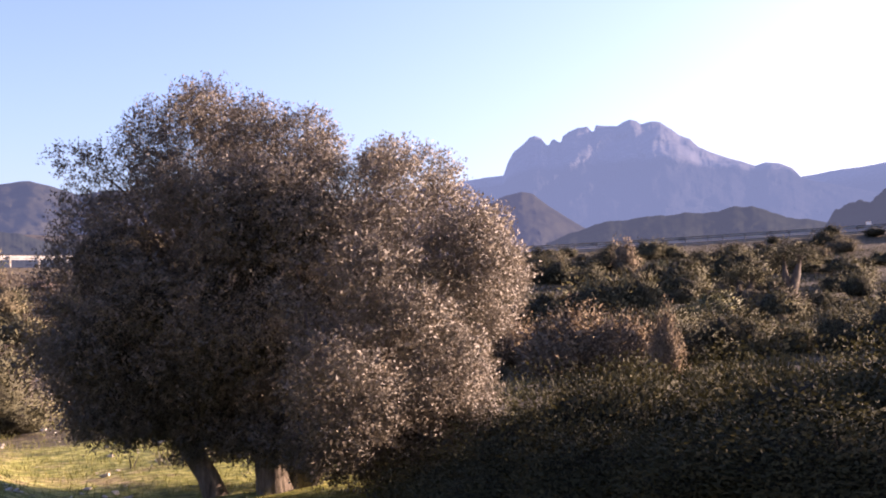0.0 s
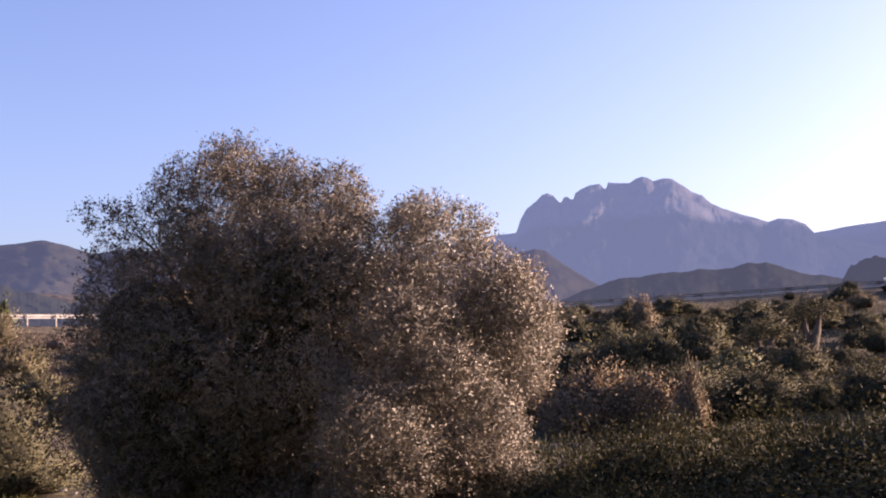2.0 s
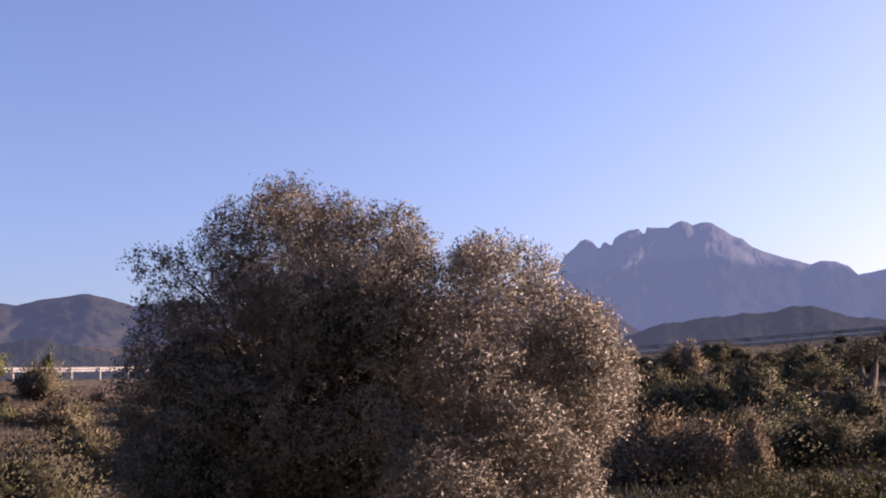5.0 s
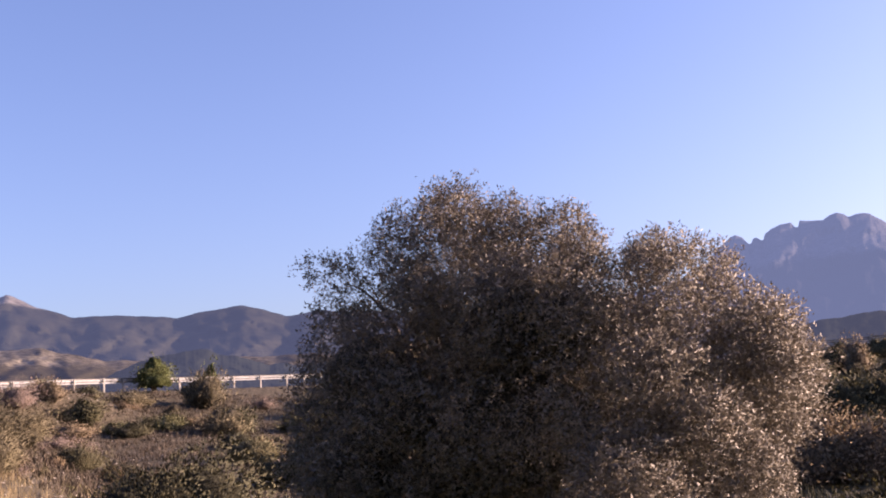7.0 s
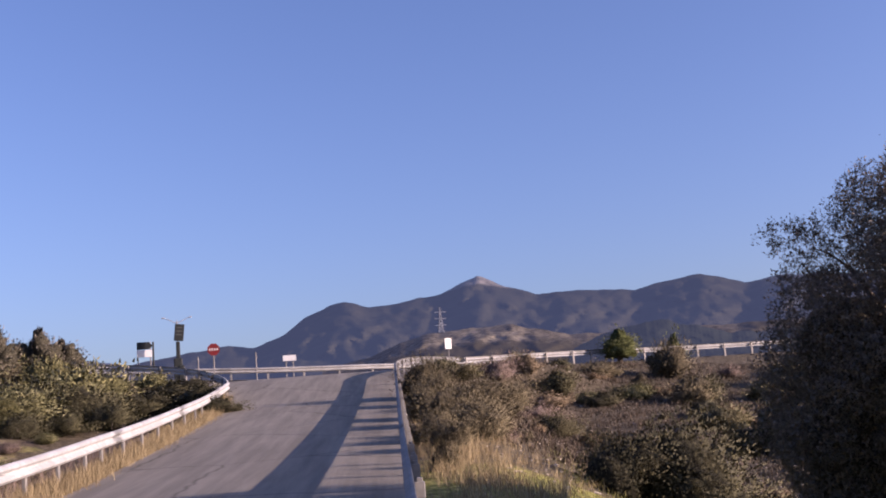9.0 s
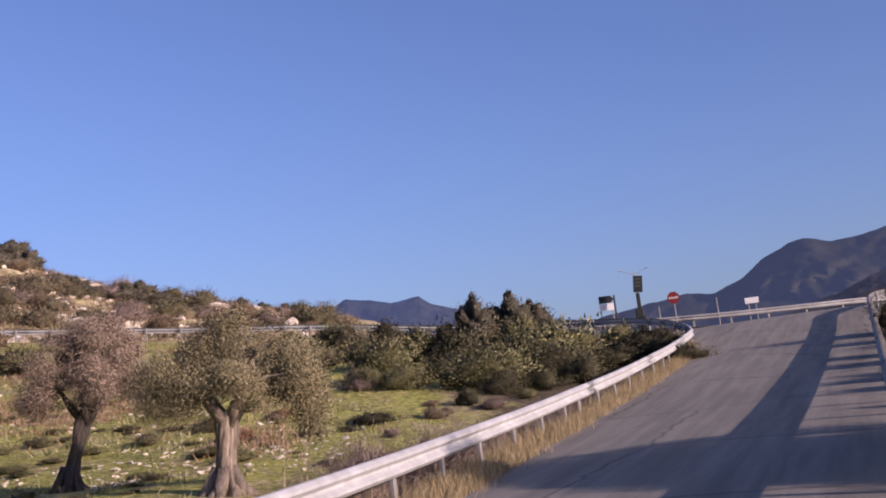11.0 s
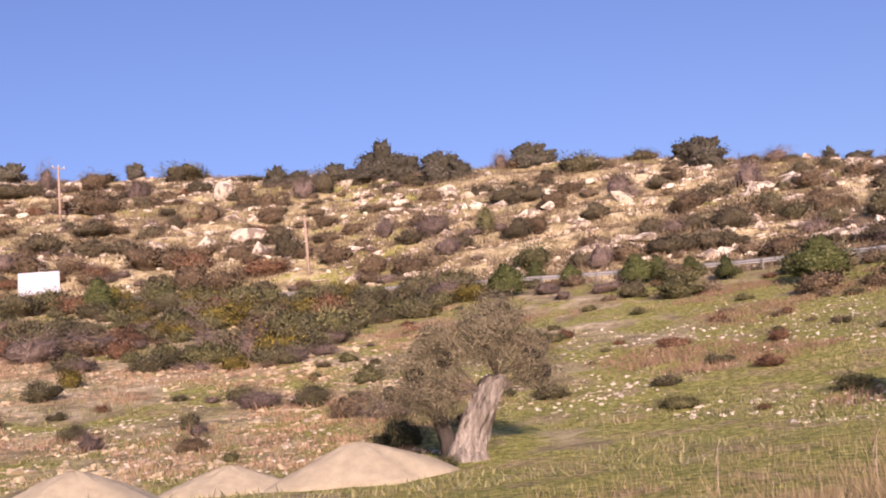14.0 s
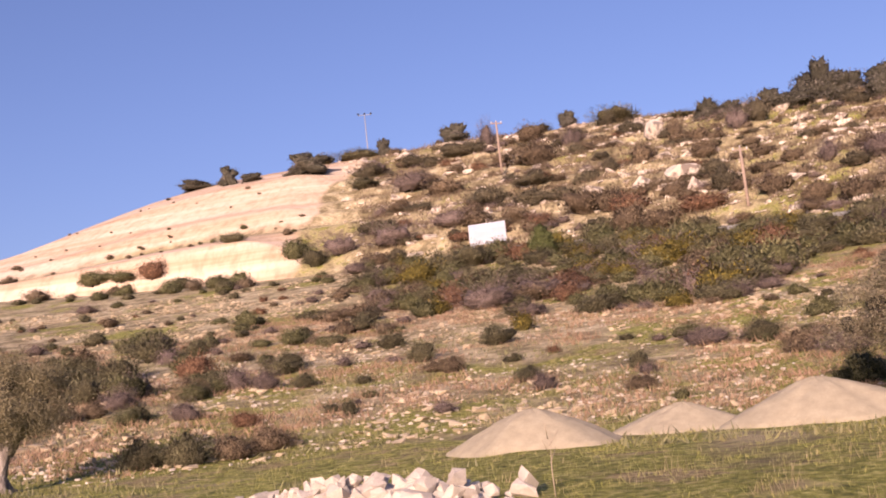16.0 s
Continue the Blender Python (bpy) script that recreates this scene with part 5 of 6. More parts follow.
plant("rust", [(113.5, 107.0, 5.7, 1.9), (121.8, 113.6, 4.5, 1.8)])
plant("maquis", [(99.8, 97.3, 5.3, 2.4)])
# stony slope
plant("maquis", [(144.7, 136.0, 6.1, 1.9), (141.4, 70.6, 3.0, 1.1), (134.3, 60.9, 2.0, 1.0), (127.6, 65.4, 2.0, 1.2), (114.5, 31.1, 0.6, 0.3), (108.2, 46.6, 1.6, 0.9), (143.3, 134.2, 4.9, 1.3), (140.3, 115.6, 4.3, 1.4), (138.6, 111.5, 3.4, 1.4), (137.5, 112.0, 3.4, 1.5), (134.6, 124.9, 4.6, 2.6)])
plant("bare", [(144.8, 102.4, 3.7, 1.1), (146.8, 73.2, 2.6, 1.0), (142.2, 43.9, 1.8, 1.0), (140.4, 59.8, 1.8, 1.1), (136.7, 45.8, 1.7, 1.1), (135.3, 44.8, 1.7, 1.1), (129.5, 70.8, 2.5, 1.4), (138.9, 39.0, 1.6, 0.9), (121.2, 35.7, 1.3, 0.8), (113.4, 43.8, 2.1, 0.7), (132.2, 123.4, 6.0, 3.3)])
plant("broom", [(145.2, 61.6, 1.8, 1.0), (142.5, 54.5, 2.5, 1.4), (144.0, 47.1, 2.0, 1.3), (132.3, 58.7, 2.1, 0.7), (134.1, 51.3, 1.8, 0.9), (133.4, 44.4, 1.3, 0.7), (129.3, 54.6, 2.0, 0.9), (127.6, 47.2, 1.6, 1.1), (131.7, 36.5, 0.7, 0.4), (130.8, 35.5, 0.7, 0.6), (141.2, 40.4, 1.1, 0.7), (123.9, 51.2, 1.3, 0.8), (116.7, 38.5, 0.9, 0.8), (111.0, 41.6, 2.2, 0.9), (130.5, 43.2, 1.0, 0.4), (137.6, 129.7, 4.0, 1.4), (133.5, 123.1, 3.8, 2.2), (129.5, 123.2, 4.5, 1.9)])
plant("broom", [(130.8, 145.7, 7.0, 2.2), (132.8, 169.6, 4.9, 1.5), (140.2, 29.2, 1.5, 0.9), (138.2, 28.8, 1.6, 1.0)])
plant("rust", [(138.8, 51.2, 2.2, 1.3), (141.8, 132.3, 4.0, 2.4)])
plant("heath", [(109.1, 37.4, 1.3, 0.8), (126.0, 43.3, 1.5, 0.7), (136.1, 29.3, 1.5, 0.7), (134.3, 30.1, 1.6, 0.7)])
plant("tree", [(133.6, 153.9, 7.2, 4.1), (137.8, 164.6, 3.2, 3.9), (139.5, 177.3, 5.4, 2.2), (136.6, 161.9, 3.8, 1.7)])
# scrub valley
plant("heath", [(-3.4, 38.6, 3.3, 2.1), (-6.2, 35.1, 4.1, 2.4), (-9.0, 34.3, 3.4, 2.0), (-14.3, 39.5, 4.5, 1.5)])
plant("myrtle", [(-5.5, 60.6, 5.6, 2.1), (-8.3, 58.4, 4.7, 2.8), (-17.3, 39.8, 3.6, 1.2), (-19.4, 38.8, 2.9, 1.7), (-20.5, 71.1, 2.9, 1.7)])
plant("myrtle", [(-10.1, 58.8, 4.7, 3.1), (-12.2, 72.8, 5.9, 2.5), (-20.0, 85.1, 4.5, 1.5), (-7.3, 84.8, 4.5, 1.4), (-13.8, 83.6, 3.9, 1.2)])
plant("scrub", [(-11.2, 32.0, 1.4, 2.3), (-9.6, 86.8, 2.6, 3.0)])
plant("maquis", [(-13.5, 57.8, 3.5, 1.7), (-14.8, 65.3, 2.6, 1.2), (-11.4, 87.1, 3.5, 1.0)])
# bank below the lane
plant("mastic", [(35.2, 41.1, 2.2, 1.8), (33.9, 30.4, 2.3, 1.3), (31.6, 42.1, 2.6, 1.5), (22.9, 64.2, 3.3, 2.3), (26.2, 62.3, 3.0, 1.1), (22.0, 54.3, 3.2, 1.7), (35.3, 20.6, 0.7, 0.6)])
plant("pine", [(25.1, 68.2, 2.8, 2.4)])
plant("maquis", [(24.6, 55.0, 2.0, 0.9), (27.1, 53.1, 1.4, 0.7)])
plant("myrtle", [(28.6, 54.3, 2.9, 1.4)])
plant("scrub", [(30.0, 55.3, 1.6, 1.3), (29.2, 50.6, 2.3, 0.8)])
plant("bare", [(31.4, 53.3, 2.0, 1.4), (19.9, 65.2, 2.3, 1.0), (21.2, 45.8, 1.8, 0.7)])
# road bank above the field
plant("pine", [(101.1, 75.6, 3.1, 2.6), (99.6, 93.5, 2.3, 2.0), (97.8, 79.0, 1.9, 1.8), (94.5, 74.7, 2.6, 2.4), (93.4, 76.1, 2.0, 1.9), (91.8, 75.9, 1.9, 1.6), (90.1, 71.5, 1.6, 1.8), (85.7, 64.5, 3.9, 2.9)])
plant("maquis", [(81.9, 60.1, 3.8, 1.8), (92.4, 65.4, 4.1, 1.5)])
plant("broom", [(94.7, 68.5, 2.4, 1.2), (77.9, 54.9, 3.4, 1.5)])
plant("bare", [(99.1, 74.9, 3.1, 1.1), (96.1, 72.9, 3.4, 1.1), (98.3, 70.7, 2.1, 0.9)])
plant("heath", [(86.2, 58.6, 2.8, 1.2), (83.3, 59.1, 2.1, 0.9)])
plant("rust", [(80.7, 51.0, 2.3, 1.3)])
# hollow by the junction
plant("myrtle", [(52.2, 45.5, 3.6, 1.7), (54.0, 46.0, 3.4, 1.9), (51.2, 46.0, 3.0, 1.4)])
plant("tree", [(55.8, 55.9, 2.6, 3.4), (53.9, 56.6, 3.0, 3.1), (52.9, 57.0, 2.6, 2.6)])
plant("maquis", [(53.0, 47.2, 4.4, 2.0), (58.9, 51.4, 3.3, 1.8), (61.2, 52.4, 3.3, 1.3), (64.0, 53.6, 2.5, 1.1), (59.7, 42.8, 2.2, 1.1), (50.7, 49.0, 3.4, 1.2), (48.6, 52.9, 2.8, 1.1), (45.9, 118.1, 4.1, 1.2), (65.7, 53.9, 1.8, 0.8)])
plant("myrtle", [(54.9, 41.3, 2.0, 1.0), (61.6, 35.3, 2.2, 0.4)])
plant("myrtle", [(57.6, 46.5, 2.6, 1.2), (52.9, 42.8, 3.0, 0.9)])
plant("scrub", [(58.4, 36.5, 1.3, 0.5)])
plant("maquis", [(62.2, 43.5, 1.5, 0.4)])
plant("pine", [(22.33, 92.0, 3.4, 6.3), (121.6, 90.0, 3.4, 3.3), (118.5, 92.0, 2.6, 2.0)])
plant("gorse", [(111.0, 80.0, 3.6, 1.4), (112.5, 81.0, 2.8, 1.2), (119.5, 86.0, 3.0, 1.3), (127.0, 66.0, 2.0, 1.3), (122.6, 54.0, 1.6, 1.0)])
plant("myrtle", [(24.4, 25.0, 3.8, 2.2), (26.4, 24.5, 3.0, 1.6), (22.2, 24.4, 2.8, 1.4)])
plant("mastic", [(35.4, 26.0, 1.6, 0.9), (34.6, 24.0, 1.5, 0.8), (33.2, 27.0, 2.2, 1.1), (35.6, 33.0, 1.8, 1.2), (33.0, 36.0, 2.6, 1.4), (34.6, 38.0, 2.0, 1.3)])
plant("broom", [(33.6, 50.0, 2.6, 1.0), (34.4, 52.0, 2.2, 0.9)])
plant("myrtle", [(46.4, 47.0, 3.0, 0.9), (47.6, 50.0, 3.4, 1.1), (49.0, 47.0, 3.2, 1.1), (45.6, 42.0, 2.4, 0.8), (50.6, 44.0, 3.0, 1.2)])
plant("bare", [(64.8, 15.4, 1.5, 0.8), (63.2, 16.4, 1.9, 1.05), (61.4, 18.4, 2.2, 1.2), (59.4, 20.0, 2.2, 1.15), (57.6, 22.0, 2.0, 1.0), (62.2, 20.0, 2.4, 1.2)])
plant("maquis", [(104.0, 24.6, 0.9, 0.3), (106.5, 30.0, 1.6, 1.0)])

plant("tree", [(106.2, 144.5, 6.0, 4.6), (103.0, 139.6, 5.0, 3.6), (111.6, 141.6, 4.2, 2.6), (108.4, 142.6, 5.0, 2.8), (98.7, 141.8, 4.4, 2.6), (91.4, 132.4, 5.2, 2.6), (79.2, 124.6, 4.2, 2.6), (77.6, 130.0, 4.0, 2.6), (73.2, 109.6, 4.4, 2.2), (75.6, 114.0, 4.2, 1.8), (71.6, 110.6, 4.0, 1.7)])

# valley trees with bare forked trunks
def forked_tree(az, r, h, wide, label, seed):
    x, y = at_bearing(az, r)
    a = radians(az)
    R = np.array([math.cos(a), math.sin(a), 0])
    up = np.array([0, 0, 1.0])
    tr = [([tuple(-up * 0.2), tuple(up * h * 0.3), tuple(R * 0.25 + up * h * 0.5), tuple(R * 0.5 + up * h * 0.72)], [0.32, 0.26, 0.2, 0.1]),
          ([tuple(up * h * 0.28), tuple(-R * 0.3 + up * h * 0.5), tuple(-R * 0.35 + up * h * 0.75)], [0.2, 0.17, 0.09])]
    lobes = [[*(R * 0.6 + up * h * 0.78), wide * 0.3, wide * 0.28, h * 0.15], [*(-R * 0.5 + up * h * 0.74), wide * 0.24, wide * 0.24, h * 0.14], [*(R * 0.1 + up * h * 0.86), wide * 0.26, wide * 0.26, h * 0.12]]
    return olive_tree("valley_tree", (x, y, gz(x, y)), lobes, tr, 4200, 0.10, 0.045, M_VALLEY, M_TWIG, label, seed, 0.4, 16, "valley trees")


forked_tree(-17.55, 63.0, 4.0, 3.0, "sparse forked tree in the scrub valley", 51)
forked_tree(-15.3, 63.0, 2.7, 2.2, "small dark tree in the scrub valley", 52)

# scattered scrub: valley floor, bank of the main road, stony slope and hill
def scatter(n, az0, az1, r0, r1, kinds, size, seed, rel=False, keep=None, squat=(0.32, 0.52)):
    g = random.Random(seed)
    made = 0
    tries = 0
    while made < n and tries < n * 30:
        tries += 1
        az = g.uniform(az0, az1)
        rd = float(road_r(az))
        r = (rd + g.uniform(r0, r1)) if rel else math.sqrt(g.uniform(r0 * r0, r1 * r1))
        if not rel and r > rd - 6.5:
            continue
        x, y = at_bearing(az, r)
        s, nn = x * LU[0] + y * LU[1], x * LN[0] + y * LN[1]
        if -20 < s < 58 and float(lane_right(s)) - 1.6 < nn < float(lane_left(s)) + 2.0:
            continue
        if keep and not keep(az, r):
            continue
        w = g.uniform(*size) * (1.0 if g.random() < 0.8 else 1.5)
        shrub(g.choice(kinds), x, y, w, w * g.uniform(*squat))
        made += 1


def in_belt(az, r):
    """The band of evergreen scrub below the main road."""
    return r > np.interp(az, BELT_AZ, BELT_R)


BELT_AZ, BELT_R = (100.5, 103.0, 107.4, 111.7, 114.0, 116.0, 118.7, 122.9, 128.4, 131.0), (84.0, 75.5, 66.0, 55.0, 51.5, 50.5, 54.5, 60.0, 74.0, 98.0)
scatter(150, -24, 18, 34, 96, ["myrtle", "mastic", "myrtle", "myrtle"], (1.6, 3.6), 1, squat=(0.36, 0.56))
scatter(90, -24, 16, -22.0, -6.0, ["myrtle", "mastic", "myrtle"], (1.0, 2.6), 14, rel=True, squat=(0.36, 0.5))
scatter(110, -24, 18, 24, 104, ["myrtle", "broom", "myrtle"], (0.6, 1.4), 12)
scatter(60, 14, 34, 28, 72, ["mastic", "heath", "bare", "myrtle"], (0.5, 1.3), 11)
scatter(14, 17, 34, 36, 62, ["myrtle", "broom", "broom"], (1.4, 2.4), 13)
scatter(24, 50, 66, 43, 60, ["maquis", "mastic", "myrtle", "maquis"], (1.6, 3.4), 2, squat=(0.4, 0.6))
scatter(44, 45, 67, 28, 58, ["maquis", "myrtle", "scrub", "bare"], (0.6, 1.6), 21)
scatter(190, 101, 130, 44, 98, ["maquis", "broom", "maquis", "heath", "bare", "maquis", "broom", "rust", "bare", "gorse"], (1.6, 3.4), 3, squat=(0.34, 0.5), keep=in_belt)
scatter(170, 106, 154, 33, 108, ["scrub", "broom", "bare", "broom", "heath", "bare", "maquis", "rust"], (0.5, 1.5), 4)
scatter(26, 108, 150, 36, 80, ["maquis", "broom"], (1.2, 2.0), 41)
scatter(26, 126, 133, 66, 104, ["mastic", "heath", "maquis", "bare"], (1.6, 3.2), 42)
scatter(80, 66, 106, 30, 74, ["scrub", "rust", "maquis", "broom"], (0.5, 1.4), 5, squat=(0.3, 0.45))
scatter(70, 64, 84, 22, 46, ["maquis", "maquis", "broom"], (0.4, 1.1), 51, squat=(0.14, 0.24))
scatter(80, 64, 90, 7, 52, ["mastic", "heath", "broom", "bare"], (1.6, 3.6), 82, rel=True, squat=(0.34, 0.55))
scatter(30, 78, 104, -9.0, -5.6, ["heath", "scrub", "bare", "maquis"], (1.0, 2.4), 6, rel=True)
scatter(70, 103, 131, -8.5, -5.0, ["maquis", "broom", "maquis", "gorse"], (1.6, 2.8), 62, rel=True, squat=(0.45, 0.65))
scatter(30, 130, 152, -14.0, -5.8, ["broom", "maquis", "scrub"], (1.2, 3.0), 61, rel=True)
scatter(230, 63, 131, 6, 57, ["mastic", "heath", "heath", "bare", "mastic", "scrub"], (1.2, 3.4), 8, rel=True, squat=(0.3, 0.5))
scatter(70, 110, 131, 6, 50, ["heath", "bare", "mastic", "rust"], (1.4, 3.6), 81, rel=True, squat=(0.3, 0.46))
scatter(100, 104, 131, 7, 54, ["heath", "mastic", "bare", "heath"], (1.2, 2.8), 83, rel=True, squat=(0.34, 0.55))
scatter(34, 130, 148, 44, 76, ["broom", "bare", "maquis", "broom", "heath"], (1.2, 2.6), 43, squat=(0.38, 0.55))
scatter(36, 134, 152, 15, 25, ["heath", "scrub", "maquis"], (0.5, 1.5), 9, rel=True)
scatter(16, 132, 150, 28, 52, ["scrub", "heath"], (0.3, 0.9), 10, rel=True)


# ------------------------------------------------------------------ rocks
def rock_mesh(name, seed, mat, flat=0.7, sub=2):
    bm = bmesh.new()
    g = random.Random(seed)
    for _ in range(10 if sub == 1 else 20):
        p = Vector((g.gauss(0, 1), g.gauss(0, 1), g.gauss(0, 1))).normalized() * g.uniform(0.75, 1.05)
        bm.verts.new((p.x, p.y, p.z * flat))
    bmesh.ops.convex_hull(bm, input=bm.verts)
    bmesh.ops.delete(bm, geom=[v for v in bm.verts if not v.link_faces], context="VERTS")
    bmesh.ops.triangulate(bm, faces=bm.faces)
    me = bpy.data.meshes.new(name)
    bm.to_mesh(me)
    bm.free()
    me.materials.append(mat)
    return me


ROCKS = [rock_mesh("rock", 60 + k, M_ROCK, 0.55 + 0.1 * (k % 3), 2) for k in range(6)]
g = random.Random(21)
for az, r, w, h in [(114.3, 118.6, 4.3, 3.2), (115.4, 136.0, 3.4, 4.7), (98.4, 115.9, 1.6, 2.5), (98.9, 125.5, 2.6, 1.0), (106.2, 121.2, 3.8, 1.3), (103.8, 128.8, 2.9, 2.7), (93.2, 121.1, 2.5, 1.2), (94.1, 132.6, 2.7, 0.8), (103.3, 142.0, 3.0, 1.0),
                    (88.3, 111.9, 2.1, 2.1), (90.7, 94.7, 2.9, 0.5), (113.7, 113.0, 2.3, 2.3), (116.3, 117.6, 3.0, 1.8), (119.4, 152.4, 4.0, 1.1), (117.9, 137.9, 4.3, 1.4), (94.1, 96.7, 3.0, 1.3), (125.9, 157.0, 6.4, 1.6), (128.4, 157.0, 5.2, 1.4)]:
    x, y = at_bearing(az, r)
    ob = new("rock", ROCKS[g.randrange(6)])
    ob.matrix_world = Matrix.LocRotScale((x, y, gz(x, y) + h * 0.3), Euler((0, 0, radians(az))), (w * 0.52, w * 0.4, h * 0.62))
    tagged(ob, "large pale limestone outcrop on the hillside", "rock", "hillside rocks")
for k in range(280):
    az = g.uniform(64, 131)
    u = g.random()
    r = float(road_r(az)) + 7 + u * 51
    x, y = at_bearing(az, r)
    if fnoise(x, y, 9.0, 2) < -0.25 and g.random() < 0.7:
        continue
    sz = g.uniform(0.4, 1.0) * (1.7 if g.random() < 0.2 else 1)
    ob = new("rock", ROCKS[g.randrange(6)])
    ob.matrix_world = Matrix.LocRotScale((x, y, gz(x, y) + sz * 0.1), Euler((g.uniform(-0.3, 0.3), g.uniform(-0.3, 0.3), radians(az) + g.gauss(0, 0.5))), (sz * g.uniform(1.1, 1.6), sz, sz * g.uniform(0.7, 1.15)))
    tagged(ob, "pale weathered limestone rock on the hillside", "rock", "hillside rocks")


def stone_field(name, label, mat, count, seed, spot, lo, hi, sub=1):
    """Loose stones too many to count, in one mesh."""
    g = np.random.RandomState(seed)
    protos = []
    for k in range(5):
        me = rock_mesh("proto", seed + k, mat, 0.6, sub)
        protos.append((np.array([v.co[:] for v in me.vertices]), np.array([p.vertices[:] for p in me.polygons])))
        bpy.data.meshes.remove(me)
    Vs, Fs, o = [], [], 0
    X, Y = spot(g, count)
    Z = ground_z(X, Y)
    for i in range(len(X)):
        v, f = protos[i % 5]
        s = lo + (hi - lo) * g.rand() ** 2.5
        a = g.rand() * 6.28
        c, sn = math.cos(a), math.sin(a)
        q = v * s * [1.2, 0.9, 1.0]
        Vs.append(np.stack([q[:, 0] * c - q[:, 1] * sn + X[i], q[:, 0] * sn + q[:, 1] * c + Y[i], q[:, 2] + Z[i] + s * 0.15], 1))
        Fs.append(f + o)
        o += len(v)
    ob = mesh_obj(name, np.concatenate(Vs), np.concatenate(Fs), mat)
    return tagged(ob, label, "stones", kind="stuff")


def spot_field(g, n):
    az = g.uniform(62, 150, n)
    r = g.uniform(25, 60, n)
    x, y = polar(az, r)
    ok = (fnoise(x, y, 5.0, 6) > -0.15) & (r < road_r(az) - 7)
    return x[ok], y[ok]


def spot_slope(g, n):
    az = g.uniform(104, 152, n)
    r = np.sqrt(g.uniform(28 ** 2, 105 ** 2, n))
    x, y = polar(az, r)
    ok = (fnoise(x, y, 4.0, 9) > -0.1) & (r < road_r(az) - 6.5)
    return x[ok], y[ok]


def spot_hill(g, n):
    az = g.uniform(63, 132, n)
    r = road_r(az) + g.uniform(6, 58, n)
    x, y = polar(az, r)
    ok = fnoise(x, y, 9.0, 2) > -0.35
    return x[ok], y[ok]


def spot_valley(g, n):
    az = g.uniform(14, 34, n)
    r = np.sqrt(g.uniform(11 ** 2, 60 ** 2, n))
    return polar(az, r)


stone_field("field_stones", "pale loose stones scattered through the grass", M_STONE, 10500, 31, spot_field, 0.03, 0.13)
stone_field("slope_stones", "pale loose stones on the dry slope", M_TANSTONE, 17000, 32, spot_slope, 0.06, 0.26)
stone_field("hill_stones", "broken limestone scattered over the hillside", M_ROCK, 4600, 33, spot_hill, 0.14, 0.62)
def spot_ledge(g, n):
    az = g.uniform(64, 131, n)
    r = road_r(az) + g.uniform(10, 57, n)
    x, y = polar(az, r)
    ok = fnoise(x, y, 5.0, 44) > 0.22
    return x[ok], y[ok]


stone_field("ledge_rocks", "broken pale limestone ledges on the hillside", M_ROCK, 2900, 35, spot_ledge, 0.28, 1.25, 1)
stone_field("valley_stones", "grey stones on the dry valley floor", M_STONE, 900, 34, spot_valley, 0.03, 0.10)


# ------------------------------------------------------------------ grass
def grass_stuff(name, label, mat, X, Y, height, blades, width, seed, lean=0.35, spread=0.12):
    g = np.random.RandomState(seed)
    Z = ground_z(X, Y)
    n = len(X)
    h = height * (0.5 + g.rand(n))
    bx = np.repeat(X, blades) + g.normal(size=n * blades) * spread
    by = np.repeat(Y, blades) + g.normal(size=n * blades) * spread
    bz = np.repeat(Z, blades) - 0.02
    bh = np.repeat(h, blades) * (0.6 + 0.5 * g.rand(n * blades))
    a = g.rand(n * blades) * 6.28
    dx, dy = np.cos(a), np.sin(a)
    ln = bh * lean * g.rand(n * blades)
    w = width * (0.7 + 0.6 * g.rand(n * blades))
    b = g.rand(n * blades) * 6.28
    ex, ey = np.cos(b) * w, np.sin(b) * w
    p0 = np.stack([bx - ex, by - ey, bz], 1)
    p1 = np.stack([bx + ex, by + ey, bz], 1)
    p3 = np.stack([bx + dx * ln, by + dy * ln, bz + bh], 1)
    V = np.stack([p0, p1, p3], 1).reshape(-1, 3)
    ob = mesh_obj(name, V, np.arange(len(V)).reshape(-1, 3), mat)
    return tagged(ob, label, "grass", kind="stuff")


rs = np.random.RandomState(77)
az = rs.uniform(60, 152, 9000)
r = np.sqrt(rs.uniform(9 ** 2, 44 ** 2, 9000))
x, y = polar(az, r)
s, n = x * LU[0] + y * LU[1], x * LN[0] + y * LN[1]
ok = (n > lane_left(s) + 1.0) | (s < -15)
grass_stuff("field_grass", "short green grass of the olive field", M_GRASS, x[ok], y[ok], 0.075, 14, 0.0045, 1, 1.1, 0.16)
az, r = rs.uniform(60, 152, 1700), np.sqrt(rs.uniform(10 ** 2, 50 ** 2, 1700))
x, y = polar(az, r)
s, n = x * LU[0] + y * LU[1], x * LN[0] + y * LN[1]
ok = (n > lane_left(s) + 0.9) | (s < -15)
grass_stuff("field_straw", "thin dry straw stems standing in the field", M_STRAW, x[ok], y[ok], 0.14, 7, 0.004, 2, 0.6, 0.10)
s = rs.uniform(3, 47, 900)
n = lane_left(s) + 0.12 + np.abs(rs.normal(size=900)) * 0.35
grass_stuff("verge_straw", "dry yellow grass along the guardrail", M_STRAW, LU[0] * s + LN[0] * n, LU[1] * s + LN[1] * n, 0.30, 44, 0.007, 3, 0.8, 0.18)
s = rs.uniform(12, 40, 300)
n = -0.4 - np.abs(rs.normal(size=300)) * 1.1
grass_stuff("bank_straw", "dry yellow grass on the lane's bank", M_STRAW, LU[0] * s + LN[0] * n, LU[1] * s + LN[1] * n, 0.30, 40, 0.006, 4, 0.8, 0.2)
s = rs.uniform(7, 34, 420)
n = lane_left(s) + 1.0 + np.abs(rs.normal(size=420)) * 0.8
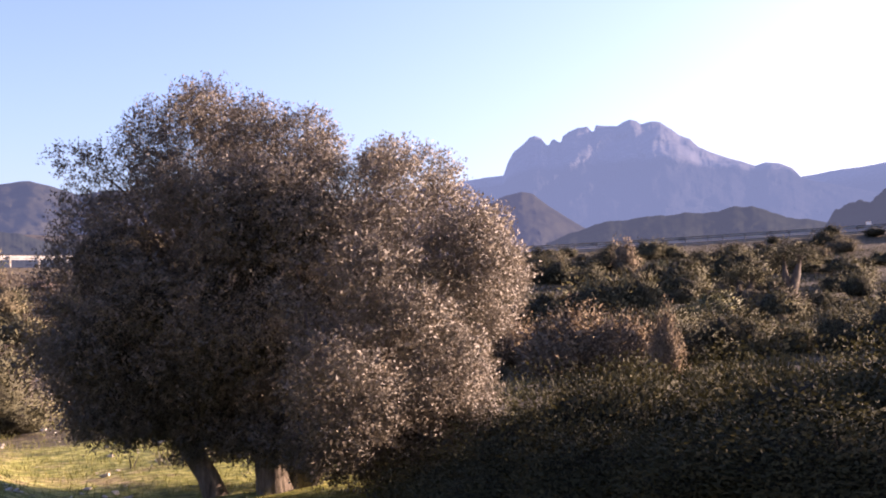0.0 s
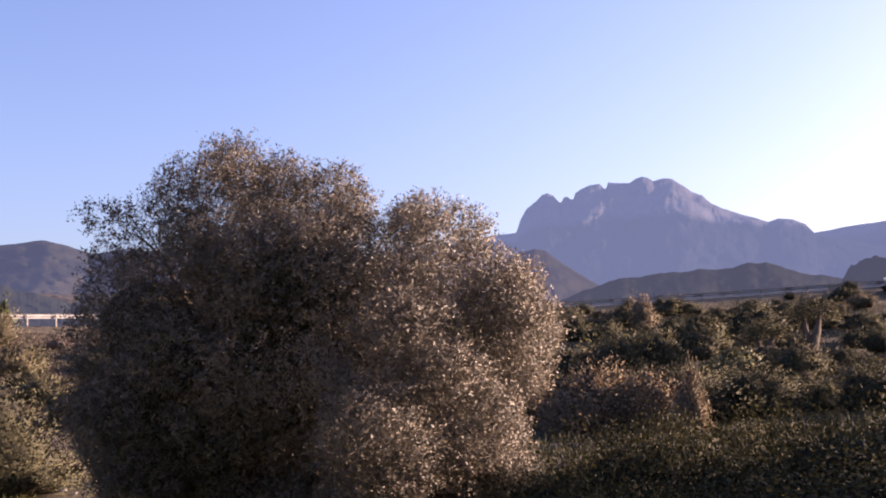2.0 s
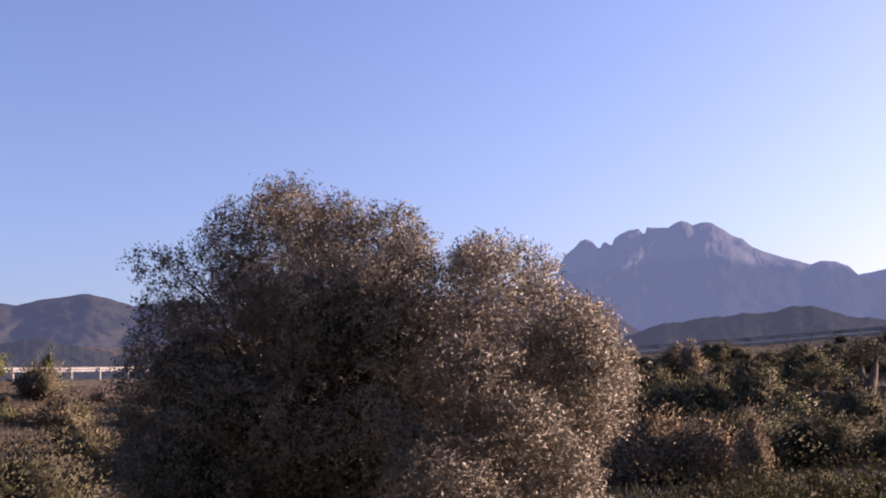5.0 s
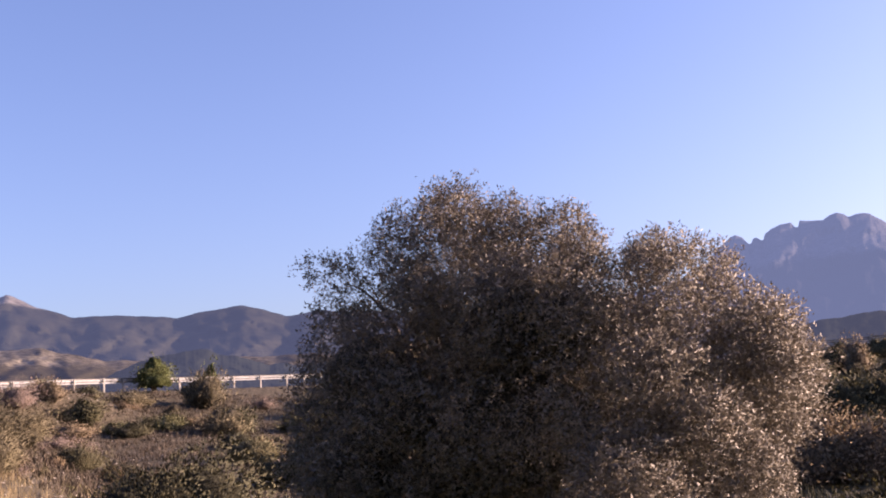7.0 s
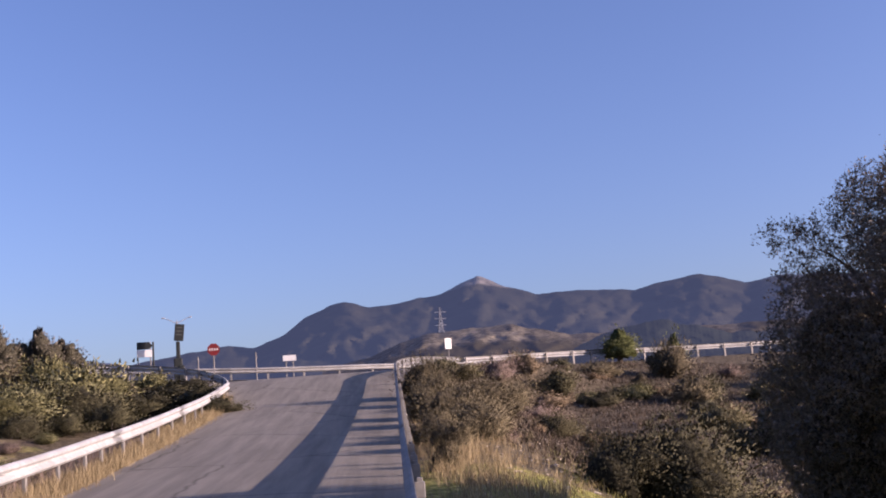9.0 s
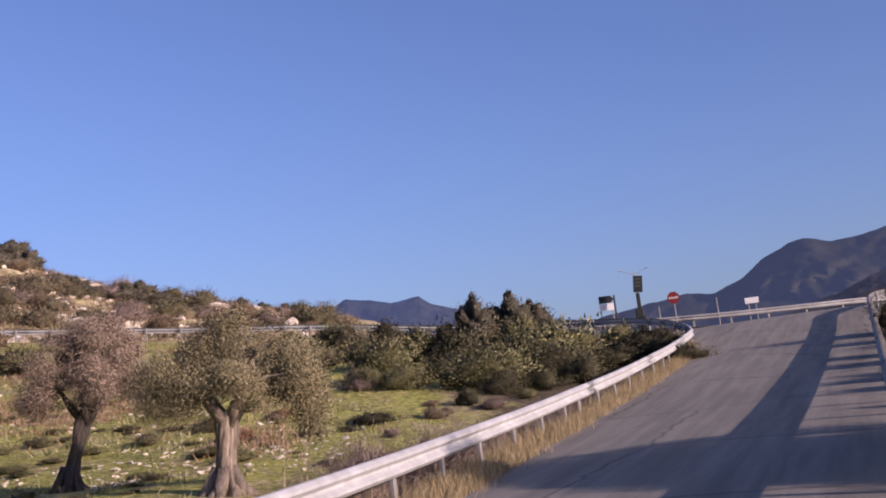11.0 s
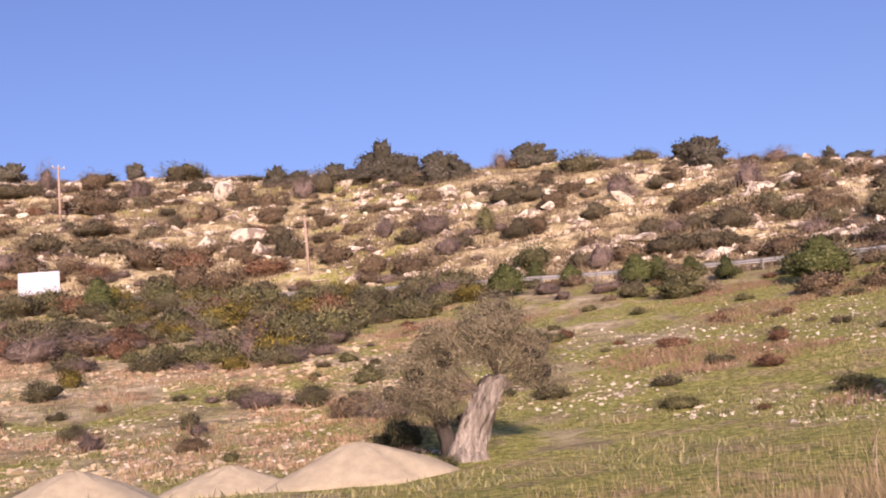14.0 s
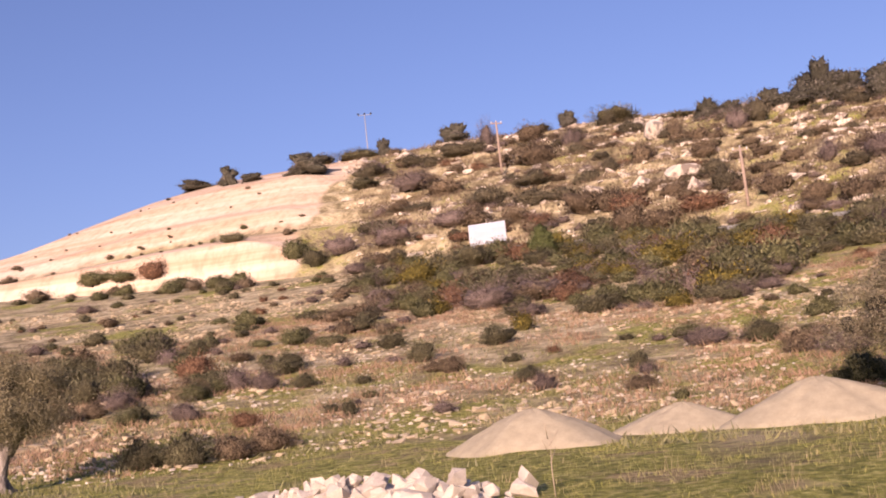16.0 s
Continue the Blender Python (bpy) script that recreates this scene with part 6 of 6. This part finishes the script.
grass_stuff("tall_weeds", "tall dry weed stalks behind the guardrail", M_BARE, LU[0] * s + LN[0] * n, LU[1] * s + LN[1] * n, 0.6, 5, 0.0032, 5, 0.35, 0.12)
az, r = rs.uniform(-4, 30, 2600), np.sqrt(rs.uniform(9 ** 2, 34 ** 2, 2600))
x, y = polar(az, r)
grass_stuff("valley_grass", "short grass round the big olive", M_GRASS, x, y, 0.10, 12, 0.006, 6, 0.9, 0.16)
az, r = rs.uniform(-24, 13, 5200), np.sqrt(rs.uniform(17 ** 2, 100 ** 2, 5200))
x, y = polar(az, r)
ok = r < road_r(az) - 6
grass_stuff("valley_undergrowth", "low brown-green undergrowth of the scrub valley", M_VALLEY, x[ok], y[ok], 0.26, 16, 0.026, 7, 0.9, 0.35)
az, r = rs.uniform(18, 36, 4200), np.sqrt(rs.uniform(20 ** 2, 70 ** 2, 4200))
x, y = polar(az, r)
n = x * LN[0] + y * LN[1]
ok = (r < road_r(az) - 6) & (n < -0.8) & (r > 27)
grass_stuff("slope_undergrowth", "thin red-brown undergrowth on the stony bank", M_REDSCRUB, x[ok], y[ok], 0.17, 14, 0.022, 8, 1.1, 0.32)
az = rs.uniform(62, 131, 15000)
r = road_r(az) + rs.uniform(6, 58, 15000)
x, y = polar(az, r)
ok = fnoise(x, y, 6.0, 4) > -0.35
grass_stuff("hill_undergrowth", "low brown heath between the rocks of the hillside", M_HEATH, x[ok], y[ok], 0.45, 12, 0.05, 9, 0.9, 0.5)
az, r = rs.uniform(62, 152, 7000), np.sqrt(rs.uniform(27 ** 2, 100 ** 2, 7000))
x, y = polar(az, r)
ok = (r < road_r(az) - 6) & (fnoise(x, y, 4.0, 17) > 0.25)
grass_stuff("field_undergrowth", "patches of low dry undergrowth on the field slope", M_STRAW, x[ok], y[ok], 0.17, 18, 0.014, 10, 0.9, 0.35)
az, r = rs.uniform(60, 150, 8000), np.sqrt(rs.uniform(20 ** 2, 64 ** 2, 8000))
x, y = polar(az, r)
ok = (r < road_r(az) - 6) & (fnoise(x, y, 3.0, 23) > 0.08)
grass_stuff("field_weeds", "patches of low dark green weeds in the field", M_DARKGREEN, x[ok], y[ok], 0.15, 10, 0.026, 11, 1.2, 0.22)
az, r = rs.uniform(66, 108, 9500), np.sqrt(rs.uniform(28 ** 2, 68 ** 2, 9500))
x, y = polar(az, r)
ok = (r < road_r(az) - 6) & (fnoise(x, y, 3.6, 29) > 0.32)
grass_stuff("dry_bracken", "patches of reddish-brown dead stalks in the field", M_BRACKEN, x[ok], y[ok], 0.2, 16, 0.018, 12, 0.9, 0.32)
az, r = rs.uniform(104, 152, 6000), np.sqrt(rs.uniform(28 ** 2, 78 ** 2, 6000))
x, y = polar(az, r)
ok = (r < road_r(az) - 6) & (fnoise(x, y, 4.2, 37) > 0.0)
grass_stuff("slope_tufts", "tufts of pinkish-brown dead grass on the stony slope", M_BRACKEN, x[ok], y[ok], 0.2, 18, 0.018, 14, 1.2, 0.3)
az, r = 80 + rs.normal(size=800) * 9, 12.5 + np.abs(rs.normal(size=800)) * 3.4
x, y = polar(az, r)
ok = x * LN[0] + y * LN[1] > lane_left(x * LU[0] + y * LU[1]) + 1.2
grass_stuff("field_edge_straw", "pale dry grass at the edge of the field", M_STRAW, x[ok], y[ok], 0.2, 22, 0.0045, 16, 0.7, 0.16)
s = rs.uniform(-8, 14, 420)
n = lane_left(s) + 0.9 + np.abs(rs.normal(size=420)) * 1.1
grass_stuff("rail_straw", "tall dry straw behind the guardrail", M_STRAW, LU[0] * s + LN[0] * n, LU[1] * s + LN[1] * n, 0.42, 26, 0.004, 15, 0.5, 0.16)


# ------------------------------------------------------------------ sand heaps and stones
def sand_pile(az, r, rx, ry, h, turn, label, seed):
    """A tipped load of sand: rounded crest, straight sides, a little slumped."""
    x0, y0 = at_bearing(az, r)
    g = np.random.RandomState(seed)
    rings, seg = 22, 72
    V, F = [(0, 0, h)], []
    for i in range(1, rings + 1):
        q = i / rings
        for k in range(seg):
            t = 2 * math.pi * k / seg
            wob = 1 + 0.07 * math.sin(2 * t + seed) + 0.05 * math.sin(5 * t + 2 * seed) + 0.02 * math.sin(11 * t)
            z = h * (1 - q ** 1.28) * (1 + 0.05 * q)
            z = min(z, h) * (1 + 0.01 * math.sin(7 * t + i * 0.5))
            V.append((rx * q * wob * math.cos(t), ry * q * wob * math.sin(t), z + g.normal() * 0.006 - (0.06 if i == rings else 0)))
    for k in range(seg):
        F.append((0, 1 + k, 1 + (k + 1) % seg))
    for i in range(rings - 1):
        for k in range(seg):
            a, b = 1 + i * seg + k, 1 + i * seg + (k + 1) % seg
            F.append((a, a + seg, b + seg, b))
    c, s_ = math.cos(radians(az + turn)), math.sin(radians(az + turn))
    P = np.array(V)
    X, Y = P[:, 0] * c - P[:, 1] * s_, P[:, 0] * s_ + P[:, 1] * c
    P = np.stack([X, Y, P[:, 2] + ground_z(X + x0, Y + y0) - gz(x0, y0)], 1)
    ob = mesh_obj("sand_mound", P, F, M_SAND, smooth_shade=True)
    ob.location = (x0, y0, gz(x0, y0))
    return tagged(ob, label, "sand mound", "tipped sand piles")


sand_pile(108.0, 23.6, 1.8, 1.35, 0.78, 0, "large pointed pile of grey-buff sand on grass", 1)
sand_pile(114.1, 24.2, 1.4, 1.0, 0.5, 0, "low flat pile of grey-buff sand on grass", 2)
sand_pile(120.9, 22.8, 1.65, 1.2, 0.72, 0, "rounded pile of grey-buff sand on grass", 3)

M_HEAP = noisy("quarried_limestone", (0.58, 0.50, 0.40), (0.78, 0.71, 0.60), 6.0, 0.95, bump_s=0.6, bump_d=0.03)
g = random.Random(5)
STONES = [rock_mesh("stone", 90 + k, M_HEAP, 0.75, 1 if k < 5 else 2) for k in range(7)]
for k in range(300):
    # a low ridge of dumped stones, heaped towards its middle
    az = g.gauss(129.0, 4.0) if k % 2 else g.uniform(122.0, 140)
    off = g.uniform(-1, 1)
    top = float(np.interp(az, [121, 123, 127, 131, 136, 141], [0.05, 0.26, 0.36, 0.30, 0.16, 0.05])) * (1 - off * off)
    x, y = at_bearing(az, 15.1 + off * 0.8)
    sz = 0.06 + 0.13 * g.random() ** 1.8
    ob = new("stone", STONES[k % 7])
    ob.matrix_world = Matrix.LocRotScale((x, y, gz(x, y) + sz * 0.3 + top * g.random() ** 0.5), Euler((g.uniform(-0.8, 0.8), g.uniform(-0.8, 0.8), g.random() * 6.28)), (sz * g.uniform(1.0, 1.7), sz * g.uniform(0.8, 1.2), sz * g.uniform(0.7, 1.3)))
    tagged(ob, "white limestone lump in a low heap on the grass", "stone", "heap of white stones")


def rubble_mound():
    """The small broken stone that fills the heap."""
    g = np.random.RandomState(8)
    V, F = [], []
    for i in range(41):
        az = 121.5 + i * 0.47
        top = float(np.interp(az, [121, 123, 127, 131, 136, 141], [0.03, 0.2, 0.3, 0.25, 0.12, 0.03]))
        for k in range(15):
            off = k / 7 - 1
            x, y = at_bearing(az, 15.1 + off * 0.85)
            V.append((x, y, gz(x, y) + max(0.0, top * (1 - off * off)) + g.normal() * 0.025 - (0.08 if abs(off) > 0.95 or i in (0, 40) else 0)))
    for i in range(40):
        for k in range(14):
            a = i * 15 + k
            F.append((a, a + 1, a + 16, a + 15))
    return tagged(mesh_obj("rubble", V, F, M_HEAP), "small broken limestone filling the white stone heap", "rubble", kind="stuff")


rubble_mound()
x, y = at_bearing(119.9, 15.0)
ob = new("stone", STONES[2])
ob.matrix_world = Matrix.LocRotScale((x, y, gz(x, y) + 0.16), Euler((0.1, 0.2, 0.6)), (0.17, 0.14, 0.34))
tagged(ob, "upright white limestone lump beside the heap", "stone", "heap of white stones")


# ------------------------------------------------------------------ signs and poles
def facing(az, r, z=None, yaw=0.0):
    """A pose at a bearing whose -y side looks back to the lane."""
    x, y = at_bearing(az, r)
    return pose(x, y, gz(x, y) if z is None else z, 0, 0, az + yaw)


def post_bm(h, rad=0.03):
    bm = bmesh.new()
    bmesh.ops.create_cone(bm, cap_ends=True, segments=10, radius1=rad, radius2=rad, depth=h + 0.3)
    bmesh.ops.translate(bm, verts=bm.verts, vec=(0, 0, (h - 0.3) / 2))
    return bm


def stop_sign():
    ob = new("stop_sign")
    ob.matrix_world = facing(45.67, 56.0)
    part("pole", post_bm(1.9), M_POST, ob)
    bm = bmesh.new()
    bmesh.ops.create_cone(bm, cap_ends=True, segments=8, radius1=0.31, radius2=0.31, depth=0.03)
    bmesh.ops.rotate(bm, verts=bm.verts, cent=(0, 0, 0), matrix=Matrix.Rotation(radians(22.5), 3, "Z"))
    bmesh.ops.rotate(bm, verts=bm.verts, cent=(0, 0, 0), matrix=Matrix.Rotation(radians(90), 3, "X"))
    bmesh.ops.translate(bm, verts=bm.verts, vec=(0, -0.05, 1.71))
    plate = part("plate", bm, M_RED, ob, "red octagonal plate")
    for k, x in enumerate((-0.18, -0.06, 0.06, 0.18)):
        bm = bmesh.new()
        box(bm, (0.05, 0.01, 0.11), (x, -0.072, 1.71), bevel=0.003)
        part("letter_bar", bm, M_WHITE, plate)
    return tagged(ob, "red octagonal stop sign on a steel pole at the junction", "road sign")


stop_sign()


def panel_sign(name, az, r, legs, w, h, z0, mats, label, yaw=0.0, arrow=False, z=None):
    """Board or boards on legs; mats: from the top down, one board each."""
    ob = new(name)
    ob.matrix_world = facing(az, r, z, yaw)
    for x in legs:
        leg = part("leg", post_bm(z0 + h * len(mats)), M_POST, ob)
        leg.location = (x, 0.05, 0)
    for k, m in enumerate(mats):
        bm = bmesh.new()
        zc = z0 + h * (len(mats) - 1 - k) + h / 2
        if arrow and k == 0:
            vs = [bm.verts.new((x, y, z)) for y in (-0.02, 0.02) for x, z in ((-w / 2, zc - h / 2 + 0.02), (w / 2 - 0.15, zc - h / 2 + 0.02), (w / 2 + 0.05, zc), (w / 2 - 0.15, zc + h / 2), (-w / 2, zc + h / 2))]
            bm.faces.new(vs[:5])
            bm.faces.new(reversed(vs[5:]))
            for i in range(5):
                bm.faces.new((vs[i], vs[5 + i], vs[5 + (i + 1) % 5], vs[(i + 1) % 5]))
            bmesh.ops.recalc_face_normals(bm, faces=bm.faces)
        else:
            box(bm, (w, 0.04, h - 0.03), (0, -0.02, zc), bevel=0.006)
        part("board", bm, m, ob)
    return tagged(ob, label, "road sign")


panel_sign("direction_sign", 49.0, 59.0, (-0.32, 0.3), 0.74, 0.39, 1.24, (M_BLACK, M_WHITE), "dark arrow board above a white board on two legs", arrow=True)
panel_sign("white_sign", 41.88, 65.8, (-0.2, 0.2), 0.76, 0.36, 1.2, (M_WHITE,), "small white board beyond the junction")
panel_sign("round_edge_sign", 33.83, 60.0, (0.05,), 0.42, 0.6, 1.1, (M_WHITE,), "white plate with a dark mark at the road edge", 35)
ob = new("marker_post")
ob.matrix_world = facing(48.58, 58.0)
part("pole", post_bm(2.0, 0.05), M_BLACK, ob)
tagged(ob, "slim dark marker post by the junction", "post")
ob = new("marker_post")
ob.matrix_world = facing(43.55, 65.6)
part("pole", post_bm(1.75, 0.035), M_POST, ob)
tagged(ob, "slim pale marker post by the junction", "post")
ob = new("marker_post")
ob.matrix_world = facing(46.4, 65.6)
part("pole", post_bm(1.5, 0.03), M_POST, ob)
tagged(ob, "slim pale marker post by the junction", "post")


def lamp_totem():
    """The dark totem at the junction: plinth, shaft, leaning panel and two thin arms with small lamps."""
    ob = new("totem_sign")
    ob.matrix_world = facing(47.4, 58.0)
    bm = bmesh.new()
    box(bm, (0.42, 0.36, 1.25), (0, 0, 0.56), bevel=0.04)
    box(bm, (0.28, 0.28, 0.75), (0.16, -0.08, 0.45), bevel=0.04)
    part("plinth", bm, M_BLACK, ob)
    bm = bmesh.new()
    box(bm, (0.2, 0.16, 0.85), (0.02, 0, 1.6), bevel=0.03)
    part("shaft", bm, M_BLACK, ob)
    part("pole", post_bm(3.1, 0.035), M_STEEL, ob)
    bm = bmesh.new()
    box(bm, (0.47, 0.08, 0.85), (0.1, -0.05, 2.48), Matrix.Rotation(radians(6), 3, "Y"), bevel=0.02)
    panel = part("panel", bm, M_BLACK, ob)
    for z in (2.73, 2.55, 2.37):
        bm = bmesh.new()
        box(bm, (0.28, 0.01, 0.05), (0.1 + (z - 2.48) * 0.1, -0.096, z), Matrix.Rotation(radians(6), 3, "Y"))
        part("text_bar", bm, M_DIM, panel)
    for sgn in (-1, 1):
        arm = mesh_obj("arm", *tube([(0, 0, 2.95), (sgn * 0.3, 0, 3.1), (sgn * 0.62, 0, 3.25)], [0.022, 0.018, 0.014], 6), M_STEEL, ob)
        bm = bmesh.new()
        box(bm, (0.16, 0.08, 0.06), (sgn * 0.66, 0, 3.25), bevel=0.015)
        part("lamp_head", bm, M_STEEL, arm)
    return tagged(ob, "dark roadside totem with two small lamp arms", "sign")


lamp_totem()


M_PANEL = noisy("weathered_panel", (0.44, 0.47, 0.51), (0.54, 0.565, 0.60), 1.2, 0.7, bump_s=0.05)


def billboard():
    ob = new("billboard")
    ob.matrix_world = facing(124.38, 97.0, yaw=-8)
    for x in (-1.3, 1.3):
        bm = bmesh.new()
        box(bm, (0.14, 0.14, 3.2), (x, 0.08, 1.2), bevel=0.02)
        part("leg", bm, M_POST, ob)
    bm = bmesh.new()
    box(bm, (3.3, 0.1, 1.85), (0, 0, 2.23), bevel=0.02)
    panel = part("panel", bm, M_PANEL, ob, "white panel with faded blue print")
    bm = bmesh.new()
    box(bm, (3.1, 0.01, 0.42), (0, -0.056, 2.88))
    part("print_band", bm, M_BLUEGREY, panel)
    for x, w, z in ((-0.2, 0.7, 2.53), (0.3, 0.5, 2.38), (0.9, 0.9, 2.08)):
        bm = bmesh.new()
        box(bm, (w, 0.012, 0.10), (x, -0.057, z))
        part("text_bar", bm, M_BLUEGREY, panel)
    return tagged(ob, "faded white billboard with blue print by the road", "billboard")


billboard()


def power_pole(az, r, h, label, arms=True):
    ob = new("power_pole")
    x, y = at_bearing(az, r)
    ob.matrix_world = pose(x, y, gz(x, y), 0, 0, az + 20)
    mesh_obj("shaft", *tube([(0, 0, -0.4), (0, 0, h * 0.5), (0, 0, h)], [0.16, 0.14, 0.11], 9), M_WOODPOLE, ob, True)
    if arms:
        bm = bmesh.new()
        box(bm, (1.5, 0.1, 0.12), (0, 0, h - 0.25), bevel=0.01)
        arm = part("crossarm", bm, M_WOODPOLE, ob)
        for x in (-0.65, 0, 0.65):
            bm = bmesh.new()
            bmesh.ops.create_cone(bm, cap_ends=True, segments=8, radius1=0.06, radius2=0.035, depth=0.24)
            bmesh.ops.translate(bm, verts=bm.verts, vec=(x, 0, h - 0.07 + (0.12 if x == 0 else 0)))
            part("insulator", bm, M_WHITE, arm)
    return tagged(ob, label, "power pole", "power poles")


power_pole(111.25, 106.0, 5.5, "weathered wooden power pole with a short crossarm")
power_pole(123.47, 134.8, 7.0, "weathered wooden power pole with a short crossarm")


def light_mast(az, r, h):
    ob = new("light_mast")
    x, y = at_bearing(az, r)
    ob.matrix_world = pose(x, y, gz(x, y), 0, 0, az)
    mesh_obj("shaft", *tube([(0, 0, -0.5), (0, 0, h * 0.5), (0, 0, h)], [0.12, 0.10, 0.07], 10), M_STEEL, ob, True)
    bm = bmesh.new()
    box(bm, (2.2, 0.09, 0.09), (0, 0, h), bevel=0.02)
    bar = part("crossbar", bm, M_STEEL, ob)
    for x in (-1.05, 0, 1.05):
        bm = bmesh.new()
        box(bm, (0.32, 0.3, 0.24), (x, -0.1, h + 0.18), bevel=0.04)
        part("floodlight", bm, M_BLACK, bar)
    return tagged(ob, "tall pale floodlight mast behind the hill crest", "light mast")


light_mast(130.5, 180.0, 12.9)


def pylon(az, r, z0, h):
    ob = new("pylon")
    x, y = at_bearing(az, r)
    ob.matrix_world = pose(x, y, z0, 0, 0, az + 15)
    for sx in (-1, 1):
        for sy in (-1, 1):
            mesh_obj("leg", *tube([(sx * h * 0.09, sy * h * 0.09, 0), (sx * h * 0.035, sy * h * 0.035, h * 0.6), (0.1 * sx, 0.1 * sy, h)], [0.16, 0.12, 0.08], 4), M_STEEL, ob)
    pieces = []
    for k in range(9):
        z1, z2 = h * k / 10, h * (k + 1) / 10
        w1 = h * np.interp(z1 / h, [0, 0.6, 1], [0.09, 0.035, 0.003])
        w2 = h * np.interp(z2 / h, [0, 0.6, 1], [0.09, 0.035, 0.003])
        for sy in (-1, 1):
            pieces.append(tube([(-w1, sy * w1, z1), (w2, sy * w2, z2)], [0.07, 0.07], 4))
            pieces.append(tube([(w1, sy * w1, z1), (-w2, sy * w2, z2)], [0.07, 0.07], 4))
    mesh_obj("bracing", *joined(pieces), M_STEEL, ob)
    for z in (0.62, 0.76, 0.9):
        bm = bmesh.new()
        box(bm, (h * 0.24, 0.2, 0.25), (0, 0, h * z), bevel=0.03)
        part("crossarm", bm, M_STEEL, ob)
    return tagged(ob, "grey lattice power pylon on the far hill", "pylon")


pylon(33.73, 560.0, 44.0, 24.0)
panel_sign("road_sign", -12.17, 117.5, (0.0,), 0.5, 0.55, 1.9, (M_WHITE,), "small white road sign on the far road edge")
panel_sign("road_sign", -21.3, 118.5, (0.0,), 0.5, 0.6, 1.3, (M_WHITE,), "small pale road sign on the far road edge")


def fennel_stalk(az, r, h, bend):
    """A tall dead stalk with a few side stems."""
    x, y = at_bearing(az, r)
    ob = new("dry_stalk")
    ob.location = (x, y, gz(x, y))
    pieces = [tube([(0, 0, -0.1), (bend * 0.3, 0, h * 0.4), (bend, 0.05, h)], [0.008, 0.006, 0.003], 6)]
    for k in range(4):
        z = h * (0.5 + 0.12 * k)
        e = 0.16 * (1 if k % 2 else -1)
        pieces.append(tube([(bend * 0.6, 0, z), (bend * 0.7 + e, 0.03 * k, z + 0.18)], [0.006, 0.003], 5))
    mesh_obj("stem", *joined(pieces), M_STRAWSTEM, ob, True)
    return tagged(ob, "tall pale dead weed stalk behind the guardrail", "weed", "dead weed stalks")


M_STRAWSTEM = noisy("dead_stalk", (0.34, 0.27, 0.19), (0.52, 0.43, 0.31), 30.0, 0.9, bump_s=0.1)
for az, r, h, bend in [(66.4, 14.0, 1.35, 0.05), (65.2, 14.2, 1.2, -0.12), (62.3, 15.0, 0.9, 0.1), (72.5, 13.6, 0.6, 0.04), (78.0, 14.2, 0.55, -0.05), (84.5, 15.0, 0.6, 0.06), (91.0, 14.6, 0.7, 0.05), (118.6, 14.6, 0.75, 0.04)]:
    fennel_stalk(az, r, h, bend)
